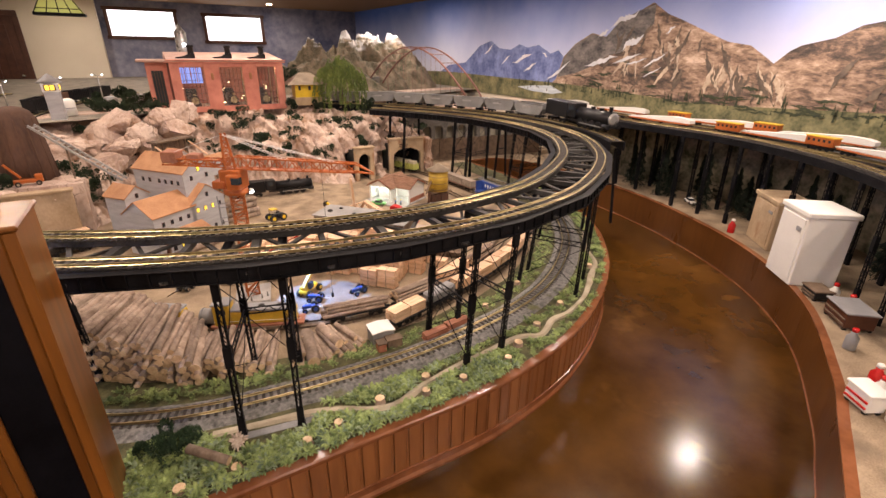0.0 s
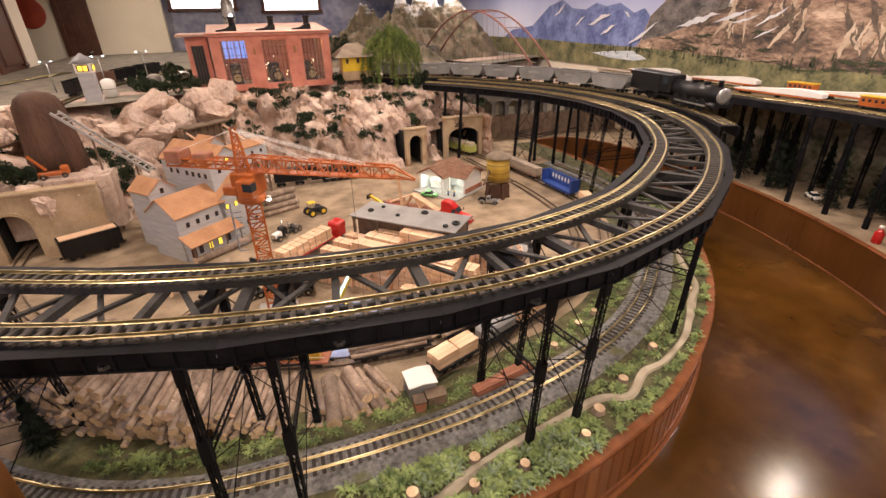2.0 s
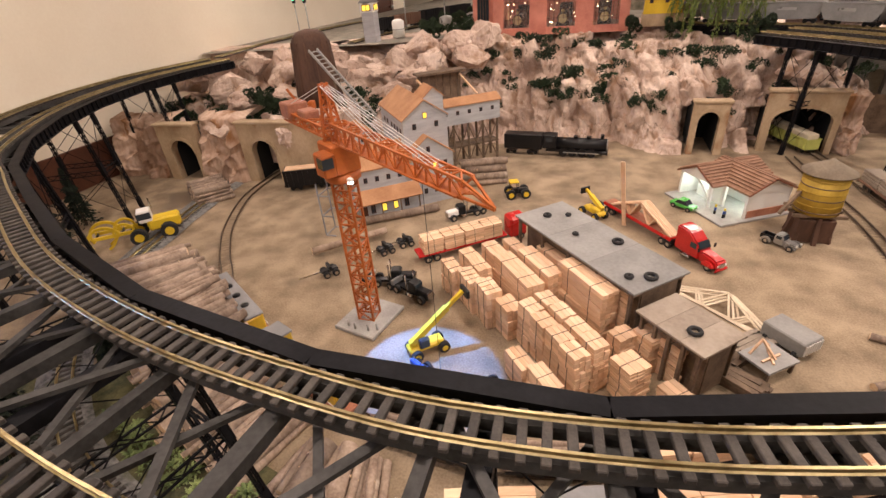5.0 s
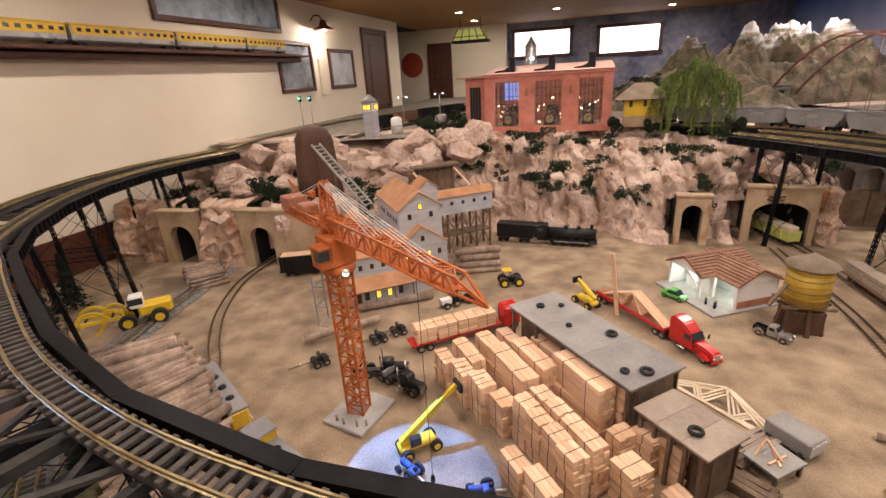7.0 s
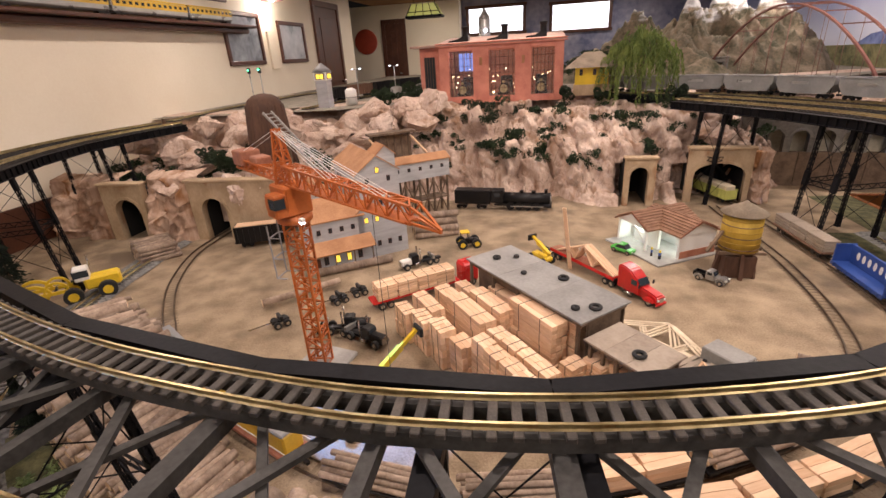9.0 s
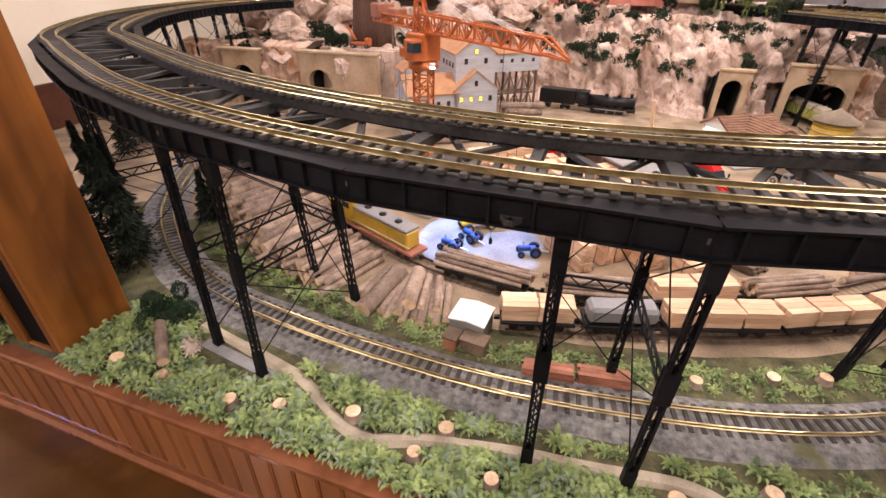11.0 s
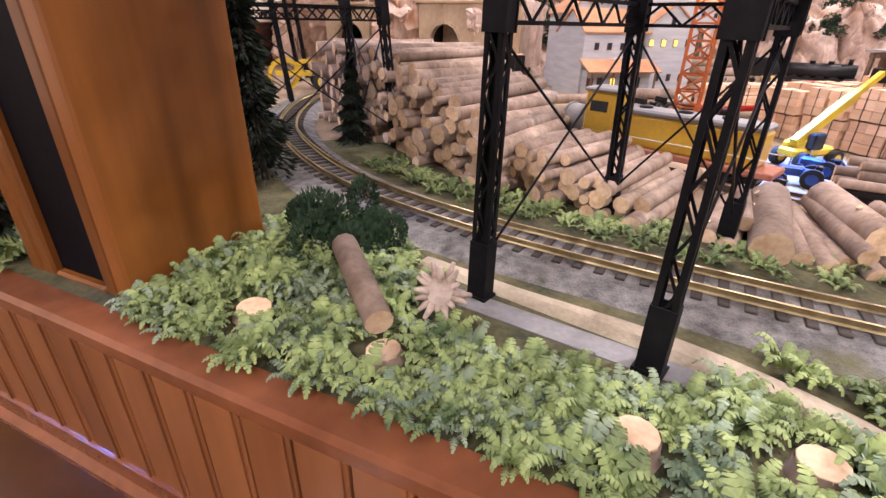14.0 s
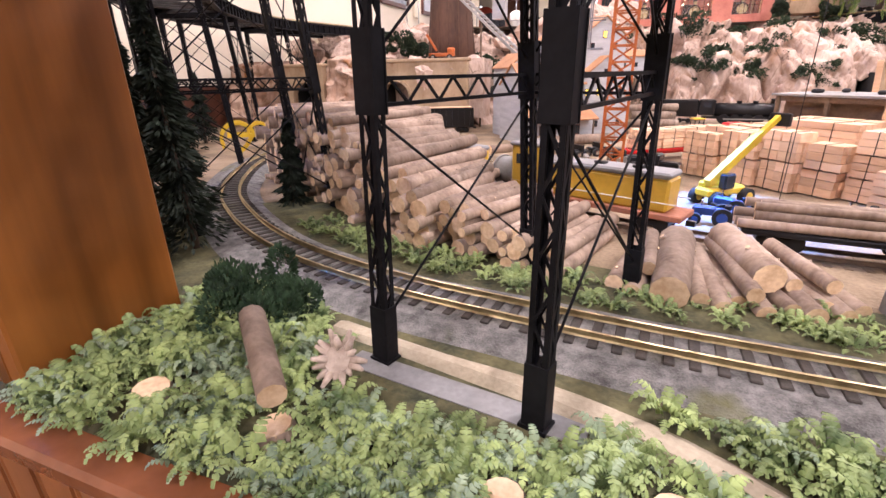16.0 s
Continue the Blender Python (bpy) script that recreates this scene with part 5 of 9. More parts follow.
def grapple_loader(x, y, rz):
    ob = thing("grapple_loader", pose(x, y, G, 0, 0, rz) @ Matrix.Scale(1.25, 4), "yellow toy log loader with open grapple and white cab", "loader")
    bm = bmesh.new()
    box(bm, (0.05, 0, 0.06), (0.12, 0.06, 0.05), bevel=0.008)
    part("engine_body", bm, M["yellow"], ob)
    bm = bmesh.new()
    box(bm, (-0.01, 0, 0.1), (0.05, 0.055, 0.05), bevel=0.004)
    cab = part("cab", bm, M["white"], ob, "white cab")
    bm = bmesh.new()
    box(bm, (-0.012, 0, 0.104), (0.0515, 0.0565, 0.026))
    part("cab_window", bm, M["glass"], cab)
    for px in (0.06, -0.05):
        for sg in (-1, 1):
            wheel(ob, px, sg * 0.045, 0.032, 0.026, "yellow")
    def hoop(cx, cz, rad, a0, a1, y, t):
        """A curved bar in the upright plane."""
        bm = bmesh.new()
        rings = []
        for v in np.linspace(a0, a1, 13):
            c, w = math.cos(radians(v)), math.sin(radians(v))
            rings.append([bm.verts.new((cx + (rad + e) * c, y + f, cz + (rad + e) * w)) for e, f in ((-t / 2, -t / 2), (t / 2, -t / 2), (t / 2, t / 2), (-t / 2, t / 2))])
        for u, v in zip(rings, rings[1:]):
            for i in range(4):
                bm.faces.new((u[i], u[(i + 1) % 4], v[(i + 1) % 4], v[i]))
        bm.faces.new(rings[0])
        bm.faces.new(rings[-1][::-1])
        bmesh.ops.recalc_face_normals(bm, faces=bm.faces)
        return bm

    for sg in (-1, 1):
        part("grapple_arm", hoop(-0.165, 0.045, 0.055, 15, 205, sg * 0.032, 0.010), M["yellow"], ob)
        part("inner_hoop", hoop(-0.095, 0.060, 0.036, -20, 200, sg * 0.030, 0.008), M["yellow"], ob)
        bm = bmesh.new()
        beam(bm, (-0.05, sg * 0.03, 0.055), (-0.20, sg * 0.03, 0.060), 0.010, 0.012)
        part("boom_arm", bm, M["yellow"], ob)
        bm = bmesh.new()
        for a, b in (((-0.12, 0.052), (-0.145, 0.018)), ((-0.145, 0.018), (-0.165, 0.004))):
            beam(bm, (a[0], sg * 0.024, a[1]), (b[0], sg * 0.024, b[1]), 0.009, 0.009)
        part("fork", bm, M["yellow"], ob)
    for x in (-0.10, -0.19):
        bm = bmesh.new()
        rod(bm, (x, -0.034, 0.058), (x, 0.034, 0.058), 0.005, seg=8)
        part("cross_bar", bm, M["black"], ob)
    bm = bmesh.new()
    rod(bm, (0.02, 0.018, 0.12), (0.02, 0.018, 0.16), 0.003, seg=6)
    part("exhaust", bm, M["chrome"], ob)
    return ob


grapple_loader(-1.56, 0.66, 45)


def tractor(x, y, rz):
    ob = thing("tractor", pose(x, y, G, 0, 0, rz), "black toy tractor with a yellow canopy", "tractor")
    bm = bmesh.new()
    box(bm, (0.02, 0, 0.035), (0.08, 0.03, 0.03), bevel=0.005)
    part("body", bm, M["black"], ob)
    bm = bmesh.new()
    box(bm, (-0.015, 0, 0.09), (0.05, 0.05, 0.006), bevel=0.002)
    part("canopy", bm, M["yellow"], ob)
    for px, py in ((-0.035, -0.02), (-0.035, 0.02), (0.005, -0.02), (0.005, 0.02)):
        bm = bmesh.new()
        rod(bm, (px, py, 0.03), (px, py, 0.088), 0.0018, seg=6)
        part("canopy_post", bm, M["black"], ob)
    for px in (-0.035, 0.045):
        for sg in (-1, 1):
            wheel(ob, px, sg * 0.032, 0.026, 0.02, "yellow")
    return ob


tractor(0.2, 1.40, 20)


def blue_tractor(x, y, rz):
    ob = thing("blue_tractor", pose(x, y, G, 0, 0, rz) @ Matrix.Scale(0.8, 4), "blue toy farm tractor with black tyres under the work lamp", "tractor", "blue tractors")
    bm = bmesh.new()
    box(bm, (0.022, 0, 0.034), (0.055, 0.022, 0.024), bevel=0.005)
    part("bonnet", bm, M["blue"], ob)
    bm = bmesh.new()
    box(bm, (-0.022, 0, 0.032), (0.04, 0.034, 0.016), bevel=0.003)
    part("seat_deck", bm, M["blue"], ob)
    bm = bmesh.new()
    box(bm, (-0.032, 0, 0.047), (0.016, 0.016, 0.014), bevel=0.003)
    part("seat", bm, M["black"], ob)
    bm = bmesh.new()
    rod(bm, (0.03, 0, 0.044), (0.03, 0, 0.064), 0.0022, seg=6)
    part("exhaust", bm, M["chrome"], ob)
    for px, r in ((-0.022, 0.024), (0.04, 0.015)):
        for sg in (-1, 1):
            wheel(ob, px, sg * 0.026, r, 0.013, "blue")
    bm = bmesh.new()
    beam(bm, (-0.045, 0, 0.02), (-0.085, 0, 0.016), 0.006, 0.006)
    part("drawbar", bm, M["white"], ob)
    return ob


blue_tractor(0.11, 0.055, 150)
blue_tractor(0.33, 0.03, 200)
blue_tractor(0.06, -0.03, 170)


def lumber_truck():
    ob = thing("lumber_truck", pose(0.05, 0.80, G, 0, 0, 38), "red toy flatbed truck under banded lumber", "truck")
    bm = bmesh.new()
    box(bm, (0, 0, 0.04), (0.42, 0.075, 0.01), bevel=0.002)
    box(bm, (0, 0, 0.03), (0.40, 0.03, 0.014))
    part("flatbed", bm, M["red"], ob)
    bm = bmesh.new()
    box(bm, (0.27, 0, 0.065), (0.085, 0.075, 0.1), bevel=0.01)
    cab = part("cab", bm, M["red"], ob)
    bm = bmesh.new()
    box(bm, (0.314, 0, 0.085), (0.004, 0.06, 0.03))
    part("windscreen", bm, M["glass"], cab)
    for px in (-0.17, -0.13, 0.14, 0.28):
        for sg in (-1, 1):
            wheel(ob, px, sg * 0.03, 0.017, 0.015)


lumber_truck()
for d in (-0.14, -0.045, 0.05, 0.14):
    for e in (-0.02, 0.02):
        for k in range(2):
            c, s_ = math.cos(radians(38)), math.sin(radians(38))
            bundle(0.05 + d * c - e * s_, 0.80 + d * s_ + e * c, G + 0.046 + k * 0.034, 0.088, 0.037, 0.032, 38 + random.uniform(-2, 2), "lumber on the flatbed")


# ---- saw yard clutter beside the low shed ----
def grey_trailer():
    ob = thing("box_trailer", pose(1.195, 0.415, G, 0, 0, 40), "weathered grey toy box trailer with a slatted side", "trailer")
    bm = bmesh.new()
    box(bm, (0, 0, 0.045), (0.085, 0.13, 0.05), bevel=0.004)
    body = part("body", bm, M["roofgrey"], ob)
    for i in range(7):
        bm = bmesh.new()
        box(bm, (-0.034 + i * 0.0113, -0.0665, 0.045), (0.005, 0.004, 0.036))
        part("slat", bm, M["white"], body)
    for px in (-0.035, 0.035):
        for sg in (-1, 1):
            wheel(ob, px, sg * 0.045, 0.016, 0.012, "black")


def saw_table():
    ob = thing("saw_table", pose(1.105, 0.295, G, 0, 0, 38), "grey wooden saw table with a pale timber frame on top", "table")
    bm = bmesh.new()
    box(bm, (0, 0, 0.046), (0.12, 0.10, 0.008), bevel=0.001)
    part("tabletop", bm, M["roofgrey"], ob)
    for x in (-0.05, 0.05):
        for y in (-0.04, 0.04):
            bm = bmesh.new()
            box(bm, (x, y, 0.021), (0.009, 0.009, 0.042))
            part("leg", bm, M["timber"], ob)
    for a, b in (((-0.04, 0.03, 0.05), (0.0, 0.03, 0.09)), ((0.04, 0.03, 0.05), (0.0, 0.03, 0.09)), ((-0.04, -0.01, 0.053), (0.03, -0.01, 0.053)), ((-0.02, -0.03, 0.053), (0.02, 0.02, 0.053)), ((0.0, 0.03, 0.09), (0.0, -0.02, 0.053))):
        bm = bmesh.new()
        beam(bm, a, b, 0.006, 0.006)
        part("frame_bar", bm, M["lumber"], ob)


def plank_heap(x, y, rz, n, mat, label):
    ob = thing("plank_heap", pose(x, y, G, 0, 0, rz), label, "planks", "plank heaps by the shed")
    for i in range(n):
        bm = bmesh.new()
        box(bm, (random.uniform(-0.01, 0.01), (i % 4 - 1.5) * 0.021, 0.006 + 0.0115 * (i // 4)), (0.13 + random.uniform(-0.02, 0.02), 0.019, 0.010), random.uniform(-5, 5))
        part("plank", bm, mat, ob)


grey_trailer()
saw_table()
plank_heap(1.085, 0.385, 38, 9, M["roofbrown"], "heap of weathered brown planks beside the shed")
plank_heap(1.02, 0.215, -35, 11, M["timber"], "heap of dark old planks beside the shed")
plank_heap(1.00, 0.30, 45, 8, M["timber"], "heap of dark old planks beside the shed")
for x, y, rz, L in ((1.40, 0.26, 30, 0.2), (1.43, 0.30, 24, 0.16), (1.46, 0.49, -20, 0.05)):
    ob = thing("log", pose(x, y, G, 0, 0, rz), "short pale log lying on the sand", "log", "loose logs")
    log_at(ob, pose(0, 0, 0.012), L, 0.012)

# ---- mill, silo and conveyor ----
def gable(bm, w, d, h, rise, over=0.008, t=0.006):
    """A pitched roof over a plan w by d, its ridge along y, its eaves at h."""
    for sg in (-1, 1):
        a = Vector((sg * (w / 2 + over), 0, h - rise * over / (w / 2)))
        b = Vector((0, 0, h + rise))
        v = []
        for y in (-d / 2 - over, d / 2 + over):
            for p in (a, b):
                v += [bm.verts.new((p.x, y, p.z)), bm.verts.new((p.x, y, p.z + t))]
        for f in ((0, 2, 3, 1), (4, 5, 7, 6), (1, 3, 7, 5), (0, 4, 6, 2), (0, 1, 5, 4), (2, 6, 7, 3)):
            bm.faces.new([v[i] for i in f])
    bmesh.ops.recalc_face_normals(bm, faces=bm.faces)


def house_body(bm, w, d, h, rise):
    extrude_y(bm, [(-w / 2, 0), (w / 2, 0), (w / 2, h), (0, h + rise), (-w / 2, h)], -d / 2, d / 2)
    bmesh.ops.recalc_face_normals(bm, faces=bm.faces)


def window(parent, m, w, h, lit=False, frame="darkwood"):
    bm = bmesh.new()
    box(bm, (0, 0, 0), (w, 0.003, h), m=m)
    o = part("window", bm, M[frame], parent)
    for sg in (-1, 1):
        bm = bmesh.new()
        box(bm, (sg * w * 0.22, -0.0012, 0), (w * 0.34, 0.003, h * 0.8), m=m)
        part("pane", bm, M["winlit"] if lit else M["glass"], o)
    return o


def block(parent, m, w, d, h, rise, wins=(), side=(), roof="millroof"):
    bm = bmesh.new()
    house_body(bm, w, d, h, rise)
    bmesh.ops.transform(bm, matrix=m, verts=bm.verts)
    wall = part("wall", bm, M["millwall"], parent)
    bm = bmesh.new()
    gable(bm, w, d, h, rise)
    bmesh.ops.transform(bm, matrix=m, verts=bm.verts)
    part("roof", bm, M[roof], parent)
    for x, z, lit in wins:
        window(wall, m @ pose(x, -d / 2 - 0.001, z), 0.02, 0.03, lit)
    for y, z, lit in side:
        window(wall, m @ pose(w / 2 + 0.001, y, z, 0, 0, 90), 0.02, 0.028, lit)
        window(wall, m @ pose(-w / 2 - 0.001, y, z, 0, 0, -90), 0.02, 0.028, False)


def mill():
    ob = thing("sawmill", pose(-0.43, 1.42, G, 0, 0, 38), "grey clapboard sawmill with rust-brown roofs and some lit windows", "building")
    front = [(x, z, lit) for z, lits in ((0.075, (0, 0, 0, 0)), (0.215, (1, 1, 1, 0))) for x, lit in zip((-0.09, -0.03, 0.03, 0.09), lits)] + [(0.0, 0.30, False)]
    block(ob, pose(0.055, -0.12, 0), 0.27, 0.25, 0.265, 0.10, front, [(-0.07, 0.2, False), (0.03, 0.2, False)])
    block(ob, pose(0.07, 0.03, 0), 0.24, 0.44, 0.45, 0.085, [(0.0, 0.46, True), (-0.06, 0.41, False), (0.06, 0.41, False)], [(-0.17, 0.385, True), (-0.115, 0.385, True), (-0.06, 0.385, True), (-0.005, 0.385, True), (0.08, 0.385, False), (0.14, 0.385, False)])
    block(ob, pose(-0.20, -0.12, 0, 0, 0, 90), 0.25, 0.30, 0.255, 0.085, [], [(-0.09, 0.20, False), (-0.03, 0.20, False), (0.03, 0.20, False), (0.09, 0.20, False)])
    block(ob, pose(-0.22, 0.12, 0), 0.16, 0.18, 0.33, 0.06, [(0.0, 0.33, False)], [])
    # porch with its lean-to roof, door and lit windows
    bm = bmesh.new()
    box(bm, (-0.19, -0.265, 0.055), (0.30, 0.05, 0.11))
    porch = part("porch_wall", bm, M["millwall"], ob)
    bm = bmesh.new()
    a, b = Vector((-0.19, -0.24, 0.150)), Vector((-0.19, -0.335, 0.105))
    beam(bm, a, b, 0.34, 0.006)
    part("porch_roof", bm, M["millroof"], ob)
    for i, lit in enumerate((0, 1, 1, 0)):
        window(porch, pose(-0.28 + i * 0.06, -0.291, 0.06), 0.024, 0.045, lit)
    bm = bmesh.new()
    box(bm, (-0.325, -0.291, 0.04), (0.03, 0.004, 0.08))
    part("door", bm, M["darkwood"], porch)
    for x in (-0.34, -0.24, -0.14, -0.04):
        bm = bmesh.new()
        box(bm, (x, -0.325, 0.052), (0.006, 0.006, 0.104))
        part("porch_post", bm, M["timber"], ob)
    # dormer between the main roof and the loading shed
    block(ob, pose(0.22, 0.16, 0.36), 0.12, 0.14, 0.12, 0.05, [], [], "millroof")
    return ob


mill()


def loading_shed():
    ob = thing("loading_shed", pose(-0.43, 1.42, G, 0, 0, 38) @ pose(0.48, 0.255, 0), "long grey loading shed raised on timber posts", "building")
    bm = bmesh.new()
    house_body(bm, 0.12, 0.43, 0.115, 0.03)
    bmesh.ops.transform(bm, matrix=pose(0, 0, 0.265, 0, 0, 90), verts=bm.verts)
    wall = part("wall", bm, M["millwall"], ob)
    bm = bmesh.new()
    gable(bm, 0.12, 0.43, 0.115, 0.03)
    bmesh.ops.transform(bm, matrix=pose(0, 0, 0.265, 0, 0, 90), verts=bm.verts)
    part("roof", bm, M["millroof"], ob)
    for i in range(5):
        window(wall, pose(-0.15 + i * 0.078, -0.061, 0.335), 0.02, 0.024)
    for i in range(5):
        for y in (-0.05, 0.05):
            bm = bmesh.new()
            box(bm, (-0.2 + i * 0.1, y, 0.1325), (0.012, 0.012, 0.265))
            part("post", bm, M["timber"], ob)
    for i in range(4):
        for sg in (-1, 1):
            bm = bmesh.new()
            beam(bm, (-0.2 + i * 0.1, -0.05, 0.13 - sg * 0.12), (-0.1 + i * 0.1, -0.05, 0.13 + sg * 0.12), 0.005, 0.006)
            part("brace", bm, M["timber"], ob)
    bm = bmesh.new()
    box(bm, (0, 0, 0.12), (0.42, 0.11, 0.008))
    part("floor_deck", bm, M["timber"], ob)
    bm = bmesh.new()
    box(bm, (-0.10, 0.15, 0.46), (0.28, 0.02, 0.17))
    back = part("hopper_wall", bm, M["timber"], ob, "dark slatted hopper wall")
    for k in range(6):
        bm = bmesh.new()
        box(bm, (-0.22 + k * 0.048, 0.137, 0.46), (0.008, 0.006, 0.17))
        part("slat", bm, M["timber"], back)
    bm = bmesh.new()
    box(bm, (-0.10, 0.13, 0.552), (0.32, 0.09, 0.012))
    part("hopper_roof", bm, M["timber"], ob)
    for x in (-0.26, 0.02):
        bm = bmesh.new()
        beam(bm, (x, 0.10, 0.53), (x + 0.07, 0.0, 0.42), 0.012, 0.008)
        part("chute", bm, M["lumber"], ob)
    return ob


loading_shed()


def silo():
    ob = thing("silo", pose(-1.215, 1.93, 0.60), "dark rust-brown wood burner silo with a rounded top", "silo")
    bm = bmesh.new()
    lathe(bm, [(0.155, 0), (0.142, 0.18), (0.128, 0.36), (0.119, 0.42), (0.100, 0.458), (0.066, 0.482), (0.02, 0.492)], 28)
    part("shell", bm, M["rust"], ob)
    for i in range(14):
        a = i * 6.2832 / 14
        bm = bmesh.new()
        beam(bm, (0.157 * math.cos(a), 0.157 * math.sin(a), 0), (0.121 * math.cos(a), 0.121 * math.sin(a), 0.42), 0.006, 0.006)
        part("rib", bm, M["rust"], ob)
    return ob


silo()


def conveyor():
    a, b = Vector((-1.10, 1.76, 0.99)), Vector((-0.68, 1.58, 0.64))
    ob = thing("conveyor", Matrix.Translation(b), "pale inclined conveyor ladder leading from the silo", "conveyor")
    inv = Matrix.Translation(-b)
    n = (b - a).cross(Vector((0, 0, 1))).normalized()
    for sg in (-1, 1):
        bm = bmesh.new()
        beam(bm, inv @ (a + n * 0.03 * sg), inv @ (b + n * 0.03 * sg), 0.008, 0.014)
        part("side_rail", bm, M["concrete"], ob)
    for i in range(17):
        p = a.lerp(b, (i + 0.5) / 17)
        bm = bmesh.new()
        beam(bm, inv @ (p - n * 0.03), inv @ (p + n * 0.03), 0.010, 0.005)
        part("rung", bm, M["concrete"], ob)
    for f in (0.35, 0.8):
        p = a.lerp(b, f)
        bm = bmesh.new()
        beam(bm, inv @ p, inv @ Vector((p.x, p.y, G)), 0.01, 0.01)
        part("prop", bm, M["timber"], ob)
    return ob


conveyor()


def crane_lorry(x, y, z, rz):
    ob = thing("crane_lorry", pose(x, y, z, 0, 0, rz), "small orange toy crane lorry below the silo", "truck")
    bm = bmesh.new()
    box(bm, (0, 0, 0.028), (0.15, 0.045, 0.02), bevel=0.003)
    box(bm, (0.055, 0, 0.05), (0.04, 0.045, 0.03), bevel=0.006)
    part("body", bm, M["orange"], ob)
    bm = bmesh.new()
    beam(bm, (-0.03, 0, 0.05), (-0.09, 0, 0.14), 0.012, 0.012)
    part("jib", bm, M["orange"], ob)
    for px in (-0.05, 0.05):
        for sg in (-1, 1):
            wheel(ob, px, sg * 0.022, 0.015, 0.012)


crane_lorry(-1.18, 1.66, 0.645, 8)
bm = bmesh.new()
box(bm, (0, 0, -0.16), (0.55, 0.16, 0.32))
structure(part("ledge", bm, M["rock"], None), "flat rock ledge below the silo", "ledge").matrix_world = pose(-1.18, 1.66, 0.645)


# ---- filling station and water tower ----
def station():
    ob = thing("filling_station", pose(1.07, 1.46, G, 0, 0, 30), "white filling station with a brown tiled roof and open bays", "building")
    bm = bmesh.new()
    box(bm, (0.12, -0.075, 0.005), (0.37, 0.40, 0.010), bevel=0.002)
    part("floor_slab", bm, M["concrete"], ob)
    for c, s_ in (((0.15, 0.10, 0.07), (0.30, 0.008, 0.12)), ((0.296, -0.075, 0.07), (0.008, 0.35, 0.12)), ((0.185, -0.246, 0.07), (0.21, 0.008, 0.12)), ((0.20, -0.08, 0.07), (0.006, 0.32, 0.12)), ((0.075, -0.02, 0.07), (0.006, 0.16, 0.12))):
        bm = bmesh.new()
        box(bm, c, s_)
        part("wall", bm, M["white"], ob)
    bm = bmesh.new()
    box(bm, (0.19, -0.252, 0.027), (0.22, 0.006, 0.034))
    part("base_course", bm, M["planks"], ob, "reddish base course")
    for x, y in ((0.006, -0.10), (0.006, 0.10), (0.078, -0.245), (0.078, -0.11)):
        bm = bmesh.new()
        box(bm, (x, y, 0.07), (0.013, 0.013, 0.12))
        part("post", bm, M["white"], ob)
    bm = bmesh.new()
    beam(bm, (0.006, -0.10, 0.05), (0.006, 0.0, 0.125), 0.006, 0.006)
    part("brace", bm, M["white"], ob)
    for m, w, d, front in ((pose(0.155, 0, 0, 0, 0, -90), 0.225, 0.31, -0.155), (pose(0.186, -0.10, 0), 0.225, 0.30, -0.15)):
        bm = bmesh.new()
        gable(bm, w, d, 0.13, 0.055, 0.014, 0.008)
        bmesh.ops.transform(bm, matrix=m, verts=bm.verts)
        roof = part("roof", bm, M["tile"], ob)
        k = 7
        for sg in (-1, 1):
            for i in range(k):
                f = (i + 0.5) / k
                bm = bmesh.new()
                box(bm, (sg * w / 2 * f * 1.06, 0, 0.1405 + 0.055 * (1 - f)), (0.006, d + 0.026, 0.005), m=m)
                part("tile_course", bm, M["tile"], roof)
        bm = bmesh.new()
        extrude_y(bm, [(-w / 2, 0.128), (w / 2, 0.128), (0, 0.182)], front - 0.004, front + 0.002)
        bmesh.ops.transform(bm, matrix=m, verts=bm.verts)
        bmesh.ops.recalc_face_normals(bm, faces=bm.faces)
        board = part("gable_board", bm, M["white"], ob)
        bm = bmesh.new()
        for sg in (-1, 1):
            beam(bm, m @ Vector((sg * (w / 2 + 0.012), front - 0.012, 0.127)), m @ Vector((0, front - 0.012, 0.189)), 0.004, 0.009)
        part("barge_board", bm, M["planks"], board)
    for x, y in ((0.05, 0.02), (0.135, -0.17)):
        bm = bmesh.new()
        box(bm, (x, y, 0.121), (0.06, 0.06, 0.004))
        part("bay_lamp", bm, glow("bay_light", (0.82, 1.0, 0.86), 22), ob)
    return ob


station()
for x, y in ((1.145, 1.315), (1.175, 1.275)):
    ob = thing("toy_figure", pose(x, y, G + 0.008, 0, 0, random.uniform(0, 90)), "small plain toy figure standing at the station", "toy", "toy figures")
    bm = bmesh.new()
    box(bm, (0, 0, 0.010), (0.014, 0.009, 0.02), bevel=0.001)
    part("base", bm, M["black"], ob)
    bm = bmesh.new()
    box(bm, (0, 0, 0.028), (0.016, 0.009, 0.015), bevel=0.002)
    part("block", bm, M["blue"], ob)
    bm = bmesh.new()
    lathe(bm, [(0.004, 0.036), (0.005, 0.038), (0.005, 0.046), (0.003, 0.048)], 10)
    part("knob", bm, M["yellow"], ob)


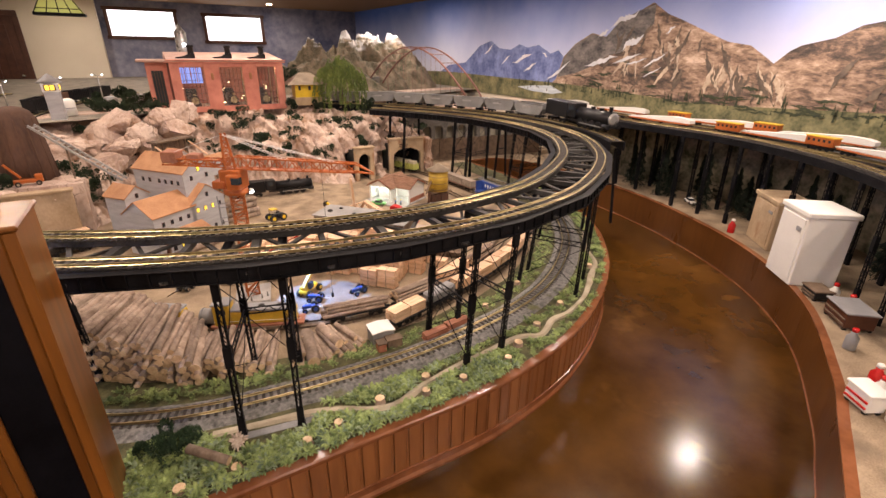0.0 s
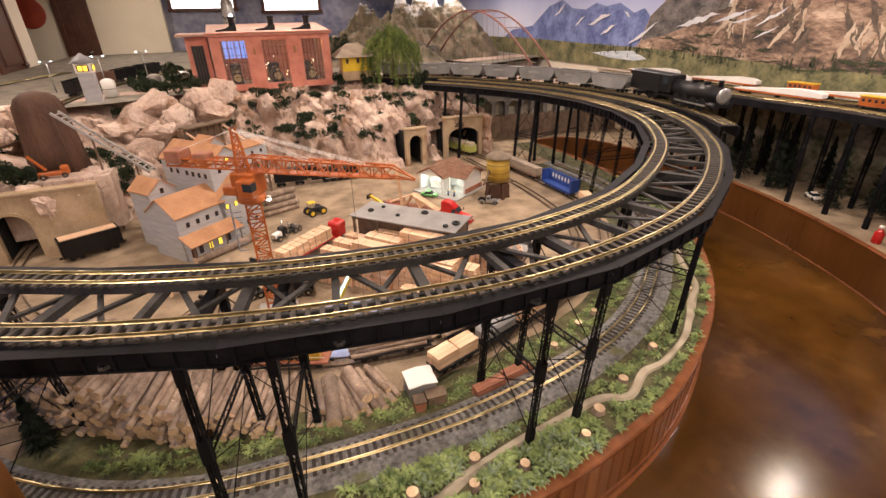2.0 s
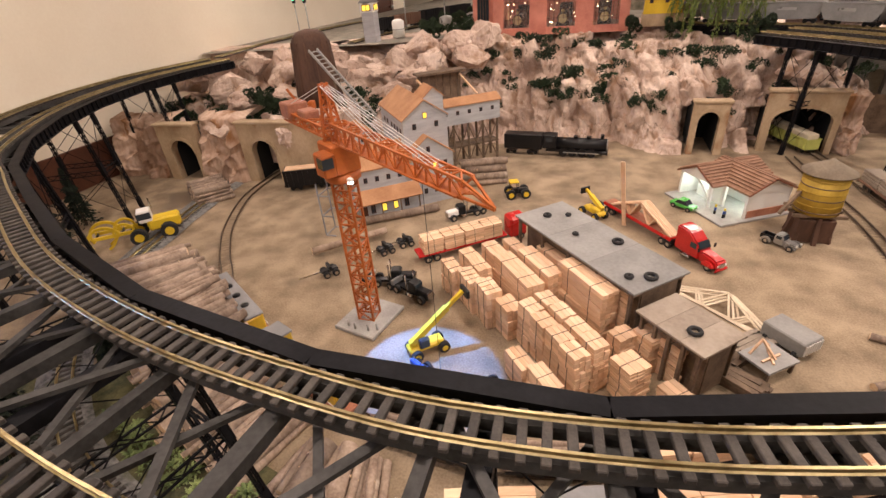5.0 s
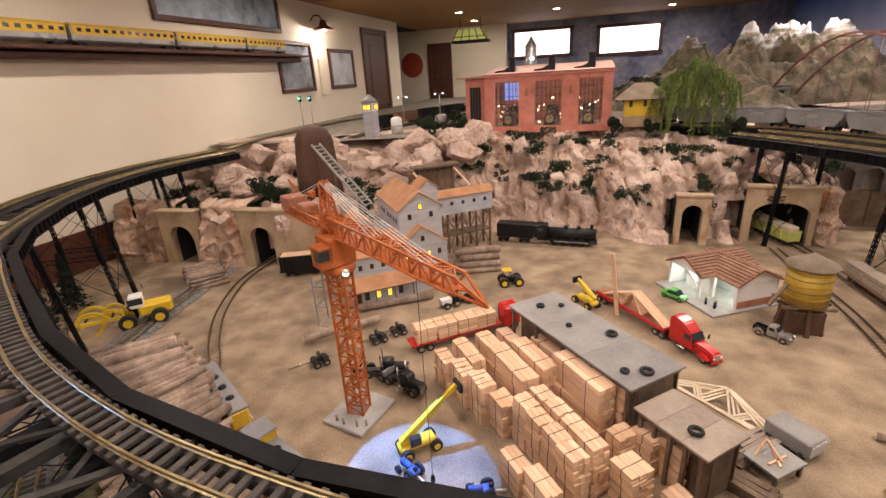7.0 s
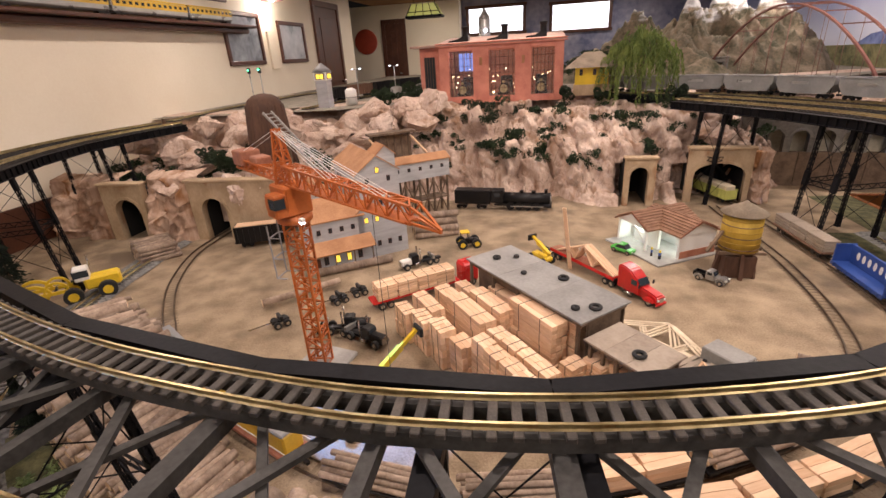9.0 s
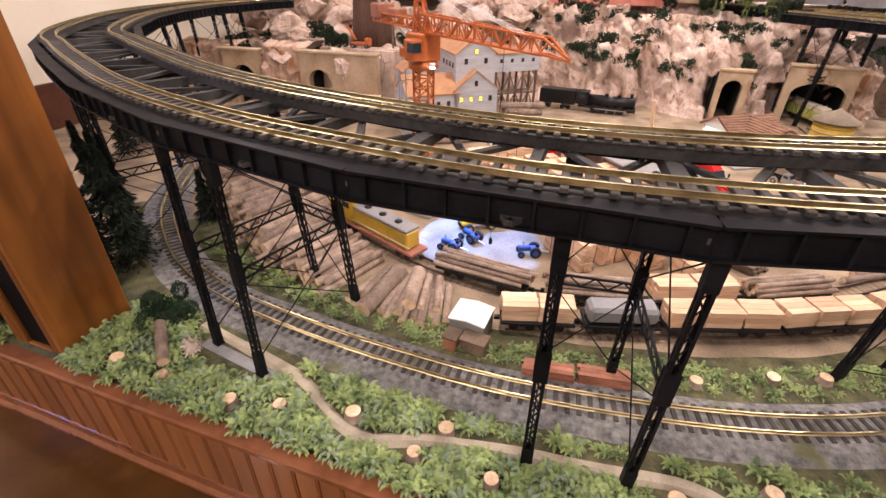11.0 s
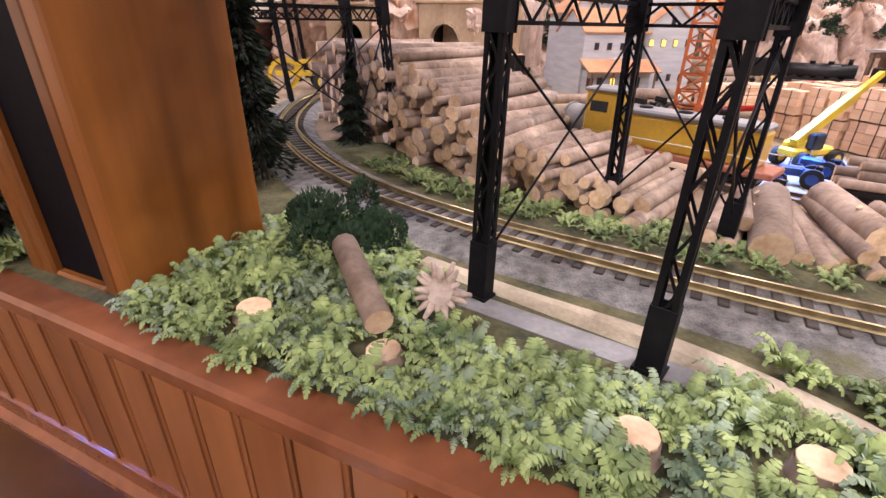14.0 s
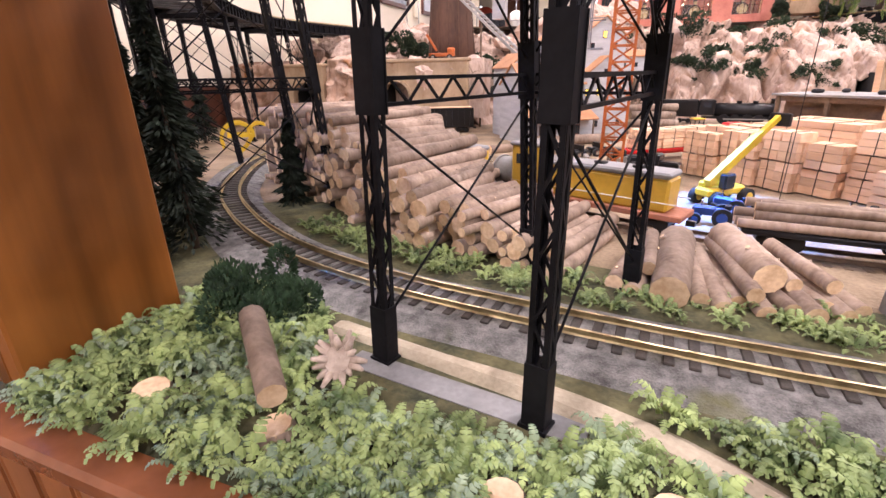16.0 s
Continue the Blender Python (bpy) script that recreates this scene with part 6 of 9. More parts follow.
def water_tower():
    ob = thing("water_tower", pose(1.47, 1.17, G), "yellow wooden water tank on a dark timber base, grey roof", "water tower")
    for i in range(8):
        a = i * 0.7854
        bm = bmesh.new()
        beam(bm, (0.085 * math.cos(a), 0.085 * math.sin(a), 0), (0.062 * math.cos(a), 0.062 * math.sin(a), 0.115), 0.016, 0.016)
        part("post", bm, M["rust"], ob)
    bm = bmesh.new()
    box(bm, (0, 0, 0.052), (0.128, 0.128, 0.104), bevel=0.004)
    part("frost_box", bm, M["rust"], ob)
    for i in range(3):
        bm = bmesh.new()
        box(bm, (0, (i - 1) * 0.055, 0.119), (0.19, 0.014, 0.012))
        part("joist", bm, M["timber"], ob)
    bm = bmesh.new()
    lathe(bm, [(0.082, 0.126), (0.078, 0.29)], 24)
    tank = part("tank", bm, M["ochre"], ob)
    for k in range(6):
        bm = bmesh.new()
        lathe(bm, [(0.0832 - 0.0006 * k, 0.137 + k * 0.026), (0.0832 - 0.0006 * k, 0.141 + k * 0.026)], 24)
        part("hoop", bm, M["ochre"] if k % 2 else M["timber"], tank)
    bm = bmesh.new()
    lathe(bm, [(0.094, 0.289), (0.094, 0.294), (0.05, 0.318), (0.012, 0.338), (0.004, 0.346)], 16)
    part("roof", bm, M["depotroof"], ob)
    bm = bmesh.new()
    beam(bm, (-0.08, -0.02, 0.21), (-0.15, -0.07, 0.13), 0.012, 0.012)
    part("spout", bm, M["timber"], ob)


water_tower()


# ---- rolling stock ----
def truck_bogie(parent, x):
    bm = bmesh.new()
    box(bm, (x, 0, 0.017), (0.07, 0.05, 0.012), bevel=0.002)
    b = part("bogie", bm, M["black"], parent)
    for dx in (-0.022, 0.022):
        for sg in (-1, 1):
            bm = bmesh.new()
            rod(bm, (x + dx, sg * 0.019, 0.013), (x + dx, sg * 0.026, 0.013), 0.013, seg=12)
            part("wheel", bm, M["black"], b)


def rail_car(line, s, length, kind, label, z, off=0.0):
    q, a = line.at(s, off)
    ob = thing(kind, pose(q.x, q.y, z, 0, 0, a), label, "rail car", "rail cars")
    for sg in (-1, 1):
        truck_bogie(ob, sg * (length / 2 - 0.06))
        bm = bmesh.new()
        box(bm, (sg * (length / 2 + 0.008), 0, 0.022), (0.016, 0.01, 0.01))
        part("coupler", bm, M["black"], ob)
    return ob


def flat_car(line, s, length, load, z, off=0.0, mat="black"):
    ob = rail_car(line, s, length, "flat_car", {"lumber": "flat car loaded with pale lumber", "logs": "flat car loaded with logs", "cover": "flat car under a grey covered load", "white": "orange flat car carrying a tapered white blade", "brown": "brown flat car stacked with weathered planks"}[load], z, off)
    bm = bmesh.new()
    box(bm, (0, 0, 0.032), (length, 0.078, 0.010), bevel=0.002)
    part("deck", bm, M[mat], ob)
    if load == "lumber":
        k = max(2, int(length / 0.085))
        for i in range(k):
            boards(ob, length / k - 0.006, 0.066, 0.05, 3, 3, pose((i + 0.5) * length / k - length / 2, 0, 0.038, 0, 0, random.uniform(-2, 2)))
    elif load == "logs":
        for k in range(3):
            for i in range(5 - k):
                log_at(ob, pose(random.uniform(-0.02, 0.02), (i - (4 - k) / 2) * 0.0155, 0.045 + k * 0.0135, 0, 0, random.uniform(-1, 1)), length * 0.96, 0.008)
    elif load == "brown":
        for i in range(3):
            for k in range(4):
                bm = bmesh.new()
                box(bm, ((i - 1) * length / 3, random.uniform(-0.002, 0.002), 0.044 + k * 0.0145), (length / 3 - 0.006, 0.068, 0.0125), bevel=0.0015)
                part("plank_layer", bm, M["roofbrown"], ob)
    elif load == "cover":
        bm = bmesh.new()
        box(bm, (0, 0, 0.063), (length * 0.92, 0.066, 0.05), bevel=0.01)
        part("cover", bm, M["grey"], ob, "grey tarpaulin")
    elif load == "white":
        bm = bmesh.new()
        e = length / 2
        extrude_y(bm, [(-e * 1.05, 0.040), (e * 1.05, 0.040), (e * 1.05, 0.045), (-e * 0.45, 0.082), (-e * 0.85, 0.079), (-e * 1.05, 0.066)], -0.034, 0.034)
        bmesh.ops.recalc_face_normals(bm, faces=bm.faces)
        part("blade_load", bm, M["white"], ob, "long tapered white blade")
    return ob


def cabin_car(line, s, z):
    """A short orange service car with a row of small dark windows."""
    ob = rail_car(line, s, 0.20, "service_car", "short orange service car with small dark windows", z)
    bm = bmesh.new()
    box(bm, (0, 0, 0.058), (0.19, 0.07, 0.056), bevel=0.004)
    body = part("body", bm, M["orange"], ob)
    for i in range(5):
        for sg in (-1, 1):
            bm = bmesh.new()
            box(bm, (-0.07 + i * 0.035, sg * 0.0353, 0.066), (0.016, 0.002, 0.016))
            part("window", bm, M["glass"], body)
    bm = bmesh.new()
    box(bm, (0, 0, 0.089), (0.2, 0.076, 0.007), bevel=0.002)
    part("roof", bm, M["upyellow"], ob)
    return ob


def gondola(line, s, length, mat, label, z, off=0.0, height=0.07):
    ob = rail_car(line, s, length, "gondola", label, z, off)
    bm = bmesh.new()
    box(bm, (0, 0, 0.032), (length, 0.08, 0.008))
    for sg in (-1, 1):
        box(bm, (0, sg * 0.039, 0.032 + height / 2), (length, 0.004, height))
        box(bm, (sg * (length / 2 - 0.002), 0, 0.032 + height / 2), (0.004, 0.08, height))
        box(bm, (0, sg * 0.041, 0.032 + height), (length, 0.008, 0.005))
    part("tub", bm, M[mat], ob)
    for sg in (-1, 1):
        for i in range(9):
            bm = bmesh.new()
            box(bm, ((i + 0.5) * length / 9 - length / 2, sg * 0.043, 0.032 + height / 2), (0.006, 0.005, height))
            part("stake", bm, M[mat], ob)
    return ob


ZT = G + 0.014


def centre_beam_car(line, s, length, label, z):
    """A flat car with end bulkheads and a long middle wall pierced by ovals."""
    ob = rail_car(line, s, length, "centre_beam_car", label, z)
    bm = bmesh.new()
    box(bm, (0, 0, 0.032), (length, 0.084, 0.010), bevel=0.002)
    part("deck", bm, M["blue"], ob)
    bm = bmesh.new()
    box(bm, (0, 0.026, 0.078), (length - 0.006, 0.010, 0.082), bevel=0.002)
    wall = part("middle_wall", bm, M["blue"], ob)
    for sg in (-1, 1):
        bm = bmesh.new()
        box(bm, (sg * (length / 2 - 0.004), 0, 0.078), (0.008, 0.082, 0.084), bevel=0.002)
        part("bulkhead", bm, M["blue"], ob)
        bm = bmesh.new()
        box(bm, (0, sg * 0.042, 0.030), (length, 0.004, 0.016))
        part("side_sill", bm, M["blue"], ob)
    for i in range(7):
        bm = bmesh.new()
        lathe(bm, [(0.0095, -0.0065), (0.0095, 0.0065)], 14)
        bmesh.ops.transform(bm, matrix=pose((i - 3) * 0.036, 0.026, 0.082, 90, 0, 0) @ Matrix.Diagonal((1, 1.9, 1, 1)), verts=bm.verts)
        part("oval", bm, M["white"], wall, "white oval")
    for i in range(10):
        bm = bmesh.new()
        box(bm, ((i - 4.5) * length / 10.5, -0.0445, 0.028), (0.004, 0.004, 0.016))
        part("stake_pocket", bm, M["blue"], ob)
    return ob


centre_beam_car(YARD_R, YARD_R.near(1.925, 1.06), 0.34, "blue flat car with bulkheads and white ovals on the siding", ZT)
flat_car(YARD_R, YARD_R.near(1.905, 1.52), 0.42, "brown", ZT, 0, "boxcar")
flat_car(YARD_R, YARD_R.near(1.88, 0.68), 0.2, "lumber", ZT)
for x, y, L, load in ((0.42, -0.35, 0.2, "lumber"), (0.63, -0.295, 0.2, "cover"), (0.88, -0.205, 0.3, "lumber"), (1.14, -0.07, 0.26, "lumber"), (1.37, 0.09, 0.24, "lumber")):
    flat_car(YARD_R, YARD_R.near(x, y), L, load, ZT)
for x, y, L, load in ((0.22, -0.2, 0.30, "logs"), (0.55, -0.185, 0.26, "logs"), (0.82, -0.09, 0.24, "lumber"), (1.08, 0.05, 0.26, "logs")):
    flat_car(YARD_L, YARD_L.near(x, y), L, load, ZT)


def diesel(line, s, length, label, z, hood=True):
    ob = rail_car(line, s, length, "diesel_engine", label, z)
    bm = bmesh.new()
    box(bm, (0, 0, 0.034), (length, 0.078, 0.012), bevel=0.002)
    part("sill", bm, M["planks"], ob, "dull red sill stripe")
    bm = bmesh.new()
    box(bm, (0.03 if hood else 0, 0, 0.072), (length - (0.12 if hood else 0.02), 0.062, 0.064), bevel=0.005)
    part("hood", bm, M["upyellow"], ob)
    bm = bmesh.new()
    box(bm, (0.03 if hood else 0, 0, 0.109), (length - (0.12 if hood else 0.02), 0.066, 0.012), bevel=0.004)
    part("roof", bm, M["grey"], ob, "grey roof")
    for i in range(3):
        bm = bmesh.new()
        lathe(bm, [(0.014, 0), (0.014, 0.005), (0.004, 0.006)], 12, (-0.06 + i * 0.08, 0, 0.114))
        part("fan", bm, M["black"], ob)
    if hood:
        bm = bmesh.new()
        box(bm, (-length / 2 + 0.055, 0, 0.09), (0.07, 0.074, 0.1), bevel=0.005)
        cab = part("cab", bm, M["upyellow"], ob)
        for sg in (-1, 1):
            bm = bmesh.new()
            box(bm, (-length / 2 + 0.055, sg * 0.0372, 0.11), (0.04, 0.002, 0.022))
            part("cab_window", bm, M["glass"], cab)
        bm = bmesh.new()
        box(bm, (-length / 2 + 0.055, 0, 0.143), (0.08, 0.08, 0.008), bevel=0.003)
        part("cab_roof", bm, M["grey"], cab)
    for sg in (-1, 1):
        bm = bmesh.new()
        rod(bm, (-length / 2 + 0.02, sg * 0.036, 0.06), (length / 2 - 0.01, sg * 0.036, 0.06), 0.0012, seg=5)
        part("handrail", bm, M["white"], ob)
    return ob


diesel(YARD_L, YARD_L.near(-0.185, -0.09), 0.40, "yellow diesel switcher with a grey roof and red sill", ZT)
diesel(YARD_L, YARD_L.near(-0.62, 0.165), 0.38, "yellow and grey diesel engine seen from above", ZT, False)


def drum_car():
    q, a = YARD_L.at(YARD_L.near(-0.372, 0.01))
    ob = thing("drum_wagon", pose(q.x, q.y, ZT, 0, 0, a), "short grey drum wagon behind the diesel switcher", "rail car", "rail cars")
    bm = bmesh.new()
    rod(bm, (-0.033, 0, 0.066), (0.033, 0, 0.066), 0.036, seg=20)
    drum = part("drum", bm, M["hopper"], ob)
    for x in (-0.031, 0.031):
        bm = bmesh.new()
        rod(bm, (x - 0.003, 0, 0.066), (x + 0.003, 0, 0.066), 0.0385, seg=20)
        part("hoop", bm, M["grey"], drum)
    bm = bmesh.new()
    box(bm, (0, 0, 0.028), (0.075, 0.05, 0.01), bevel=0.002)
    part("frame", bm, M["black"], ob)
    for dx in (-0.022, 0.022):
        for sg in (-1, 1):
            bm = bmesh.new()
            rod(bm, (dx, sg * 0.019, 0.013), (dx, sg * 0.026, 0.013), 0.013, seg=12)
            part("wheel", bm, M["black"], ob)


drum_car()


def steam_engine(m, label="black steam locomotive with tender below the cliff"):
    ob = thing("steam_engine", m, label, "locomotive", "steam engines")
    bm = bmesh.new()
    rod(bm, (0.02, 0, 0.075), (0.33, 0, 0.075), 0.039, seg=18)
    part("boiler", bm, M["black"], ob)
    for x, r, h in ((0.30, 0.011, 0.035), (0.22, 0.014, 0.022), (0.14, 0.014, 0.022)):
        bm = bmesh.new()
        lathe(bm, [(r, 0), (r * 0.95, h * 0.8), (r * 1.1, h)], 14, (x, 0, 0.104))
        part("dome", bm, M["black"], ob)
    bm = bmesh.new()
    box(bm, (-0.02, 0, 0.09), (0.085, 0.084, 0.085), bevel=0.004)
    cab = part("cab", bm, M["black"], ob)
    for sg in (-1, 1):
        bm = bmesh.new()
        box(bm, (-0.02, sg * 0.0425, 0.105), (0.04, 0.002, 0.026))
        part("cab_window", bm, M["glass"], cab)
    bm = bmesh.new()
    box(bm, (0.15, 0, 0.035), (0.38, 0.07, 0.012))
    part("frame", bm, M["black"], ob)
    for i in range(4):
        for sg in (-1, 1):
            bm = bmesh.new()
            rod(bm, (0.07 + i * 0.058, sg * 0.03, 0.028), (0.07 + i * 0.058, sg * 0.037, 0.028), 0.027, seg=18)
            part("driving_wheel", bm, M["black"], ob)
    for sg in (-1, 1):
        bm = bmesh.new()
        beam(bm, (0.07, sg * 0.04, 0.028), (0.30, sg * 0.04, 0.028), 0.004, 0.006)
        part("side_rod", bm, M["silver"], ob)
        bm = bmesh.new()
        rod(bm, (0.29, sg * 0.036, 0.035), (0.34, sg * 0.036, 0.035), 0.014, seg=12)
        part("cylinder", bm, M["black"], ob)
    bm = bmesh.new()
    lathe(bm, [(0.036, 0), (0.036, 0.004), (0.02, 0.008)], 18)
    bmesh.ops.transform(bm, matrix=pose(0.33, 0, 0.075, 0, 90, 0), verts=bm.verts)
    part("smokebox_door", bm, M["silver"], ob)
    bm = bmesh.new()
    box(bm, (-0.19, 0, 0.085), (0.25, 0.084, 0.095), bevel=0.004)
    part("tender", bm, M["black"], ob)
    truck_bogie(ob, -0.27)
    truck_bogie(ob, -0.13)
    return ob


steam_engine(pose(0.33, 2.08, G + 0.006, 0, 0, -4))
CAR = gondola(Line([(-1.30, 1.255), (-1.05, 1.36), (-0.80, 1.465)]), 0.275, 0.29, "black", "black open gondola car with sawn lumber beside the portal", G + 0.004, 0, 0.095)
for i in range(4):
    bm = bmesh.new()
    box(bm, (0, -0.027 + 0.018 * i, 0.128), (0.27, 0.015, 0.012), bevel=0.001)
    part("lumber_load", bm, M["lumber"], CAR, "pale sawn lumber")

# the coal train on the outer bridge track
OUTER = Line([tuple(RING.at(v, 0.43)[0]) for v in np.linspace(6.08, RING.length - 0.02, 14)] + [(1.30, 3.1), (1.0, 3.5)])
bridge2 = thing("outer_track_deck", Matrix(), "black trestle deck carrying the coal train", "bridge")
track(OUTER, RAIL, 0, OUTER.length, "", "", parent=bridge2)
for o in (-0.05, 0.05):
    bm = bmesh.new()
    sweep(bm, OUTER, rect(o - 0.005, o + 0.005, RAIL - 0.075, RAIL - 0.018), 0, OUTER.length, 0.08)
    part("girder", bm, M["steel"], bridge2)


def hopper(s):
    ob = rail_car(OUTER, s, 0.34, "hopper_car", "weathered grey ore hopper car", RAIL)
    bm = bmesh.new()
    extrude_y(bm, [(-0.170, 0.120), (0.170, 0.120), (0.169, 0.078), (0.138, 0.030), (0.03, 0.024), (-0.03, 0.024), (-0.138, 0.030), (-0.169, 0.078)], -0.043, 0.043)
    bmesh.ops.recalc_face_normals(bm, faces=bm.faces)
    part("body", bm, M["hopper"], ob)
    for sg in (-1, 1):
        bm = bmesh.new()
        box(bm, (0, sg * 0.044, 0.119), (0.342, 0.006, 0.007), bevel=0.001)
        part("top_sill", bm, M["hopper"], ob)
        for x in (-0.162, 0.162):
            bm = bmesh.new()
            beam(bm, (x, sg * 0.040, 0.10), (x * 0.98, sg * 0.040, 0.032), 0.004, 0.004)
            part("end_post", bm, M["black"], ob)
        bm = bmesh.new()
        box(bm, (0.02, sg * 0.0435, 0.085), (0.10, 0.001, 0.016))
        part("lettering_bar", bm, M["silver"], ob, "faded pale lettering bar")
    bm = bmesh.new()
    box(bm, (0, 0, 0.117), (0.30, 0.07, 0.006))
    part("load", bm, M["grey"], ob)


q, a = OUTER.at(0.67)
steam_engine(pose(q.x, q.y, RAIL, 0, 0, a + 180) @ Matrix.Scale(1.3, 4), "black steam locomotive hauling hopper cars on the bridge")
for i in range(8):
    if 1.27 + i * 0.365 < OUTER.length - 0.15:
        hopper(1.27 + i * 0.365)
for v in (0.12, 0.80, 1.6):
    q, a = OUTER.at(v)
    ob = thing("trestle_bent", pose(q.x, q.y, G, 0, 0, a), "black steel bent under the outer track", "trestle tower", "bents of the outer track")
    for sg in (-1, 1):
        bm = bmesh.new()
        beam(bm, (0, sg * 0.09, 0), (0, sg * 0.04, RAIL - 0.08 - G), 0.016, 0.016)
        part("leg", bm, M["steel"], ob)
    bm = bmesh.new()
    beam(bm, (0, -0.06, 0.3), (0, 0.06, 0.3), 0.008, 0.008)
    part("strut", bm, M["steel"], ob)


# ---- tunnel portals ----
def arch_wall(m, x0, x1, h, thick, holes, label, stone="portal", lining="tunnel_gloom", deep=0.30):
    """A stone wall with arched openings: (middle, half width, springing height, rise)."""
    ob = structure(new("portal"), label, "portal")
    ob.matrix_world = m
    bm = bmesh.new()
    cuts = [x0]
    for c, w, sp, r in holes:
        cuts += [c - w, c + w]
    cuts.append(x1)
    for a, b in zip(cuts[::2], cuts[1::2]):
        box(bm, ((a + b) / 2, 0, h / 2), (b - a, thick, h))
    for c, w, sp, r in holes:
        k = 14
        pts = [(c - w * math.cos(math.pi * i / k), sp + r * math.sin(math.pi * i / k)) for i in range(k + 1)]
        for (xa, za), (xb, zb) in zip(pts, pts[1:]):
            extrude_y(bm, [(xa, za), (xb, zb), (xb, h), (xa, h)], -thick / 2, thick / 2)
    bmesh.ops.recalc_face_normals(bm, faces=bm.faces)
    part("wall", bm, M[stone], ob)
    bm = bmesh.new()
    box(bm, ((x0 + x1) / 2, 0, h + 0.008), (x1 - x0 + 0.02, thick + 0.02, 0.016), bevel=0.003)
    part("coping", bm, M[stone], ob)
    for c, w, sp, r in holes:
        bm = bmesh.new()
        k = 14
        for i in range(k):
            a0, a1 = math.pi * i / k, math.pi * (i + 0.9) / k
            ring = lambda a, e: (c - (w + e) * math.cos(a), sp + (r + e) * math.sin(a))
            extrude_y(bm, [ring(a0, 0), ring(a1, 0), ring(a1, 0.018), ring(a0, 0.018)], -thick / 2 - 0.006, -thick / 2 + 0.004)
        bmesh.ops.recalc_face_normals(bm, faces=bm.faces)
        part("arch_ring", bm, M[stone], ob)
        # added box behind each opening; its default near-black paints in the tunnel's shade
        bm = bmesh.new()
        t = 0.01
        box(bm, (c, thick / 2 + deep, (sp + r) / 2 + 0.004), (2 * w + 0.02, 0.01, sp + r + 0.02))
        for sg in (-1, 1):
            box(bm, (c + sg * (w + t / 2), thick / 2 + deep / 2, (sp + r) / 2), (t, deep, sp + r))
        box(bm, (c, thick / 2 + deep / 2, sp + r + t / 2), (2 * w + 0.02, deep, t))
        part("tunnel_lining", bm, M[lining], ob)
    return ob


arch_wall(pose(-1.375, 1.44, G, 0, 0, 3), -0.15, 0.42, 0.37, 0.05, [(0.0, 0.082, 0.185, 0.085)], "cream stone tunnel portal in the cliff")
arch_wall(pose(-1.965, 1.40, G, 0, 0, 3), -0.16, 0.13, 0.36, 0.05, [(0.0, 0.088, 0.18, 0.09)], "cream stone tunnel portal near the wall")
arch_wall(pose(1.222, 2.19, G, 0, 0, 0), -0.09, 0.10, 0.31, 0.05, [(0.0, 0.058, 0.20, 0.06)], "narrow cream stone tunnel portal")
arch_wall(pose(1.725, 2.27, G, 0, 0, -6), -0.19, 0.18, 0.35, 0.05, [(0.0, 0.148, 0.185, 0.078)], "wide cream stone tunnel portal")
CAR = gondola(Line([(1.672, 2.53), (1.735, 2.34), (1.80, 2.15)]), 0.205, 0.33, "lime", "yellow-green open car with cream crates leaving the tunnel", G + 0.014, 0, 0.055)
for i in range(4):
    bm = bmesh.new()
    box(bm, (-0.117 + 0.078 * i, 0, 0.076), (0.072, 0.066, 0.074), bevel=0.004)
    part("crate", bm, M["crate"], CAR, "cream crate")
VIA = [(-0.80 + 0.145 * i, 0.050, 0.10, 0.05) for i in range(12)]
arch_wall(pose(2.85, 2.62, G + 0.24, 0, 0, -8), -0.88, 0.88, 0.24, 0.06, VIA, "grey stone arcade behind the trestle", "viaduct", "niche", 0.02)
arcade_base = new("panel_wall")
arcade_base.matrix_world = pose(2.85, 2.615, G, 0, 0, -8)
for i in range(9):
    bm = bmesh.new()
    box(bm, (-0.80 + 0.198 * i, 0, 0.12), (0.195, 0.05, 0.24), bevel=0.002)
    part("panel", bm, M["timber"], arcade_base)
structure(arcade_base, "brown wooden panels below the stone arcade", "wall")


def crag(x0, x1, y, z0, z1, seed, lean=0.05):
    """A broken rock face between two stone portals."""
    nu, nv = 60, 70
    verts, faces = [], []
    for i in range(nu):
        for j in range(nv):
            u, v = i / (nu - 1), j / (nv - 1)
            p = Vector((x0 + (x1 - x0) * u, y, z0 + (z1 - z0) * v))
            e = p * 9 + Vector((seed, 0, 0))
            near, at = noise.voronoi(Vector((e.x * 1.2, 0, e.z * 0.75)))
            bulk = 0.05 * noise.noise(e * 0.7) + 0.030 * (noise.cell(at[0] * 31.7) - 0.5) + 0.014 * noise.fractal(e * 2.2, 0.8, 2.1, 4) - 0.02 * max(0, 1 - (near[1] - near[0]) * 6)
            edge = min(1.0, u * 6, (1 - u) * 6)
            p.y += lean * v + 0.05 * (1 - edge) - 0.03 * edge + bulk * (0.4 + 0.6 * edge)
            if v > 0.94:
                p.y += 0.12 * (v - 0.94) / 0.06
            verts.append(tuple(p))
    for i in range(nu - 1):
        for j in range(nv - 1):
            a = i * nv + j
            faces.append((a, a + nv, a + nv + 1, a + 1))
    ob = raw("crag", verts, faces, M["rustrock"], None, "", True)
    return structure(ob, "rusty pink plaster rock face between the tunnel portals", "cliff")


M["rustrock"] = surface("rusty_rock", (0.30, 0.17, 0.105), (0.62, 0.46, 0.36), 7, 0.9, 0, 0.8, 50, 0, (1, 1, 0.35), ((0.27, 0.125, 0.05), 10.0, 0.54))
crag(-1.87, -1.50, 1.41, G - 0.01, G + 0.42, 3.0)
crag(-2.62, -2.10, 1.42, G - 0.01, G + 0.40, 9.0)
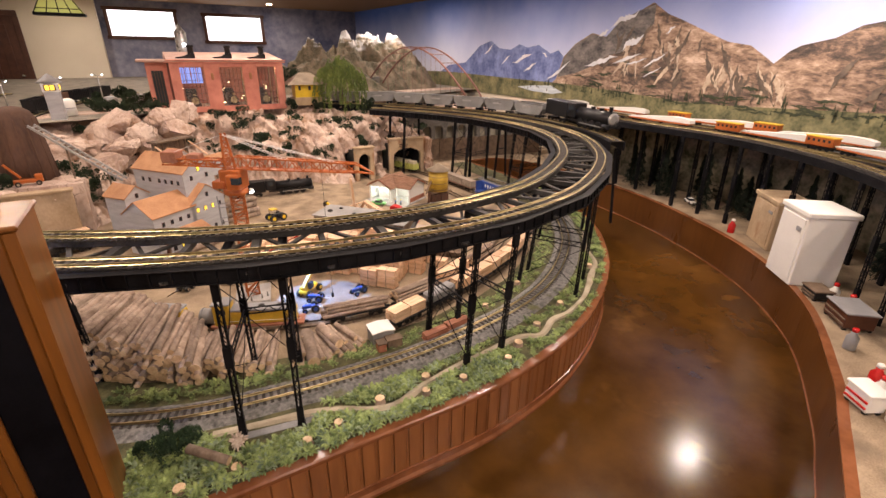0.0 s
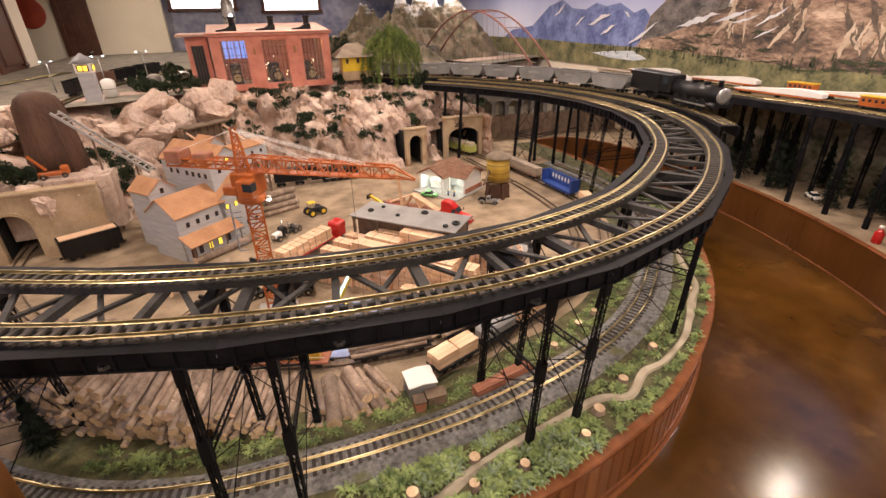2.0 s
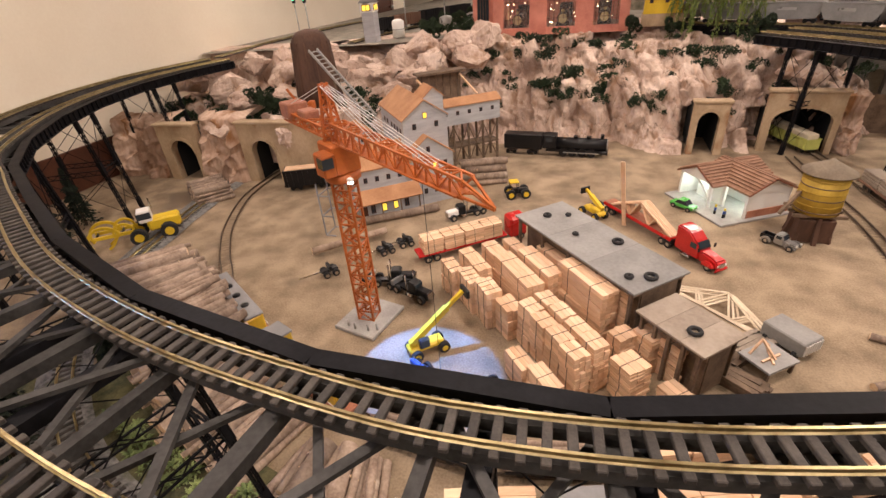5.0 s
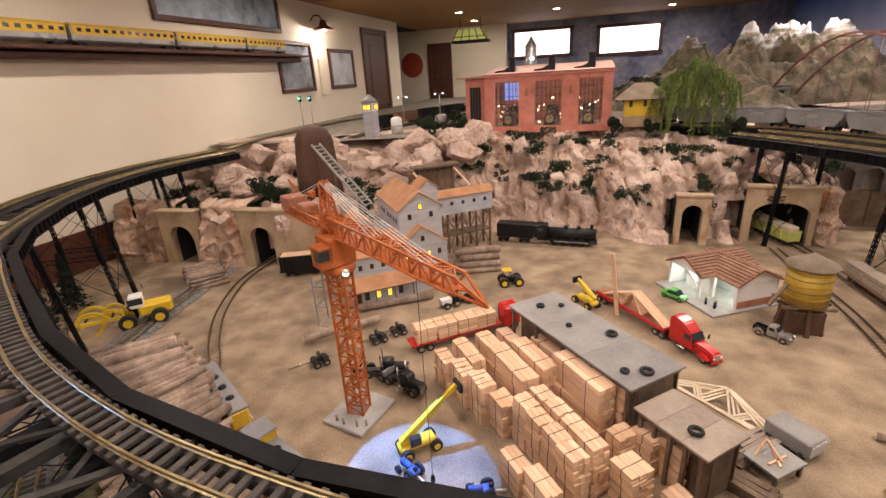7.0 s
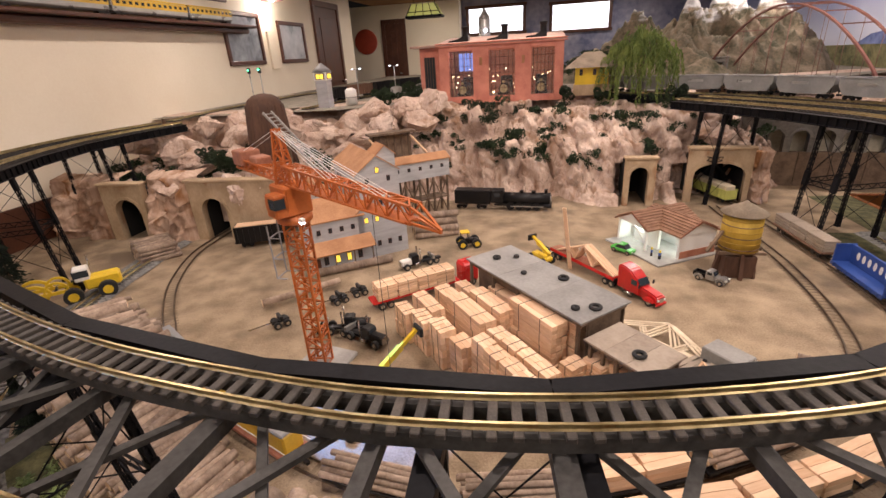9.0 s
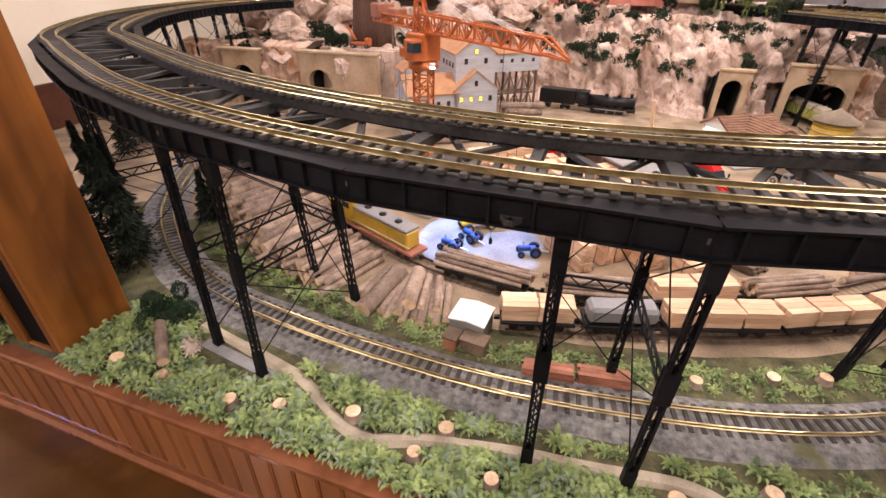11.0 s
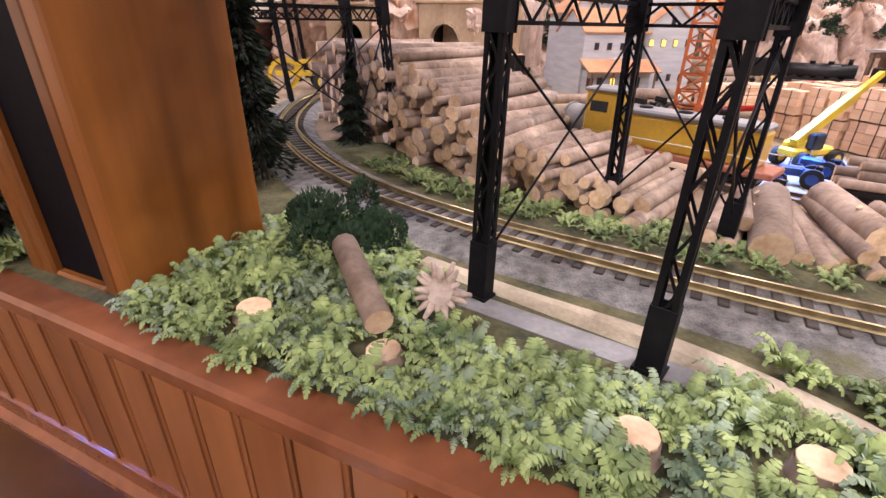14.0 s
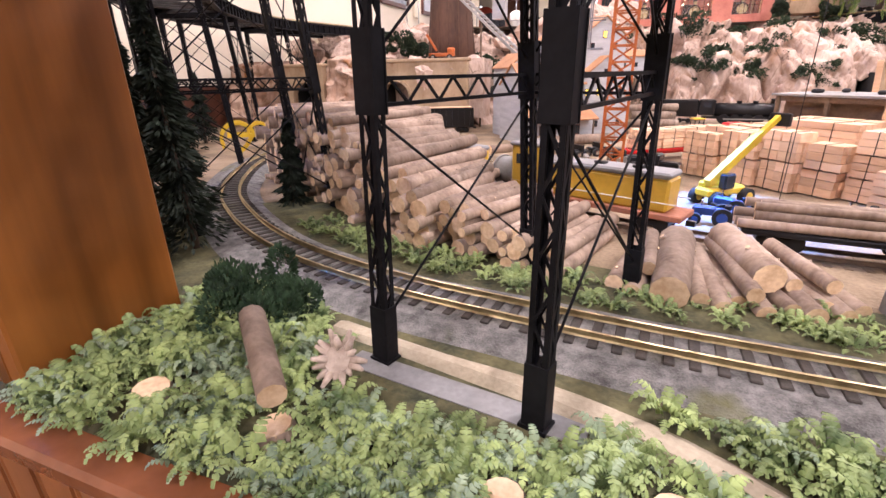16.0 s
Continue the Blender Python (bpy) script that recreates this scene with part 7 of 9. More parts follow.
crag(1.905, 2.06, 2.30, G - 0.01, G + 0.34, 14.0)


# ---- roundhouse and the buildings on the plateau ----
def roundhouse():
    ob = thing("roundhouse", pose(0.25, 3.06, 0.875), "pink brick engine house with three tall glazed bays", "building")
    w, h = 1.0, 0.445
    wins = [(-0.42, -0.22), (-0.09, 0.12), (0.25, 0.43)]
    edges = [-w / 2] + [e for p in wins for e in p] + [w / 2]
    for a, b in zip(edges[::2], edges[1::2]):
        bm = bmesh.new()
        box(bm, ((a + b) / 2, 0.015, h / 2), (b - a, 0.03, h), bevel=0.002)
        part("pier", bm, M["pink"], ob)
    for a, b in wins:
        for z0, z1 in ((0.0, 0.05), (h - 0.04, h)):
            bm = bmesh.new()
            box(bm, ((a + b) / 2, 0.015, (z0 + z1) / 2), (b - a, 0.03, z1 - z0))
            part("lintel" if z0 else "plinth", bm, M["pink"], ob)
        bm = bmesh.new()
        box(bm, ((a + b) / 2, 0.02, h / 2), (b - a, 0.002, h - 0.09))
        win = part("window", bm, PANE, ob)
        win.visible_shadow = False
        for i in range(6):
            bm = bmesh.new()
            box(bm, (a + (i + 0.5) * (b - a) / 6, 0.016, h / 2), (0.0035, 0.005, h - 0.09))
            part("mullion", bm, M["rust"], win)
        for i in range(1, 6):
            bm = bmesh.new()
            box(bm, ((a + b) / 2, 0.017, 0.05 + i * (h - 0.09) / 6), (b - a, 0.004, 0.003))
            part("mullion", bm, M["rust"], win)
    for x in (-0.155, 0.185):
        bm = bmesh.new()
        box(bm, (x, -0.004, 0.32), (0.022, 0.012, 0.06), bevel=0.003)
        part("wall_lamp", bm, M["millroof"], ob)
    for sg in (-1, 1):
        bm = bmesh.new()
        box(bm, (sg * (w / 2 - 0.015), 0.36, h / 2), (0.03, 0.66, h))
        part("side_wall", bm, M["pink"], ob)
    bm = bmesh.new()
    box(bm, (0, 0.69, h / 2), (w, 0.03, h))
    part("back_wall", bm, M["pink"], ob)
    bm = bmesh.new()
    box(bm, (0, 0.35, 0.004), (w - 0.06, 0.62, 0.006))
    part("floor_plate", bm, M["concrete"], ob)
    bm = bmesh.new()
    extrude_y(bm, [(-w / 2 - 0.02, h), (w / 2 + 0.02, h), (w / 2 + 0.01, h + 0.02), (-w / 2 - 0.01, h + 0.02)], -0.02, 0.7)
    bmesh.ops.recalc_face_normals(bm, faces=bm.faces)
    for v in bm.verts:
        if v.co.y > 0.5 and v.co.z > h + 0.01:
            v.co.z += 0.06
    part("roof", bm, M["palepink"], ob)
    for x in (-0.30, 0.02, 0.33):
        bm = bmesh.new()
        extrude_y(bm, [(x - 0.13, h + 0.028), (x + 0.035, h + 0.028), (x + 0.035, h + 0.075), (x - 0.02, h + 0.07), (x - 0.055, h + 0.05), (x - 0.13, h + 0.04)], 0.10, 0.20)
        bmesh.ops.recalc_face_normals(bm, faces=bm.faces)
        hood = part("smoke_hood", bm, M["black"], ob, "black flared smoke hood")
        bm = bmesh.new()
        lathe(bm, [(0.030, 0.055), (0.026, 0.085), (0.026, 0.125), (0.033, 0.13), (0.033, 0.142), (0.015, 0.145)], 16, (x + 0.008, 0.15, h))
        part("stack", bm, M["black"], hood)
    for z_, y0 in ((0.030, -0.026), (0.012, -0.022)):
        bm = bmesh.new()
        box(bm, (0, y0 + 0.004, h + z_ - 0.012), (w + 0.05, 0.012, 0.010), bevel=0.002)
        part("cornice", bm, M["pink"], ob)
    bm = bmesh.new()
    box(bm, (-0.60, 0.30, 0.22), (0.17, 0.4, 0.44))
    wing = part("wing", bm, M["pink"], ob)
    bm = bmesh.new()
    box(bm, (-0.60, 0.097, 0.22), (0.09, 0.006, 0.30))
    pane = part("wing_window", bm, M["glass"], wing, "tall dark glazed window")
    for i in range(5):
        bm = bmesh.new()
        box(bm, (-0.645 + i * 0.0225, 0.092, 0.22), (0.004, 0.006, 0.30))
        part("mullion", bm, M["rust"], pane)
    bm = bmesh.new()
    box(bm, (-0.62, 0.27, 0.452), (0.26, 0.48, 0.02), bevel=0.004)
    part("wing_roof", bm, M["palepink"], wing)
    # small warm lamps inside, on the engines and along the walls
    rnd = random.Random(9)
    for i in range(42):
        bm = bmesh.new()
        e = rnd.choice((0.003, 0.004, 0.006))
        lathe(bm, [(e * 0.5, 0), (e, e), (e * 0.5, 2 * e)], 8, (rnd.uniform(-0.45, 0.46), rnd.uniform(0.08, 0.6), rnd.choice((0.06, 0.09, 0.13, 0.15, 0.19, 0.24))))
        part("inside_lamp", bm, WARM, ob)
    # added glowing panels that imitate blue daylight reflected in the first bay's glass
    for i in range(4):
        bm = bmesh.new()
        box(bm, (-0.385 + 0.052 * i, 0.45, 0.31), (0.044, 0.012, 0.15), bevel=0.003)
        part("blue_gleam", bm, BLUE_GLEAM, ob, "glowing blue panel standing in for daylight in the glass")
    for x in (-0.33, 0.02, 0.33):
        bm = bmesh.new()
        rod(bm, (x, 0.12, 0.095), (x, 0.55, 0.095), 0.042, seg=14)
        box(bm, (x, 0.36, 0.05), (0.10, 0.44, 0.04), bevel=0.006)
        box(bm, (x, 0.52, 0.13), (0.10, 0.10, 0.10), bevel=0.006)
        rod(bm, (x, 0.15, 0.13), (x, 0.15, 0.175), 0.012, 0.016, seg=10)
        rod(bm, (x, 0.30, 0.13), (x, 0.30, 0.155), 0.016, 0.012, seg=10)
        eng = part("stabled_engine", bm, M["black"], ob, "small black engine stabled inside")
        for z_, r_ in ((0.095, 0.034), (0.15, 0.012)):
            bm = bmesh.new()
            rod(bm, (x, 0.112, z_), (x, 0.12, z_), r_, seg=14)
            part("front_plate", bm, M["brass"], eng)
    for x in (-0.47, -0.16, 0.18, 0.46):
        for y in (0.2, 0.5):
            bm = bmesh.new()
            box(bm, (x, y, h / 2), (0.012, 0.012, h))
            part("column", bm, M["cut"], ob)
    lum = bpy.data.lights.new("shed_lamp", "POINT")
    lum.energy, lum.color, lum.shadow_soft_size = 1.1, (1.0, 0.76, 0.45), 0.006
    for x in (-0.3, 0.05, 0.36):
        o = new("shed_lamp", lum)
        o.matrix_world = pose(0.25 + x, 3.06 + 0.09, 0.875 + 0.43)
    return ob


def pane_material():
    m, t, b = principled("window_pane", (0.82, 0.80, 0.78), 0.03)
    b.inputs["Transmission Weight"].default_value = 0.95
    b.inputs["IOR"].default_value = 1.2
    return m


PANE = pane_material()
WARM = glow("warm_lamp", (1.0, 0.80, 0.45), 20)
# no lamp: the glass's blue daylight gleam, put in as emission
BLUE_GLEAM = glow("blue_gleam", (0.20, 0.36, 1.0), 1.1)
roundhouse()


def yellow_house():
    ob = thing("yellow_house", pose(0.97, 3.1, 0.985, 0, 0, -4), "small yellow depot with a brown hipped roof", "building")
    bm = bmesh.new()
    box(bm, (0, 0, -0.04), (0.27, 0.22, 0.08), bevel=0.003)
    part("foundation", bm, M["portal"], ob)
    bm = bmesh.new()
    box(bm, (0, 0, 0.08), (0.25, 0.2, 0.16))
    wall = part("wall", bm, M["yellow"], ob)
    for x in (-0.08, 0.02):
        window(wall, pose(x, -0.1015, 0.09), 0.024, 0.045)
    bm = bmesh.new()
    for z, w, d in ((0.125, 0.40, 0.34),):
        lo = [bm.verts.new((sx * w / 2, sy * d / 2, z)) for sx, sy in ((-1, -1), (1, -1), (1, 1), (-1, 1))]
        hi = [bm.verts.new((sx * 0.06, 0, z + 0.11)) for sx in (-1, 1)]
        bm.faces.new(lo[::-1])
        for f in ((lo[0], lo[1], hi[1], hi[0]), (lo[1], lo[2], hi[1]), (lo[2], lo[3], hi[0], hi[1]), (lo[3], lo[0], hi[0])):
            bm.faces.new(f)
    part("roof", bm, M["depotroof"], ob)


yellow_house()


def leaf_cloud(n, place, size, seed):
    """n small leaf blades; place(i) gives a point and a droop."""
    rnd = random.Random(seed)
    verts, faces = [], []
    for i in range(n):
        p, d, w = place(rnd)
        u = Vector((rnd.uniform(-1, 1), rnd.uniform(-1, 1), rnd.uniform(-1, 1))).normalized()
        k = d.cross(u).normalized() * (w * size)
        e = d.normalized() * size * rnd.uniform(0.7, 1.3)
        b = len(verts)
        verts += [tuple(p - e * 0.5), tuple(p + k * 0.5), tuple(p + e * 0.5), tuple(p - k * 0.5)]
        faces.append((b, b + 1, b + 2, b + 3))
    return verts, faces


def willow(x, y, z):
    ob = thing("willow_tree", pose(x, y, z), "drooping green willow tree on the cliff edge", "tree")
    bm = bmesh.new()
    rod(bm, (0, 0, -0.05), (0.01, 0, 0.20), 0.02, 0.014, 9)
    for a in range(7):
        c, s_ = math.cos(a * 0.9), math.sin(a * 0.9)
        rod(bm, (0.01, 0, 0.18), (0.12 * c, 0.09 * s_, 0.33), 0.009, 0.004, 6)
    part("trunk", bm, M["trunk"], ob)

    rs = random.Random(11)
    strands = []
    for _ in range(210):
        a, q = rs.uniform(0, 6.28), math.sqrt(rs.random())
        strands.append((a, 0.27 * q, 0.40 - 0.5 * 0.27 * q * q + rs.uniform(-0.05, 0.04), rs.uniform(0.16, 0.46) * (0.5 + 0.5 * q), rs.uniform(0.0, 0.07)))

    def place(r):
        a, rad, top, hang, out = strands[r.randrange(210)]
        f = r.random()
        rr = rad * (0.5 + 0.5 * min(1.0, f * 4)) + out * f
        return Vector((rr * math.cos(a) + r.uniform(-0.008, 0.008), rr * 0.8 * math.sin(a) + r.uniform(-0.008, 0.008), top - hang * f)), Vector((r.uniform(-0.2, 0.2), r.uniform(-0.2, 0.2), -1)), 0.34

    v, f = leaf_cloud(17000, place, 0.020, 3)
    raw("crown", v, f, M["willow"], ob)


willow(1.31, 2.98, 0.955)


def conifer(x, y, z, h, r, label="dark green model fir tree", seed=0):
    ob = thing("fir_tree", pose(x, y, z, random.uniform(-2, 2), random.uniform(-2, 2), random.uniform(0, 360)), label, "tree", "fir trees")
    bm = bmesh.new()
    rod(bm, (0, 0, 0), (0, 0, h * 0.95), r * 0.09, r * 0.015, 8)
    part("trunk", bm, M["trunk"], ob)

    def place(rr):
        v = rr.random() ** 0.8
        tier = 1 - 0.25 * ((v * 11) % 1.0)
        rad = r * (1 - v) ** 0.85 * tier * math.sqrt(rr.uniform(0.05, 1)) * (0.8 + 0.3 * math.sin(v * 40 + rr.random()))
        a = rr.uniform(0, 6.28)
        return Vector((rad * math.cos(a), rad * math.sin(a), h * (0.06 + 0.94 * v) - rad * 0.25)), Vector((math.cos(a), math.sin(a), -0.45)), 0.3

    v, f = leaf_cloud(4200, place, 0.019, seed)
    raw("crown", v, f, M["needle"], ob)
    return ob


for i, (x, y, h, r) in enumerate(((-0.985, -0.865, 0.36, 0.085), (-0.87, -0.50, 0.46, 0.075), (-0.94, -0.44, 0.42, 0.08), (-1.0, -0.54, 0.40, 0.085), (-0.90, -0.165, 0.21, 0.05), (-1.08, -0.40, 0.44, 0.09), (-1.16, -0.52, 0.42, 0.09), (-0.93, -0.60, 0.54, 0.09), (-1.06, -0.62, 0.50, 0.09), (-1.95, 0.45, 0.36, 0.09), (-2.1, 0.7, 0.33, 0.09), (-1.85, 0.28, 0.30, 0.08))):
    conifer(x, y, G, h, r, seed=i)


def bush_mesh(seed, r, n=500, mat="bush", leaf=0.22):
    rnd = random.Random(seed)
    blobs = [(Vector((rnd.uniform(-1, 1), rnd.uniform(-1, 1), rnd.uniform(0, 0.9))) * r * 0.7, rnd.uniform(0.25, 0.5) * r) for _ in range(7)]

    def place(rr):
        c, q = rr.choice(blobs)
        u = Vector((rr.gauss(0, 1), rr.gauss(0, 1), rr.gauss(0, 1))).normalized()
        return c + u * q * rr.uniform(0.7, 1.0), u + Vector((0, 0, 0.4)), 0.7

    v, f = leaf_cloud(n, place, r * leaf, seed)
    me = bpy.data.meshes.new("bush")
    me.from_pydata(v, [], f)
    me.materials.append(M[mat])
    return me


BUSHES = [bush_mesh(i, 0.034, 300) for i in range(6)]
for p in CLIFF_SPOTS:
    if p[2] < 0.40 or p[1] > 3.0 or p[0] > 2.1:
        continue
    for k in range(random.choice((1, 1, 2, 3, 4))):
        o = new("bush", random.choice(BUSHES))
        sc = random.uniform(0.9, 2.1)
        o.matrix_world = Matrix.LocRotScale((p[0] + random.uniform(-0.09, 0.09) * min(k, 1), p[1] - 0.012 + random.uniform(-0.02, 0.02), p[2] + random.uniform(-0.03, 0.03) * min(k, 1)), Euler((0, 0, random.uniform(0, 6))), (sc, sc, sc))
        tagged(o, "small dark green bush clinging to the cliff", "bush", "bushes on the cliff")
for i, (x, y, z, r) in enumerate(((-1.40, 1.58, 0.70, 0.105), (-1.30, 1.60, 0.67, 0.08), (-1.47, 1.60, 0.76, 0.06), (-1.52, 1.66, 0.70, 0.05), (0.80, 2.95, 0.90, 0.09), (1.05, 2.9, 0.9, 0.09), (1.55, 2.85, 0.9, 0.08), (-0.42, 2.95, 0.93, 0.10), (-0.62, 2.9, 0.93, 0.09), (-0.75, 3.0, 0.95, 0.08), (-0.9, 3.3, 0.93, 0.10), (-0.6, 3.4, 0.93, 0.12), (-0.95, 3.9, 0.93, 0.10), (-0.5, 3.8, 0.93, 0.11), (-0.7, 4.4, 0.93, 0.12), (-0.3, 4.6, 0.93, 0.12), (-0.565, -0.69, G, 0.062), (-0.53, -0.655, G, 0.05), (-0.61, -0.655, G + 0.01, 0.065))):
    o = new("shrub", bush_mesh(40 + i, r, 3600, "cedar" if y < 0 else "bush", 0.10))
    o.matrix_world = pose(x, y, z) @ Matrix.Diagonal((1, 1, 1.35 if y < 0 else 1, 1))
    tagged(o, "dense dark green model shrub", "bush", "larger shrubs")


# ---- tied-arch bridge, snowy hills ----
def arch_bridge():
    ob = thing("arch_bridge", pose(2.634, 3.72, 0.90, 0, 0, -74.7), "rust-red twin-rib arch bridge", "bridge")
    k = 22
    rib = lambda i: (-1.0 + 2.0 * i / k, 0.585 * math.sin(math.pi * i / k) ** 0.85)
    for y in (-0.14, 0.14):
        bm = bmesh.new()
        for i in range(k):
            a, b = rib(i), rib(i + 1)
            beam(bm, (a[0], y, a[1]), (b[0], y, b[1]), 0.013, 0.018, (0, 1, 0))
        part("rib", bm, M["rust_red"], ob)
        for i in range(2, k - 1, 2):
            a = rib(i)
            bm = bmesh.new()
            rod(bm, (a[0], y, a[1]), (a[0], y, 0.0), 0.002, seg=5)
            part("hanger", bm, M["rust_red"], ob)
    for i in range(5, k - 4, 2):
        a = rib(i)
        bm = bmesh.new()
        beam(bm, (a[0], -0.14, a[1]), (a[0], 0.14, a[1]), 0.008, 0.008)
        part("cross_strut", bm, M["rust_red"], ob)
    bm = bmesh.new()
    box(bm, (0, 0, -0.02), (2.6, 0.30, 0.04))
    part("deck", bm, M["steel"], ob)
    return ob


M["rust_red"] = paint("bridge_red", (0.20, 0.085, 0.07), 0.5)
arch_bridge()


HILL_SPOTS = []


def hill(name, x0, x1, y0, y1, base, peaks, mat, label, nx=220, ny=150, seed=0.0):
    verts, faces = [], []
    for i in range(nx):
        for j in range(ny):
            x, y = x0 + (x1 - x0) * i / (nx - 1), y0 + (y1 - y0) * j / (ny - 1)
            z = 0.0
            for px, py, ph, pr in peaks:
                d = math.hypot((x - px), (y - py) * 0.8) / pr
                z = max(z, ph * max(0, 1 - d) ** 0.85)
            p = Vector((x * 3, y * 3, seed))
            z += z * 0.40 * noise.ridged_multi_fractal(p * 1.1, 0.9, 2.2, 6, 0.9, 2.0) - z * 0.34 + 0.03 * noise.noise(p * 2)
            verts.append((x, y, base + z))
    for i in range(nx - 1):
        for j in range(ny - 1):
            a = i * ny + j
            faces.append((a, a + ny, a + ny + 1, a + 1))
    HILL_SPOTS.extend(v for v in verts if 0.97 < v[2] < 1.42 and v[1] < 5.0 and random.random() < 0.05)
    return structure(raw(name, verts, faces, mat, None, "", True), label, "hill")


def snow_rock():
    m = surface("snowy_rock", (0.035, 0.040, 0.018), (0.25, 0.195, 0.14), 7, 0.9, 0, 0.9, 44)
    t = m.node_tree
    n, l = t.nodes, t.links
    b = n["Principled BSDF"]
    old = b.inputs["Base Color"].links[0].from_socket
    geo, sep = n.new("ShaderNodeNewGeometry"), n.new("ShaderNodeSeparateXYZ")
    l.new(geo.outputs["Position"], sep.inputs[0])
    nz = n.new("ShaderNodeTexNoise")
    nz.inputs["Scale"].default_value, nz.inputs["Detail"].default_value = 11, 7
    add = n.new("ShaderNodeMath")
    add.operation = "MULTIPLY_ADD"
    add.inputs[1].default_value = 0.8
    l.new(nz.outputs["Fac"], add.inputs[0])
    l.new(sep.outputs["Z"], add.inputs[2])
    r = n.new("ShaderNodeMapRange")
    r.inputs["From Min"].default_value, r.inputs["From Max"].default_value = 1.90, 2.02
    l.new(add.outputs[0], r.inputs["Value"])
    mix = n.new("ShaderNodeMix")
    mix.data_type = "RGBA"
    mix.inputs["B"].default_value = (0.52, 0.52, 0.53, 1)
    l.new(old, mix.inputs["A"])
    l.new(r.outputs[0], mix.inputs["Factor"])
    l.new(mix.outputs["Result"], b.inputs["Base Color"])
    return m


hill("snowy_hills", 0.7, 3.6, 3.9, 6.6, PLATEAU - 0.03, [(1.60, 4.9, 0.66, 0.62), (2.22, 5.25, 0.74, 0.62), (2.62, 5.35, 0.80, 0.66), (2.0, 4.75, 0.42, 0.55), (2.1, 4.35, 0.22, 0.4), (3.1, 5.5, 0.74, 0.7), (1.15, 5.0, 0.36, 0.5), (1.5, 4.4, 0.26, 0.4)], snow_rock(), "rocky model mountains with snow on their tops")

for p in HILL_SPOTS[:45]:
    o = new("bush", random.choice(BUSHES))
    sc = random.uniform(0.9, 2.2)
    o.matrix_world = Matrix.LocRotScale(p, Euler((0, 0, random.uniform(0, 6))), (sc, sc, sc * 0.8))
    tagged(o, "small dark green bush on the model mountain", "bush", "bushes on the mountain")

arch_wall(pose(2.29, 4.62, PLATEAU, 0, 0, -8), -0.16, 0.16, 0.17, 0.05, [(0.0, 0.115, 0.125, 0.012)], "grey rock tunnel mouth in the model mountains", "viaduct")


def boulder(x, y, z, r, seed, tall=0.75):
    """A faceted plaster boulder, wider than high."""
    rnd = random.Random(seed)
    bm = bmesh.new()
    for _ in range(16):
        u = Vector((rnd.gauss(0, 1), rnd.gauss(0, 1), rnd.gauss(0, 1))).normalized() * r
        bm.verts.new((u.x * 1.15, u.y, u.z * tall))
    hull = bmesh.ops.convex_hull(bm, input=bm.verts)
    bmesh.ops.delete(bm, geom=[g for g in hull["geom_interior"] if isinstance(g, bmesh.types.BMVert)], context="VERTS")
    bmesh.ops.subdivide_edges(bm, edges=bm.edges, cuts=7, use_grid_fill=True)
    for v in bm.verts:
        q = v.co / r * 1.6 + Vector((seed * 5, 0, 0))
        v.co *= 1.0 + 0.13 * noise.fractal(q * 1.4, 0.8, 2.2, 5) + 0.12 * noise.noise(q * 0.7) - 0.10 * max(0.0, 0.22 - abs(noise.noise(q * 1.3 + Vector((4, 2, 9))))) * 4
    o = part("boulder", bm, M["rock"], None, "angular pinkish plaster crag beside the engine house", False)
    o.matrix_world = pose(x, y, z, random.uniform(-14, 14), random.uniform(-14, 14), random.uniform(0, 360))
    tagged(o, category="rock", group="boulders on the cliff")


for i, (x, y, z, r) in enumerate(((-0.70, 2.58, 0.87, 0.17), (-0.42, 2.60, 0.91, 0.17), (-0.25, 2.66, 0.93, 0.15), (-0.55, 2.45, 0.78, 0.16), (-0.84, 2.50, 0.80, 0.15), (-0.33, 2.48, 0.80, 0.15),
                                  (-0.95, 2.42, 0.76, 0.13), (-0.68, 2.36, 0.70, 0.14), (-0.80, 2.25, 0.62, 0.13), (-1.02, 1.74, 0.58, 0.13), (-1.45, 1.95, 0.66, 0.15), (-1.78, 1.92, 0.66, 0.16), (-1.62, 2.2, 0.78, 0.14), (-2.05, 2.05, 0.70, 0.16), (-1.50, 2.55, 0.86, 0.13), (-2.30, 2.28, 0.78, 0.15), (-2.02, 2.38, 0.83, 0.13), (-1.78, 2.42, 0.84, 0.13), (-1.33, 2.42, 0.84, 0.12), (-1.22, 2.22, 0.78, 0.11), (-2.46, 2.12, 0.74, 0.14), (-1.62, 2.38, 0.85, 0.10))):
    boulder(x, y, z, r, i + 1)
for i, (x, y, z, r, t_) in enumerate(((1.72, 2.47, 0.66, 0.15, 0.7),
                                      (-1.64, 1.47, 0.60, 0.11, 0.8), (-1.20, 1.48, 0.55, 0.09, 0.9), (-1.04, 1.52, 0.57, 0.09, 0.8), (-1.30, 1.50, 0.62, 0.08, 0.6))):
    boulder(x, y, z, r, 40 + i, t_)


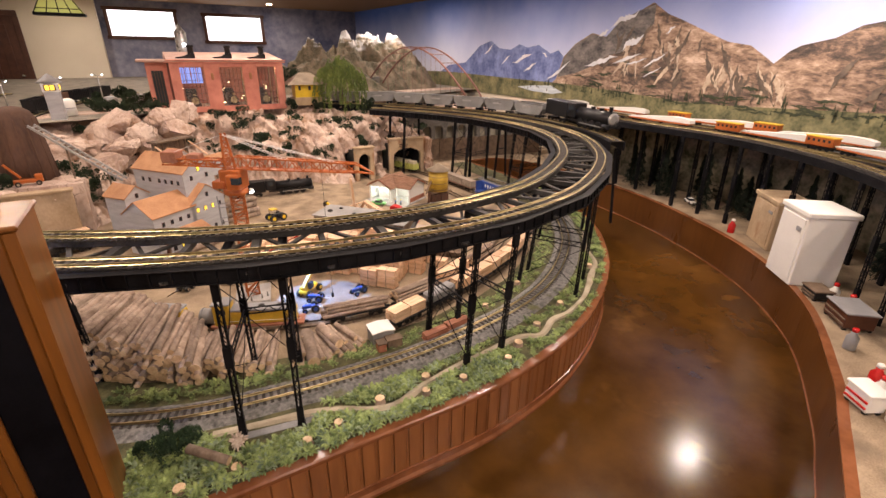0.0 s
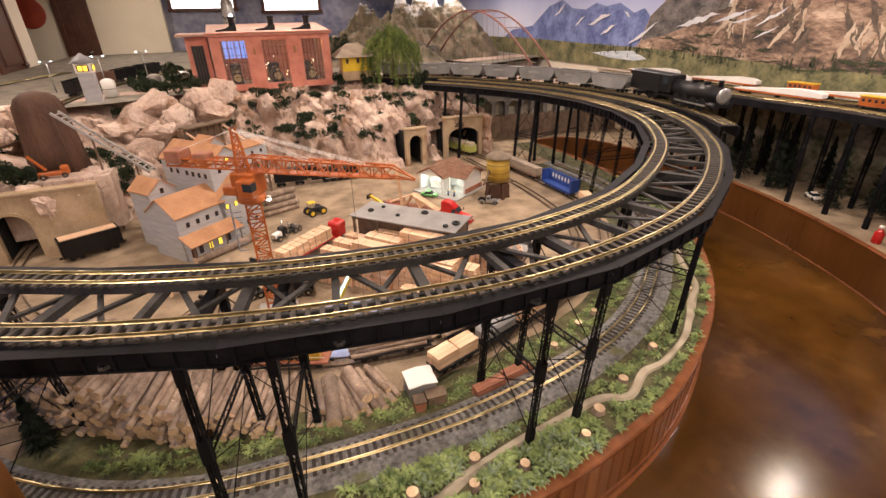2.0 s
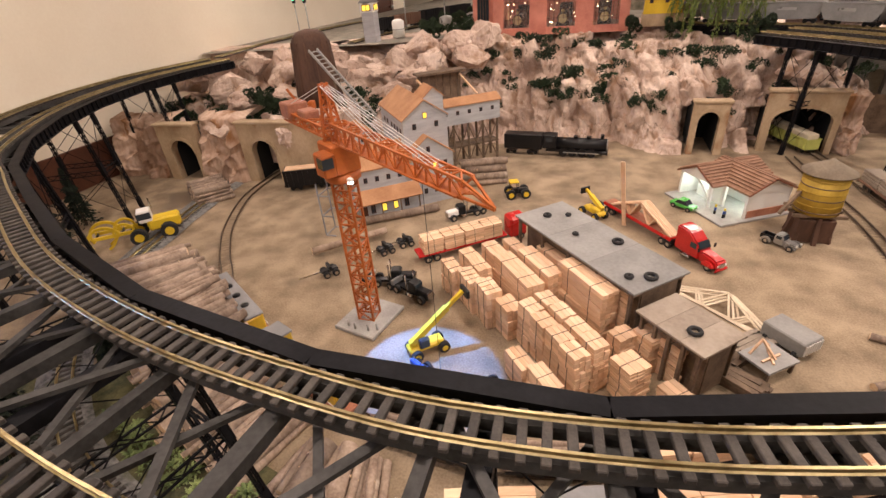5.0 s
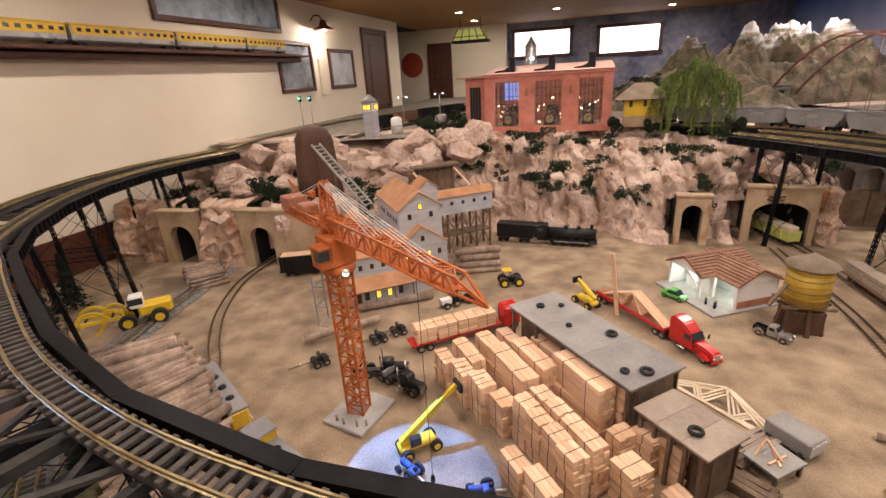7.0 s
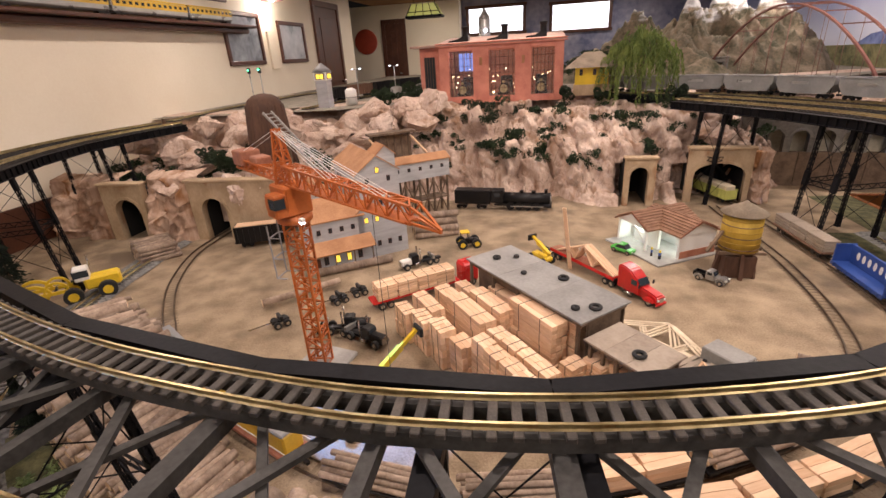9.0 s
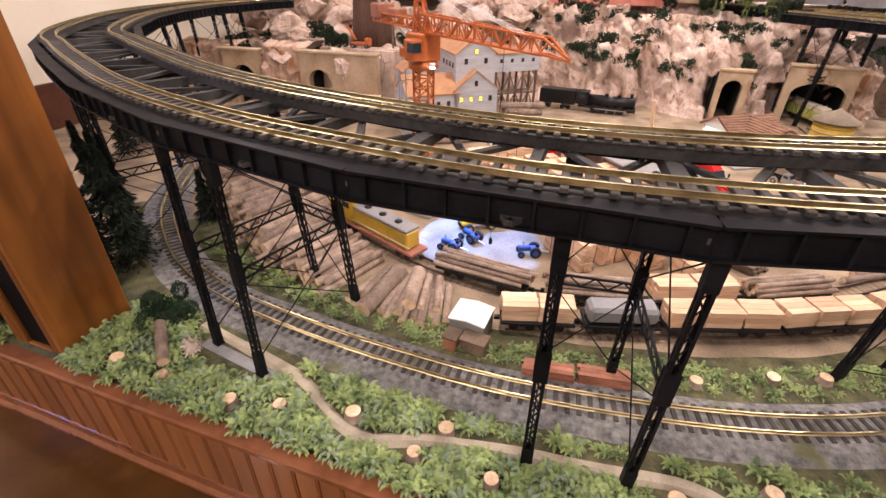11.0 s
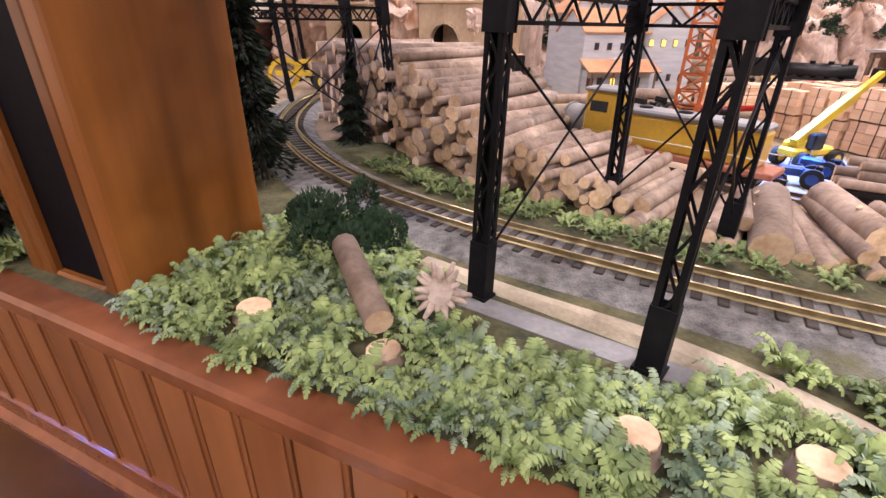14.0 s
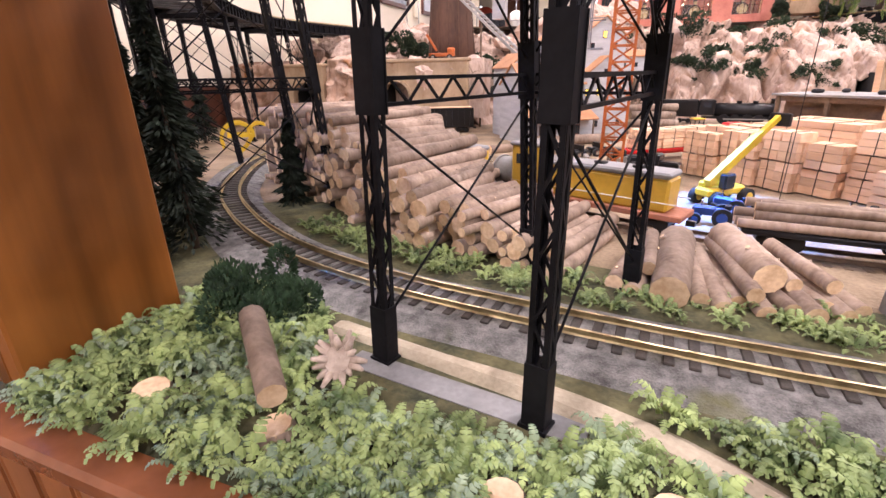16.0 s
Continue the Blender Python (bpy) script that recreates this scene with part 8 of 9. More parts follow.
def lamp_hut():
    ob = thing("switch_tower", pose(-1.06, 2.55, 0.93), "small glass switch tower with a grey roof and a lamp inside", "building")
    bm = bmesh.new()
    box(bm, (0, 0, 0.10), (0.09, 0.09, 0.2))
    part("base", bm, M["millwall"], ob)
    bm = bmesh.new()
    box(bm, (0, 0, 0.23), (0.10, 0.10, 0.06))
    cab = part("cabin", bm, M["white"], ob)
    for a in range(4):
        window(cab, pose(0, 0, 0.23, 0, 0, 90 * a) @ pose(0, -0.052, 0), 0.07, 0.04, a in (0, 1))
    bm = bmesh.new()
    lathe(bm, [(0.085, 0.26), (0.05, 0.29), (0.006, 0.325)], 4)
    part("roof", bm, M["grey"], ob)


lamp_hut()
ob = thing("standpipe", pose(-0.03, 4.5, 0.9), "tall silver standpipe with a white lamp behind the engine house", "tank")
bm = bmesh.new()
lathe(bm, [(0.062, 0.0), (0.062, 0.70), (0.035, 0.74), (0.006, 0.79)], 20)
part("shell", bm, M["silver"], ob)
bm = bmesh.new()
lathe(bm, [(0.012, 0.0), (0.018, 0.012), (0.012, 0.024)], 10, (0.02, -0.07, 0.56))
part("lamp", bm, M["led"], ob, "cold white lamp")
PLAT = Line([(-2.2, 2.2), (-2.3, 3.0), (-2.25, 4.4), (-1.9, 5.6)])
track(PLAT, RAIL + 0.01, 0.0, PLAT.length, "plateau_track", "track along the wall on the plateau")
PLAT2 = Line([(-1.35, 2.75), (-1.25, 3.5), (-1.0, 4.4), (-0.6, 5.2)])
track(PLAT2, RAIL + 0.01, 0.0, PLAT2.length, "plateau_track", "second track on the plateau")
for v, m_ in ((0.5, "black"), (0.95, "boxcar"), (1.4, "black"), (1.85, "black")):
    gondola(PLAT2, v, 0.36, m_, "dark freight car on the plateau", RAIL + 0.01, 0, 0.085)



def signal_mast(x, y, h):
    ob = thing("signal_mast", pose(x, y, PLATEAU), "thin silver signal mast with a green light", "signal", "signal masts")
    bm = bmesh.new()
    rod(bm, (0, 0, 0), (0, 0, h), 0.005, seg=8)
    part("post", bm, M["silver"], ob)
    bm = bmesh.new()
    box(bm, (0, 0, h + 0.02), (0.03, 0.02, 0.05), bevel=0.004)
    head = part("head", bm, M["black"], ob)
    bm = bmesh.new()
    lathe(bm, [(0.006, 0.0), (0.010, 0.006), (0.006, 0.012)], 10, (0, -0.014, h + 0.02))
    part("lens", bm, SIGNAL, head, "green glowing lens")


def yard_lamp(x, y, h):
    ob = thing("yard_lamp", pose(x, y, PLATEAU), "silver yard lamp post with two white lamps", "lamp", "yard lamps")
    bm = bmesh.new()
    rod(bm, (0, 0, 0), (0, 0, h), 0.006, 0.004, seg=8)
    part("post", bm, M["silver"], ob)
    for sg in (-1, 1):
        bm = bmesh.new()
        rod(bm, (0, 0, h), (sg * 0.04, 0, h + 0.015), 0.003, seg=6)
        arm = part("arm", bm, M["silver"], ob)
        bm = bmesh.new()
        lathe(bm, [(0.002, 0.0), (0.006, 0.004), (0.002, 0.008)], 10, (sg * 0.04, 0, h + 0.006))
        part("bulb", bm, M["led"], arm, "white bulb")


SIGNAL = glow("signal_green", (0.08, 1.0, 0.45), 8)
signal_mast(-1.98, 3.2, 0.30)
signal_mast(-2.12, 3.25, 0.30)
for x, y, h in ((-1.15, 3.5, 0.27), (-0.85, 3.75, 0.28), (-1.55, 3.6, 0.24)):
    yard_lamp(x, y, h)
for i, (x, y, r, h, m_) in enumerate(((-1.05, 3.05, 0.05, 0.12, "white"), (-0.78, 3.55, 0.06, 0.09, "silver"), (-0.55, 3.6, 0.06, 0.10, "silver"), (-1.35, 3.3, 0.05, 0.08, "silver"))):
    ob = thing("storage_tank", pose(x, y, PLATEAU), "small pale storage tank on the plateau", "tank", "storage tanks")
    bm = bmesh.new()
    lathe(bm, [(r, 0.0), (r, h), (r * 0.6, h + 0.015), (0.006, h + 0.02)], 18)
    part("shell", bm, M[m_], ob)
    bm = bmesh.new()
    lathe(bm, [(r + 0.003, h * 0.5), (r + 0.003, h * 0.5 + 0.005)], 18)
    part("hoop", bm, M["grey"], ob)

# ---- opposite table: upper deck, legs, boxes ----
RIGHT = Line([(1.6, -2.2), (2.02, -1.74), (2.60, -1.24), (2.93, -0.8), (3.12, -0.3), (3.16, 0.15), (3.13, 0.6), (3.13, 1.1), (3.2, 1.6), (3.35, 2.1)])
LOW = 0.862             # rail level of the two tracks behind the edge track
deck_pts = [tuple(RIGHT.at(v)[0]) for v in np.linspace(0, RIGHT.length, 40)]
deck_back = [tuple(RIGHT.at(v, 0.19)[0]) for v in np.linspace(0, RIGHT.length, 40)]
bm = bmesh.new()
sweep(bm, RIGHT, rect(-0.0, 0.008, RAIL - 0.066, RAIL - 0.02))
structure(part("upper_deck_front", bm, M["steel"], None), "black girder along the upper deck", "girder")
structure(sheet("upper_deck", deck_pts + deck_back[::-1], RAIL - 0.03, M["deck"]), "dark boarded upper deck of the opposite table", "deck")
cut_at = next(i for i, q in enumerate(deck_back) if q[1] > 0.0)
structure(sheet("upper_shelf", deck_back[:cut_at + 1] + [(3.99, -0.2), (3.99, -2.3), (2.2, -2.6)], LOW - 0.03, M["deck"]), "dark shelf behind the edge track", "deck")
structure(sheet("upper_ground", deck_back[cut_at:] + [(3.99, 3.2), (3.99, -0.2)], LOW - 0.03, M["sand"]), "sandy ground on the upper deck", "ground")
track(RIGHT, RAIL, 0, RIGHT.length, "upper_track", "brass rails along the edge of the upper deck", off=0.07)
RIGHT2 = Line([(2.75, -1.9), (3.2, -1.15), (3.42, -0.55), (3.48, 0.0), (3.47, 0.6), (3.47, 1.2), (3.5, 2.0), (3.55, 2.6)])
RIGHT3 = Line([(3.2, -1.7), (3.6, -0.9), (3.72, -0.2), (3.74, 0.6), (3.74, 1.4), (3.76, 2.2)])
track(RIGHT2, LOW, 0, RIGHT2.length, "upper_track", "second track on the upper deck")
track(RIGHT3, LOW, 0, RIGHT3.length, "upper_track", "third track on the upper deck by the mural")
for line, ys in ((RIGHT2, (-1.05, -0.38, 0.66, 1.75)), (RIGHT3, (-0.55, 0.22, 1.3, 2.1))):
    for y in ys:
        x = float(np.interp(y, line.p[:, 1], line.p[:, 0]))
        flat_car(line, line.near(x, y), 0.60, "white", LOW, 0, "orange")
        if y < 0.5:
            cabin_car(line, line.near(x, y) + 0.42, LOW)
for i, v in enumerate(np.arange(0.1, RIGHT.length, 0.24)):
    for o in ((0.03, 0.28) if RIGHT.at(float(v))[0].y < 0.2 else (0.22, 0.44)):
        q, a = RIGHT.at(float(v), o)
        ob = thing("deck_leg", pose(q.x, q.y, G, 0, 0, a), "black laced steel leg under the upper deck", "leg", "legs of the upper deck")
        part("leg", lattice_leg((0, 0, 0), (0, 0.02, RAIL - 0.033 - G), (1, 0, 0), 0.024, 0.016), M["steel"], ob)
bm = bmesh.new()
back = Line([tuple(RIGHT.at(v, 0.55)[0]) for v in np.linspace(0, RIGHT.length, 12)])
sweep(bm, back, rect(0, 0.02, G, LOW - 0.035))
structure(part("back_panel", bm, surface("painted_backing", (0.04, 0.052, 0.026), (0.36, 0.31, 0.235), 9, 0.9, 0, 0.5, 40), None), "painted rocky backing under the upper deck", "panel")


THICKET = surface("painted_thicket", (0.010, 0.014, 0.008), (0.085, 0.080, 0.042), 16, 0.9, 0, 0.2, 60, 0, (1, 1, 0.5))
slab("thicket_panel", (EAST - 0.06, -1.6, GROUND), (EAST - 0.035, 2.3, 0.84), THICKET, "dark painted thicket on the board below the deck")
rnd = random.Random(31)
for i in range(16):
    conifer(rnd.uniform(3.42, 3.80), -0.75 + 0.105 * i + rnd.uniform(-0.04, 0.04), G, rnd.uniform(0.24, 0.44), rnd.uniform(0.06, 0.10), "dark green model fir tree below the deck", 60 + i)


def appliance(x, y, rz, w, d, h, mat, label):
    ob = thing("model_cabinet", pose(x, y, G, 0, 0, rz), label, "cabinet", "boxes on the opposite table")
    bm = bmesh.new()
    box(bm, (0, 0, h / 2), (w, d, h), bevel=0.006)
    part("body", bm, M[mat], ob)
    bm = bmesh.new()
    box(bm, (0, 0, h + 0.012), (w + 0.02, d + 0.02, 0.03), bevel=0.005)
    part("top", bm, M[mat], ob)
    bm = bmesh.new()
    box(bm, (-w * 0.5 - 0.002, 0, h * 0.52), (0.006, d * 0.86, h * 0.86), bevel=0.002)
    part("door", bm, M[mat], ob)
    bm = bmesh.new()
    box(bm, (-w * 0.5 - 0.006, -d * 0.3, h * 0.8), (0.008, d * 0.16, h * 0.06), bevel=0.002)
    part("badge", bm, M["grey"], ob)


appliance(2.62, -1.03, -38, 0.24, 0.25, 0.40, "white", "white painted metal box cabinet on the sand")
appliance(3.03, -0.68, -40, 0.2, 0.30, 0.31, "portal", "beige metal box cabinet on the sand")


def lidded_box(x, y, rz, w, d, h, body, lid, label):
    """A low box with a lid that stands over its sides, on four short feet."""
    ob = thing("lidded_box", pose(x, y, G, 0, 0, rz), label, "box", "boxes on the opposite table")
    bm = bmesh.new()
    box(bm, (0, 0, 0.012 + (h - 0.012) / 2), (w, d, h - 0.012), bevel=0.003)
    part("body", bm, M[body], ob)
    bm = bmesh.new()
    box(bm, (0, 0, h + 0.005), (w + 0.012, d + 0.012, 0.010), bevel=0.003)
    part("lid", bm, M[lid], ob, "pale lid")
    for sx in (-1, 1):
        for sy in (-1, 1):
            bm = bmesh.new()
            box(bm, (sx * (w / 2 - 0.012), sy * (d / 2 - 0.012), 0.007), (0.014, 0.014, 0.014))
            part("foot", bm, M["black"], ob)
    for z in (0.35, 0.65):
        bm = bmesh.new()
        box(bm, (-w / 2 - 0.002, 0, h * z), (0.006, d * 0.92, 0.008), bevel=0.001)
        part("batten", bm, M["timber"] if body != "white" else M["red"], ob)
    return ob


lidded_box(2.27, -1.40, -42, 0.13, 0.17, 0.085, "darkwood", "grey", "low dark wooden box with a pale grey lid on the sand")
lidded_box(2.43, -1.20, -36, 0.09, 0.11, 0.05, "black", "timber", "small black crate beside the white cabinet")
lidded_box(1.62, -1.69, -30, 0.07, 0.10, 0.08, "white", "white", "white caddy box with a red stripe on the sand")
for i, v in enumerate((0.9, 1.25, 1.6, 1.85, 2.1, 2.5, 2.8, 3.2, 3.5)):
    q, _ = RIGHT.at(v, 0.16 + 0.07 * (i % 3))
    conifer(q.x, q.y, G, random.uniform(0.3, 0.5), 0.08, "dark model fir tree under the upper deck", 60 + i)
saloon("van", 3.40, 0.16, 60, "white", "small white toy van parked below the deck")
for i, (x, y, c) in enumerate(((1.72, -1.70, "white"), (1.80, -1.66, "red"), (1.62, -1.78, "white"), (2.02, -1.50, "grey"), (2.38, -1.36, "black"), (2.46, -1.26, "white"), (3.0, -0.42, "red"))):
    ob = thing("canister", pose(x, y, G, 0, 0, 20 * i), "small painted model canister on the sand", "canister", "clutter on the opposite table")
    bm = bmesh.new()
    lathe(bm, [(0.022, 0), (0.024, 0.004), (0.024, 0.06), (0.012, 0.075), (0.012, 0.09)], 14)
    part("body", bm, M[c], ob)
    bm = bmesh.new()
    lathe(bm, [(0.013, 0.088), (0.013, 0.1), (0.008, 0.104)], 12)
    part("cap", bm, M["red" if c != "red" else "white"], ob)


# ---- mural on the east and north walls ----
def mural():
    ob = structure(new("mural"), "painted mural of blue sky and rocky snow-streaked mountains", "mural")
    ob.matrix_world = Matrix.Translation((EAST, 0, 0))

    def flat(name, pts, dx, mat):
        tri = geometry.tessellate_polygon([[Vector((y, z, 0)) for y, z in pts]])
        raw(name, [(-dx, y, z) for y, z in pts], [tuple(t) for t in tri], mat, ob)

    flat("sky", [(SOUTH, 0.9), (NORTH, 0.9), (NORTH, CEIL), (SOUTH, CEIL)], 0.004, SKY)
    flat("far_range", [(5.6, 1.05), (5.2, 1.22), (4.67, 1.28), (4.29, 1.52), (4.0, 1.59), (3.79, 1.49), (3.53, 1.47), (3.35, 1.54), (3.17, 1.50), (2.95, 1.53), (2.72, 1.43), (2.58, 1.47), (2.41, 1.34), (2.2, 1.05)], 0.008, BLUEROCK)
    flat("mountain", [(-1.6, 1.0), (-1.4, 1.75), (-0.9, 1.78), (-0.55, 1.67), (-0.44, 1.65), (-0.3, 1.57), (-0.09, 1.52), (-0.02, 1.48), (0.1, 1.36), (0.3, 1.0)], 0.012, ROCKY)
    flat("mountain", [(2.75, 1.0), (2.57, 1.14), (2.47, 1.40), (2.30, 1.54), (2.06, 1.65), (1.85, 1.61), (1.69, 1.75), (1.49, 1.83), (1.31, 1.91), (1.13, 1.80), (0.94, 1.73), (0.72, 1.64), (0.49, 1.55), (0.29, 1.52), (0.13, 1.42), (-0.08, 1.28), (-0.3, 1.15), (-0.5, 1.0)], 0.016, ROCKY)
    flat("meadow", [(SOUTH, 0.86), (NORTH, 0.86), (NORTH, 1.05), (5.0, 1.12), (3.55, 1.10), (2.42, 1.09), (1.54, 1.06), (0.85, 1.02), (0.3, 1.03), (-0.74, 1.08), (-1.8, 1.1), (SOUTH, 1.1)], 0.020, MEADOW)
    flat("lake", [(3.3, 1.0), (3.05, 1.03), (2.64, 1.055), (2.42, 0.985), (2.6, 0.955), (3.0, 0.965)], 0.0255, LAKE)
    rnd = random.Random(12)

    def jag(name, a, b, w, dx, mat, n=22):
        """A long ragged patch from a to b."""
        a, b = Vector(a), Vector(b)
        u = (b - a).normalized()
        v = Vector((-u.y, u.x))
        up, down = [], []
        for i in range(n + 1):
            f = i / n
            p = a.lerp(b, f) + v * noise.noise(Vector((f * 4, a.x * 9, a.y * 9))) * w * 0.9
            k = 0.9 * w * math.sin(math.pi * min(0.97, max(0.03, f))) ** 1.2
            up.append(tuple(p + v * k * rnd.uniform(0.55, 1.0)))
            down.append(tuple(p - v * k * rnd.uniform(0.35, 1.0)))
        flat(name, up + down[::-1], dx, mat)

    for a, b, w in (((1.80, 1.70), (1.45, 1.85), 0.05), ((1.95, 1.60), (1.82, 1.68), 0.04), ((1.62, 1.50), (1.36, 1.62), 0.06), ((2.1, 1.29), (1.66, 1.43), 0.05), ((1.72, 1.34), (1.36, 1.44), 0.03), ((1.32, 1.31), (1.05, 1.46), 0.022),
                    ((1.55, 1.33), (1.28, 1.40), 0.018), ((1.30, 1.22), (1.10, 1.32), 0.014), ((1.12, 1.62), (1.02, 1.70), 0.02), ((3.45, 1.30), (3.05, 1.44), 0.045), ((3.2, 1.20), (2.95, 1.32), 0.03), ((4.15, 1.40), (3.92, 1.55), 0.03), ((2.75, 1.10), (2.35, 1.35), 0.03), ((3.7, 1.28), (3.5, 1.40), 0.025), ((2.85, 1.45), (2.75, 1.38), 0.02)):
        jag("snow_streak", a, b, w * 0.8, 0.024, SNOW)
    # the grey summit face, tan spurs with dark gullies and pale scree between them
    flat("summit_face", [(1.28, 1.89), (1.49, 1.84), (1.70, 1.75), (1.85, 1.61), (2.06, 1.64), (2.30, 1.53), (2.46, 1.38), (2.55, 1.16), (2.25, 1.22), (1.98, 1.31), (1.80, 1.42), (1.63, 1.45), (1.52, 1.56), (1.36, 1.60), (1.27, 1.72)], 0.018, SUMMIT)
    ridge = lambda y: float(np.interp(y, [-0.3, 0.13, 0.49, 0.94, 1.31, 1.69, 2.06, 2.47], [1.15, 1.42, 1.55, 1.73, 1.88, 1.74, 1.63, 1.38]))
    for i in range(64):
        y = rnd.uniform(-0.1, 1.75)
        z = ridge(y) - rnd.uniform(0.03, 0.55) * (ridge(y) - 1.0)
        long = rnd.uniform(0.10, 0.34)
        lean = rnd.uniform(0.25, 0.75) * (1 if y > 0.75 else -1) * rnd.choice((1, 1, -0.4))
        low = max(1.05, z - long)
        if z - low > 0.04:
            jag("gully" if i % 5 < 3 else "scree", (y, z), (y + lean * (z - low), low), rnd.uniform(0.012, 0.034), 0.0195 + 0.00004 * i, GULLY if i % 5 < 3 else SCREE)
    for y, z, w in ((-1.35, 1.62, 0.3), (-0.95, 1.6, 0.28), (-0.5, 1.45, 0.25), (-1.15, 1.4, 0.3), (-0.7, 1.3, 0.2)):
        jag("gully", (y, z), (y + w * 0.6, z - w), 0.035, 0.0165, GULLY)
    for i in range(46):
        y = rnd.uniform(-0.9, 2.5)
        z = rnd.uniform(1.0, 1.0 + 0.45 * (ridge(y) - 1.0)) if y > -0.3 else rnd.uniform(1.0, 1.15)
        jag("wood_patch", (y - rnd.uniform(0.04, 0.14), z), (y + rnd.uniform(0.04, 0.14), z + rnd.uniform(-0.03, 0.03)), rnd.uniform(0.008, 0.022), 0.0226 + 0.00003 * i, FIRPAINT)
    for i in range(170):
        y, z = rnd.uniform(-2.2, 3.4), rnd.uniform(0.98, 1.09)
        hh = rnd.uniform(0.025, 0.085)
        flat("painted_fir", [(y - hh * 0.16, z), (y + hh * 0.16, z), (y, z + hh)], 0.028, FIRPAINT)
    return ob


def sky_paint():
    m, t, b = principled("mural_sky", (0.3, 0.45, 0.8), 0.75)
    n, l = t.nodes, t.links
    geo, sep = n.new("ShaderNodeNewGeometry"), n.new("ShaderNodeSeparateXYZ")
    l.new(geo.outputs["Position"], sep.inputs[0])
    nz = n.new("ShaderNodeTexNoise")
    nz.inputs["Scale"].default_value, nz.inputs["Detail"].default_value = 1.6, 6
    l.new(geo.outputs["Position"], nz.inputs["Vector"])
    add = n.new("ShaderNodeMath")
    add.operation = "MULTIPLY_ADD"
    add.inputs[1].default_value = 0.5
    l.new(nz.outputs["Fac"], add.inputs[0])
    l.new(sep.outputs["Z"], add.inputs[2])
    ramp = n.new("ShaderNodeValToRGB")
    ramp.color_ramp.elements[0].position, ramp.color_ramp.elements[0].color = 0.25, (0.70, 0.74, 0.90, 1)
    ramp.color_ramp.elements[1].position, ramp.color_ramp.elements[1].color = 1.0, (0.075, 0.17, 0.56, 1)
    r = n.new("ShaderNodeMapRange")
    r.inputs["From Min"].default_value, r.inputs["From Max"].default_value = 1.1, 2.45
    l.new(add.outputs[0], r.inputs["Value"])
    l.new(r.outputs[0], ramp.inputs["Fac"])
    l.new(ramp.outputs["Color"], b.inputs["Base Color"])
    return m


SKY = sky_paint()
BLUEROCK = surface("mural_blue_rock", (0.07, 0.10, 0.27), (0.26, 0.33, 0.62), 6, 0.75, 0, 0, 26)


def mural_rock():
    m, t, b = principled("mural_rock", (0.3, 0.2, 0.15), 0.75)
    n, l = t.nodes, t.links
    geo, mp = n.new("ShaderNodeNewGeometry"), n.new("ShaderNodeMapping")
    mp.inputs["Rotation"].default_value, mp.inputs["Scale"].default_value = (radians(35), 0, 0), (1, 1, 2.4)
    l.new(geo.outputs["Position"], mp.inputs["Vector"])
    big, fine = n.new("ShaderNodeTexNoise"), n.new("ShaderNodeTexNoise")
    for x, sc in ((big, 2.4), (fine, 13.0)):
        x.inputs["Scale"].default_value, x.inputs["Detail"].default_value, x.inputs["Roughness"].default_value, x.inputs["Distortion"].default_value = sc, 9, 0.68, 0.5
        l.new(mp.outputs["Vector"], x.inputs["Vector"])
    add = n.new("ShaderNodeMath")
    add.operation = "MULTIPLY_ADD"
    add.inputs[1].default_value = 0.55
    l.new(fine.outputs["Fac"], add.inputs[0])
    l.new(big.outputs["Fac"], add.inputs[2])
    r = n.new("ShaderNodeMapRange")
    r.inputs["From Min"].default_value, r.inputs["From Max"].default_value = 0.58, 0.98
    l.new(add.outputs[0], r.inputs["Value"])
    ramp = n.new("ShaderNodeValToRGB")
    els = ramp.color_ramp.elements
    els[0].color, els[1].color = (0.035, 0.031, 0.03, 1), (0.68, 0.53, 0.42, 1)
    for pos_, c in ((0.28, (0.10, 0.072, 0.058, 1)), (0.46, (0.225, 0.148, 0.108, 1)), (0.72, (0.42, 0.295, 0.215, 1))):
        els.new(pos_).color = c
    l.new(r.outputs[0], ramp.inputs["Fac"])
    l.new(ramp.outputs["Color"], b.inputs["Base Color"])
    return m


ROCKY = mural_rock()
FIRPAINT = surface("mural_fir", (0.02, 0.03, 0.016), (0.06, 0.07, 0.035), 20, 0.75, 0, 0, 60)
SUMMIT = surface("mural_summit", (0.035, 0.036, 0.042), (0.26, 0.235, 0.22), 8, 0.75, 0, 0, 30, 0, (1, 1, 1.6))
GULLY = surface("mural_gully", (0.07, 0.055, 0.045), (0.19, 0.145, 0.11), 12, 0.75, 0, 0, 40)
SCREE = surface("mural_scree", (0.42, 0.32, 0.235), (0.66, 0.54, 0.42), 12, 0.75, 0, 0, 40)
MEADOW = surface("mural_meadow", (0.04, 0.054, 0.025), (0.30, 0.275, 0.14), 7, 0.75, 0, 0, 40)
LAKE = surface("mural_lake", (0.42, 0.50, 0.58), (0.66, 0.72, 0.76), 9, 0.75, 0, 0, 40, 0, (1, 1, 5))
SNOW = surface("mural_snow", (0.6, 0.62, 0.68), (0.78, 0.79, 0.82), 8, 0.75, 0, 0, 40)
slab("wall_east", (EAST, SOUTH, 0), (EAST + 0.15, NORTH, CEIL), M["cream"], "end wall painted with a mountain mural")
mural()
DUSK = surface("mural_dusk", (0.10, 0.12, 0.22), (0.40, 0.41, 0.52), 2.2, 0.75, 0, 0, 12)
slab("wall_north", (-1.05, NORTH, 0), (EAST + 0.15, NORTH + 0.15, CEIL), DUSK, "far wall painted with dark cloudy mountains")
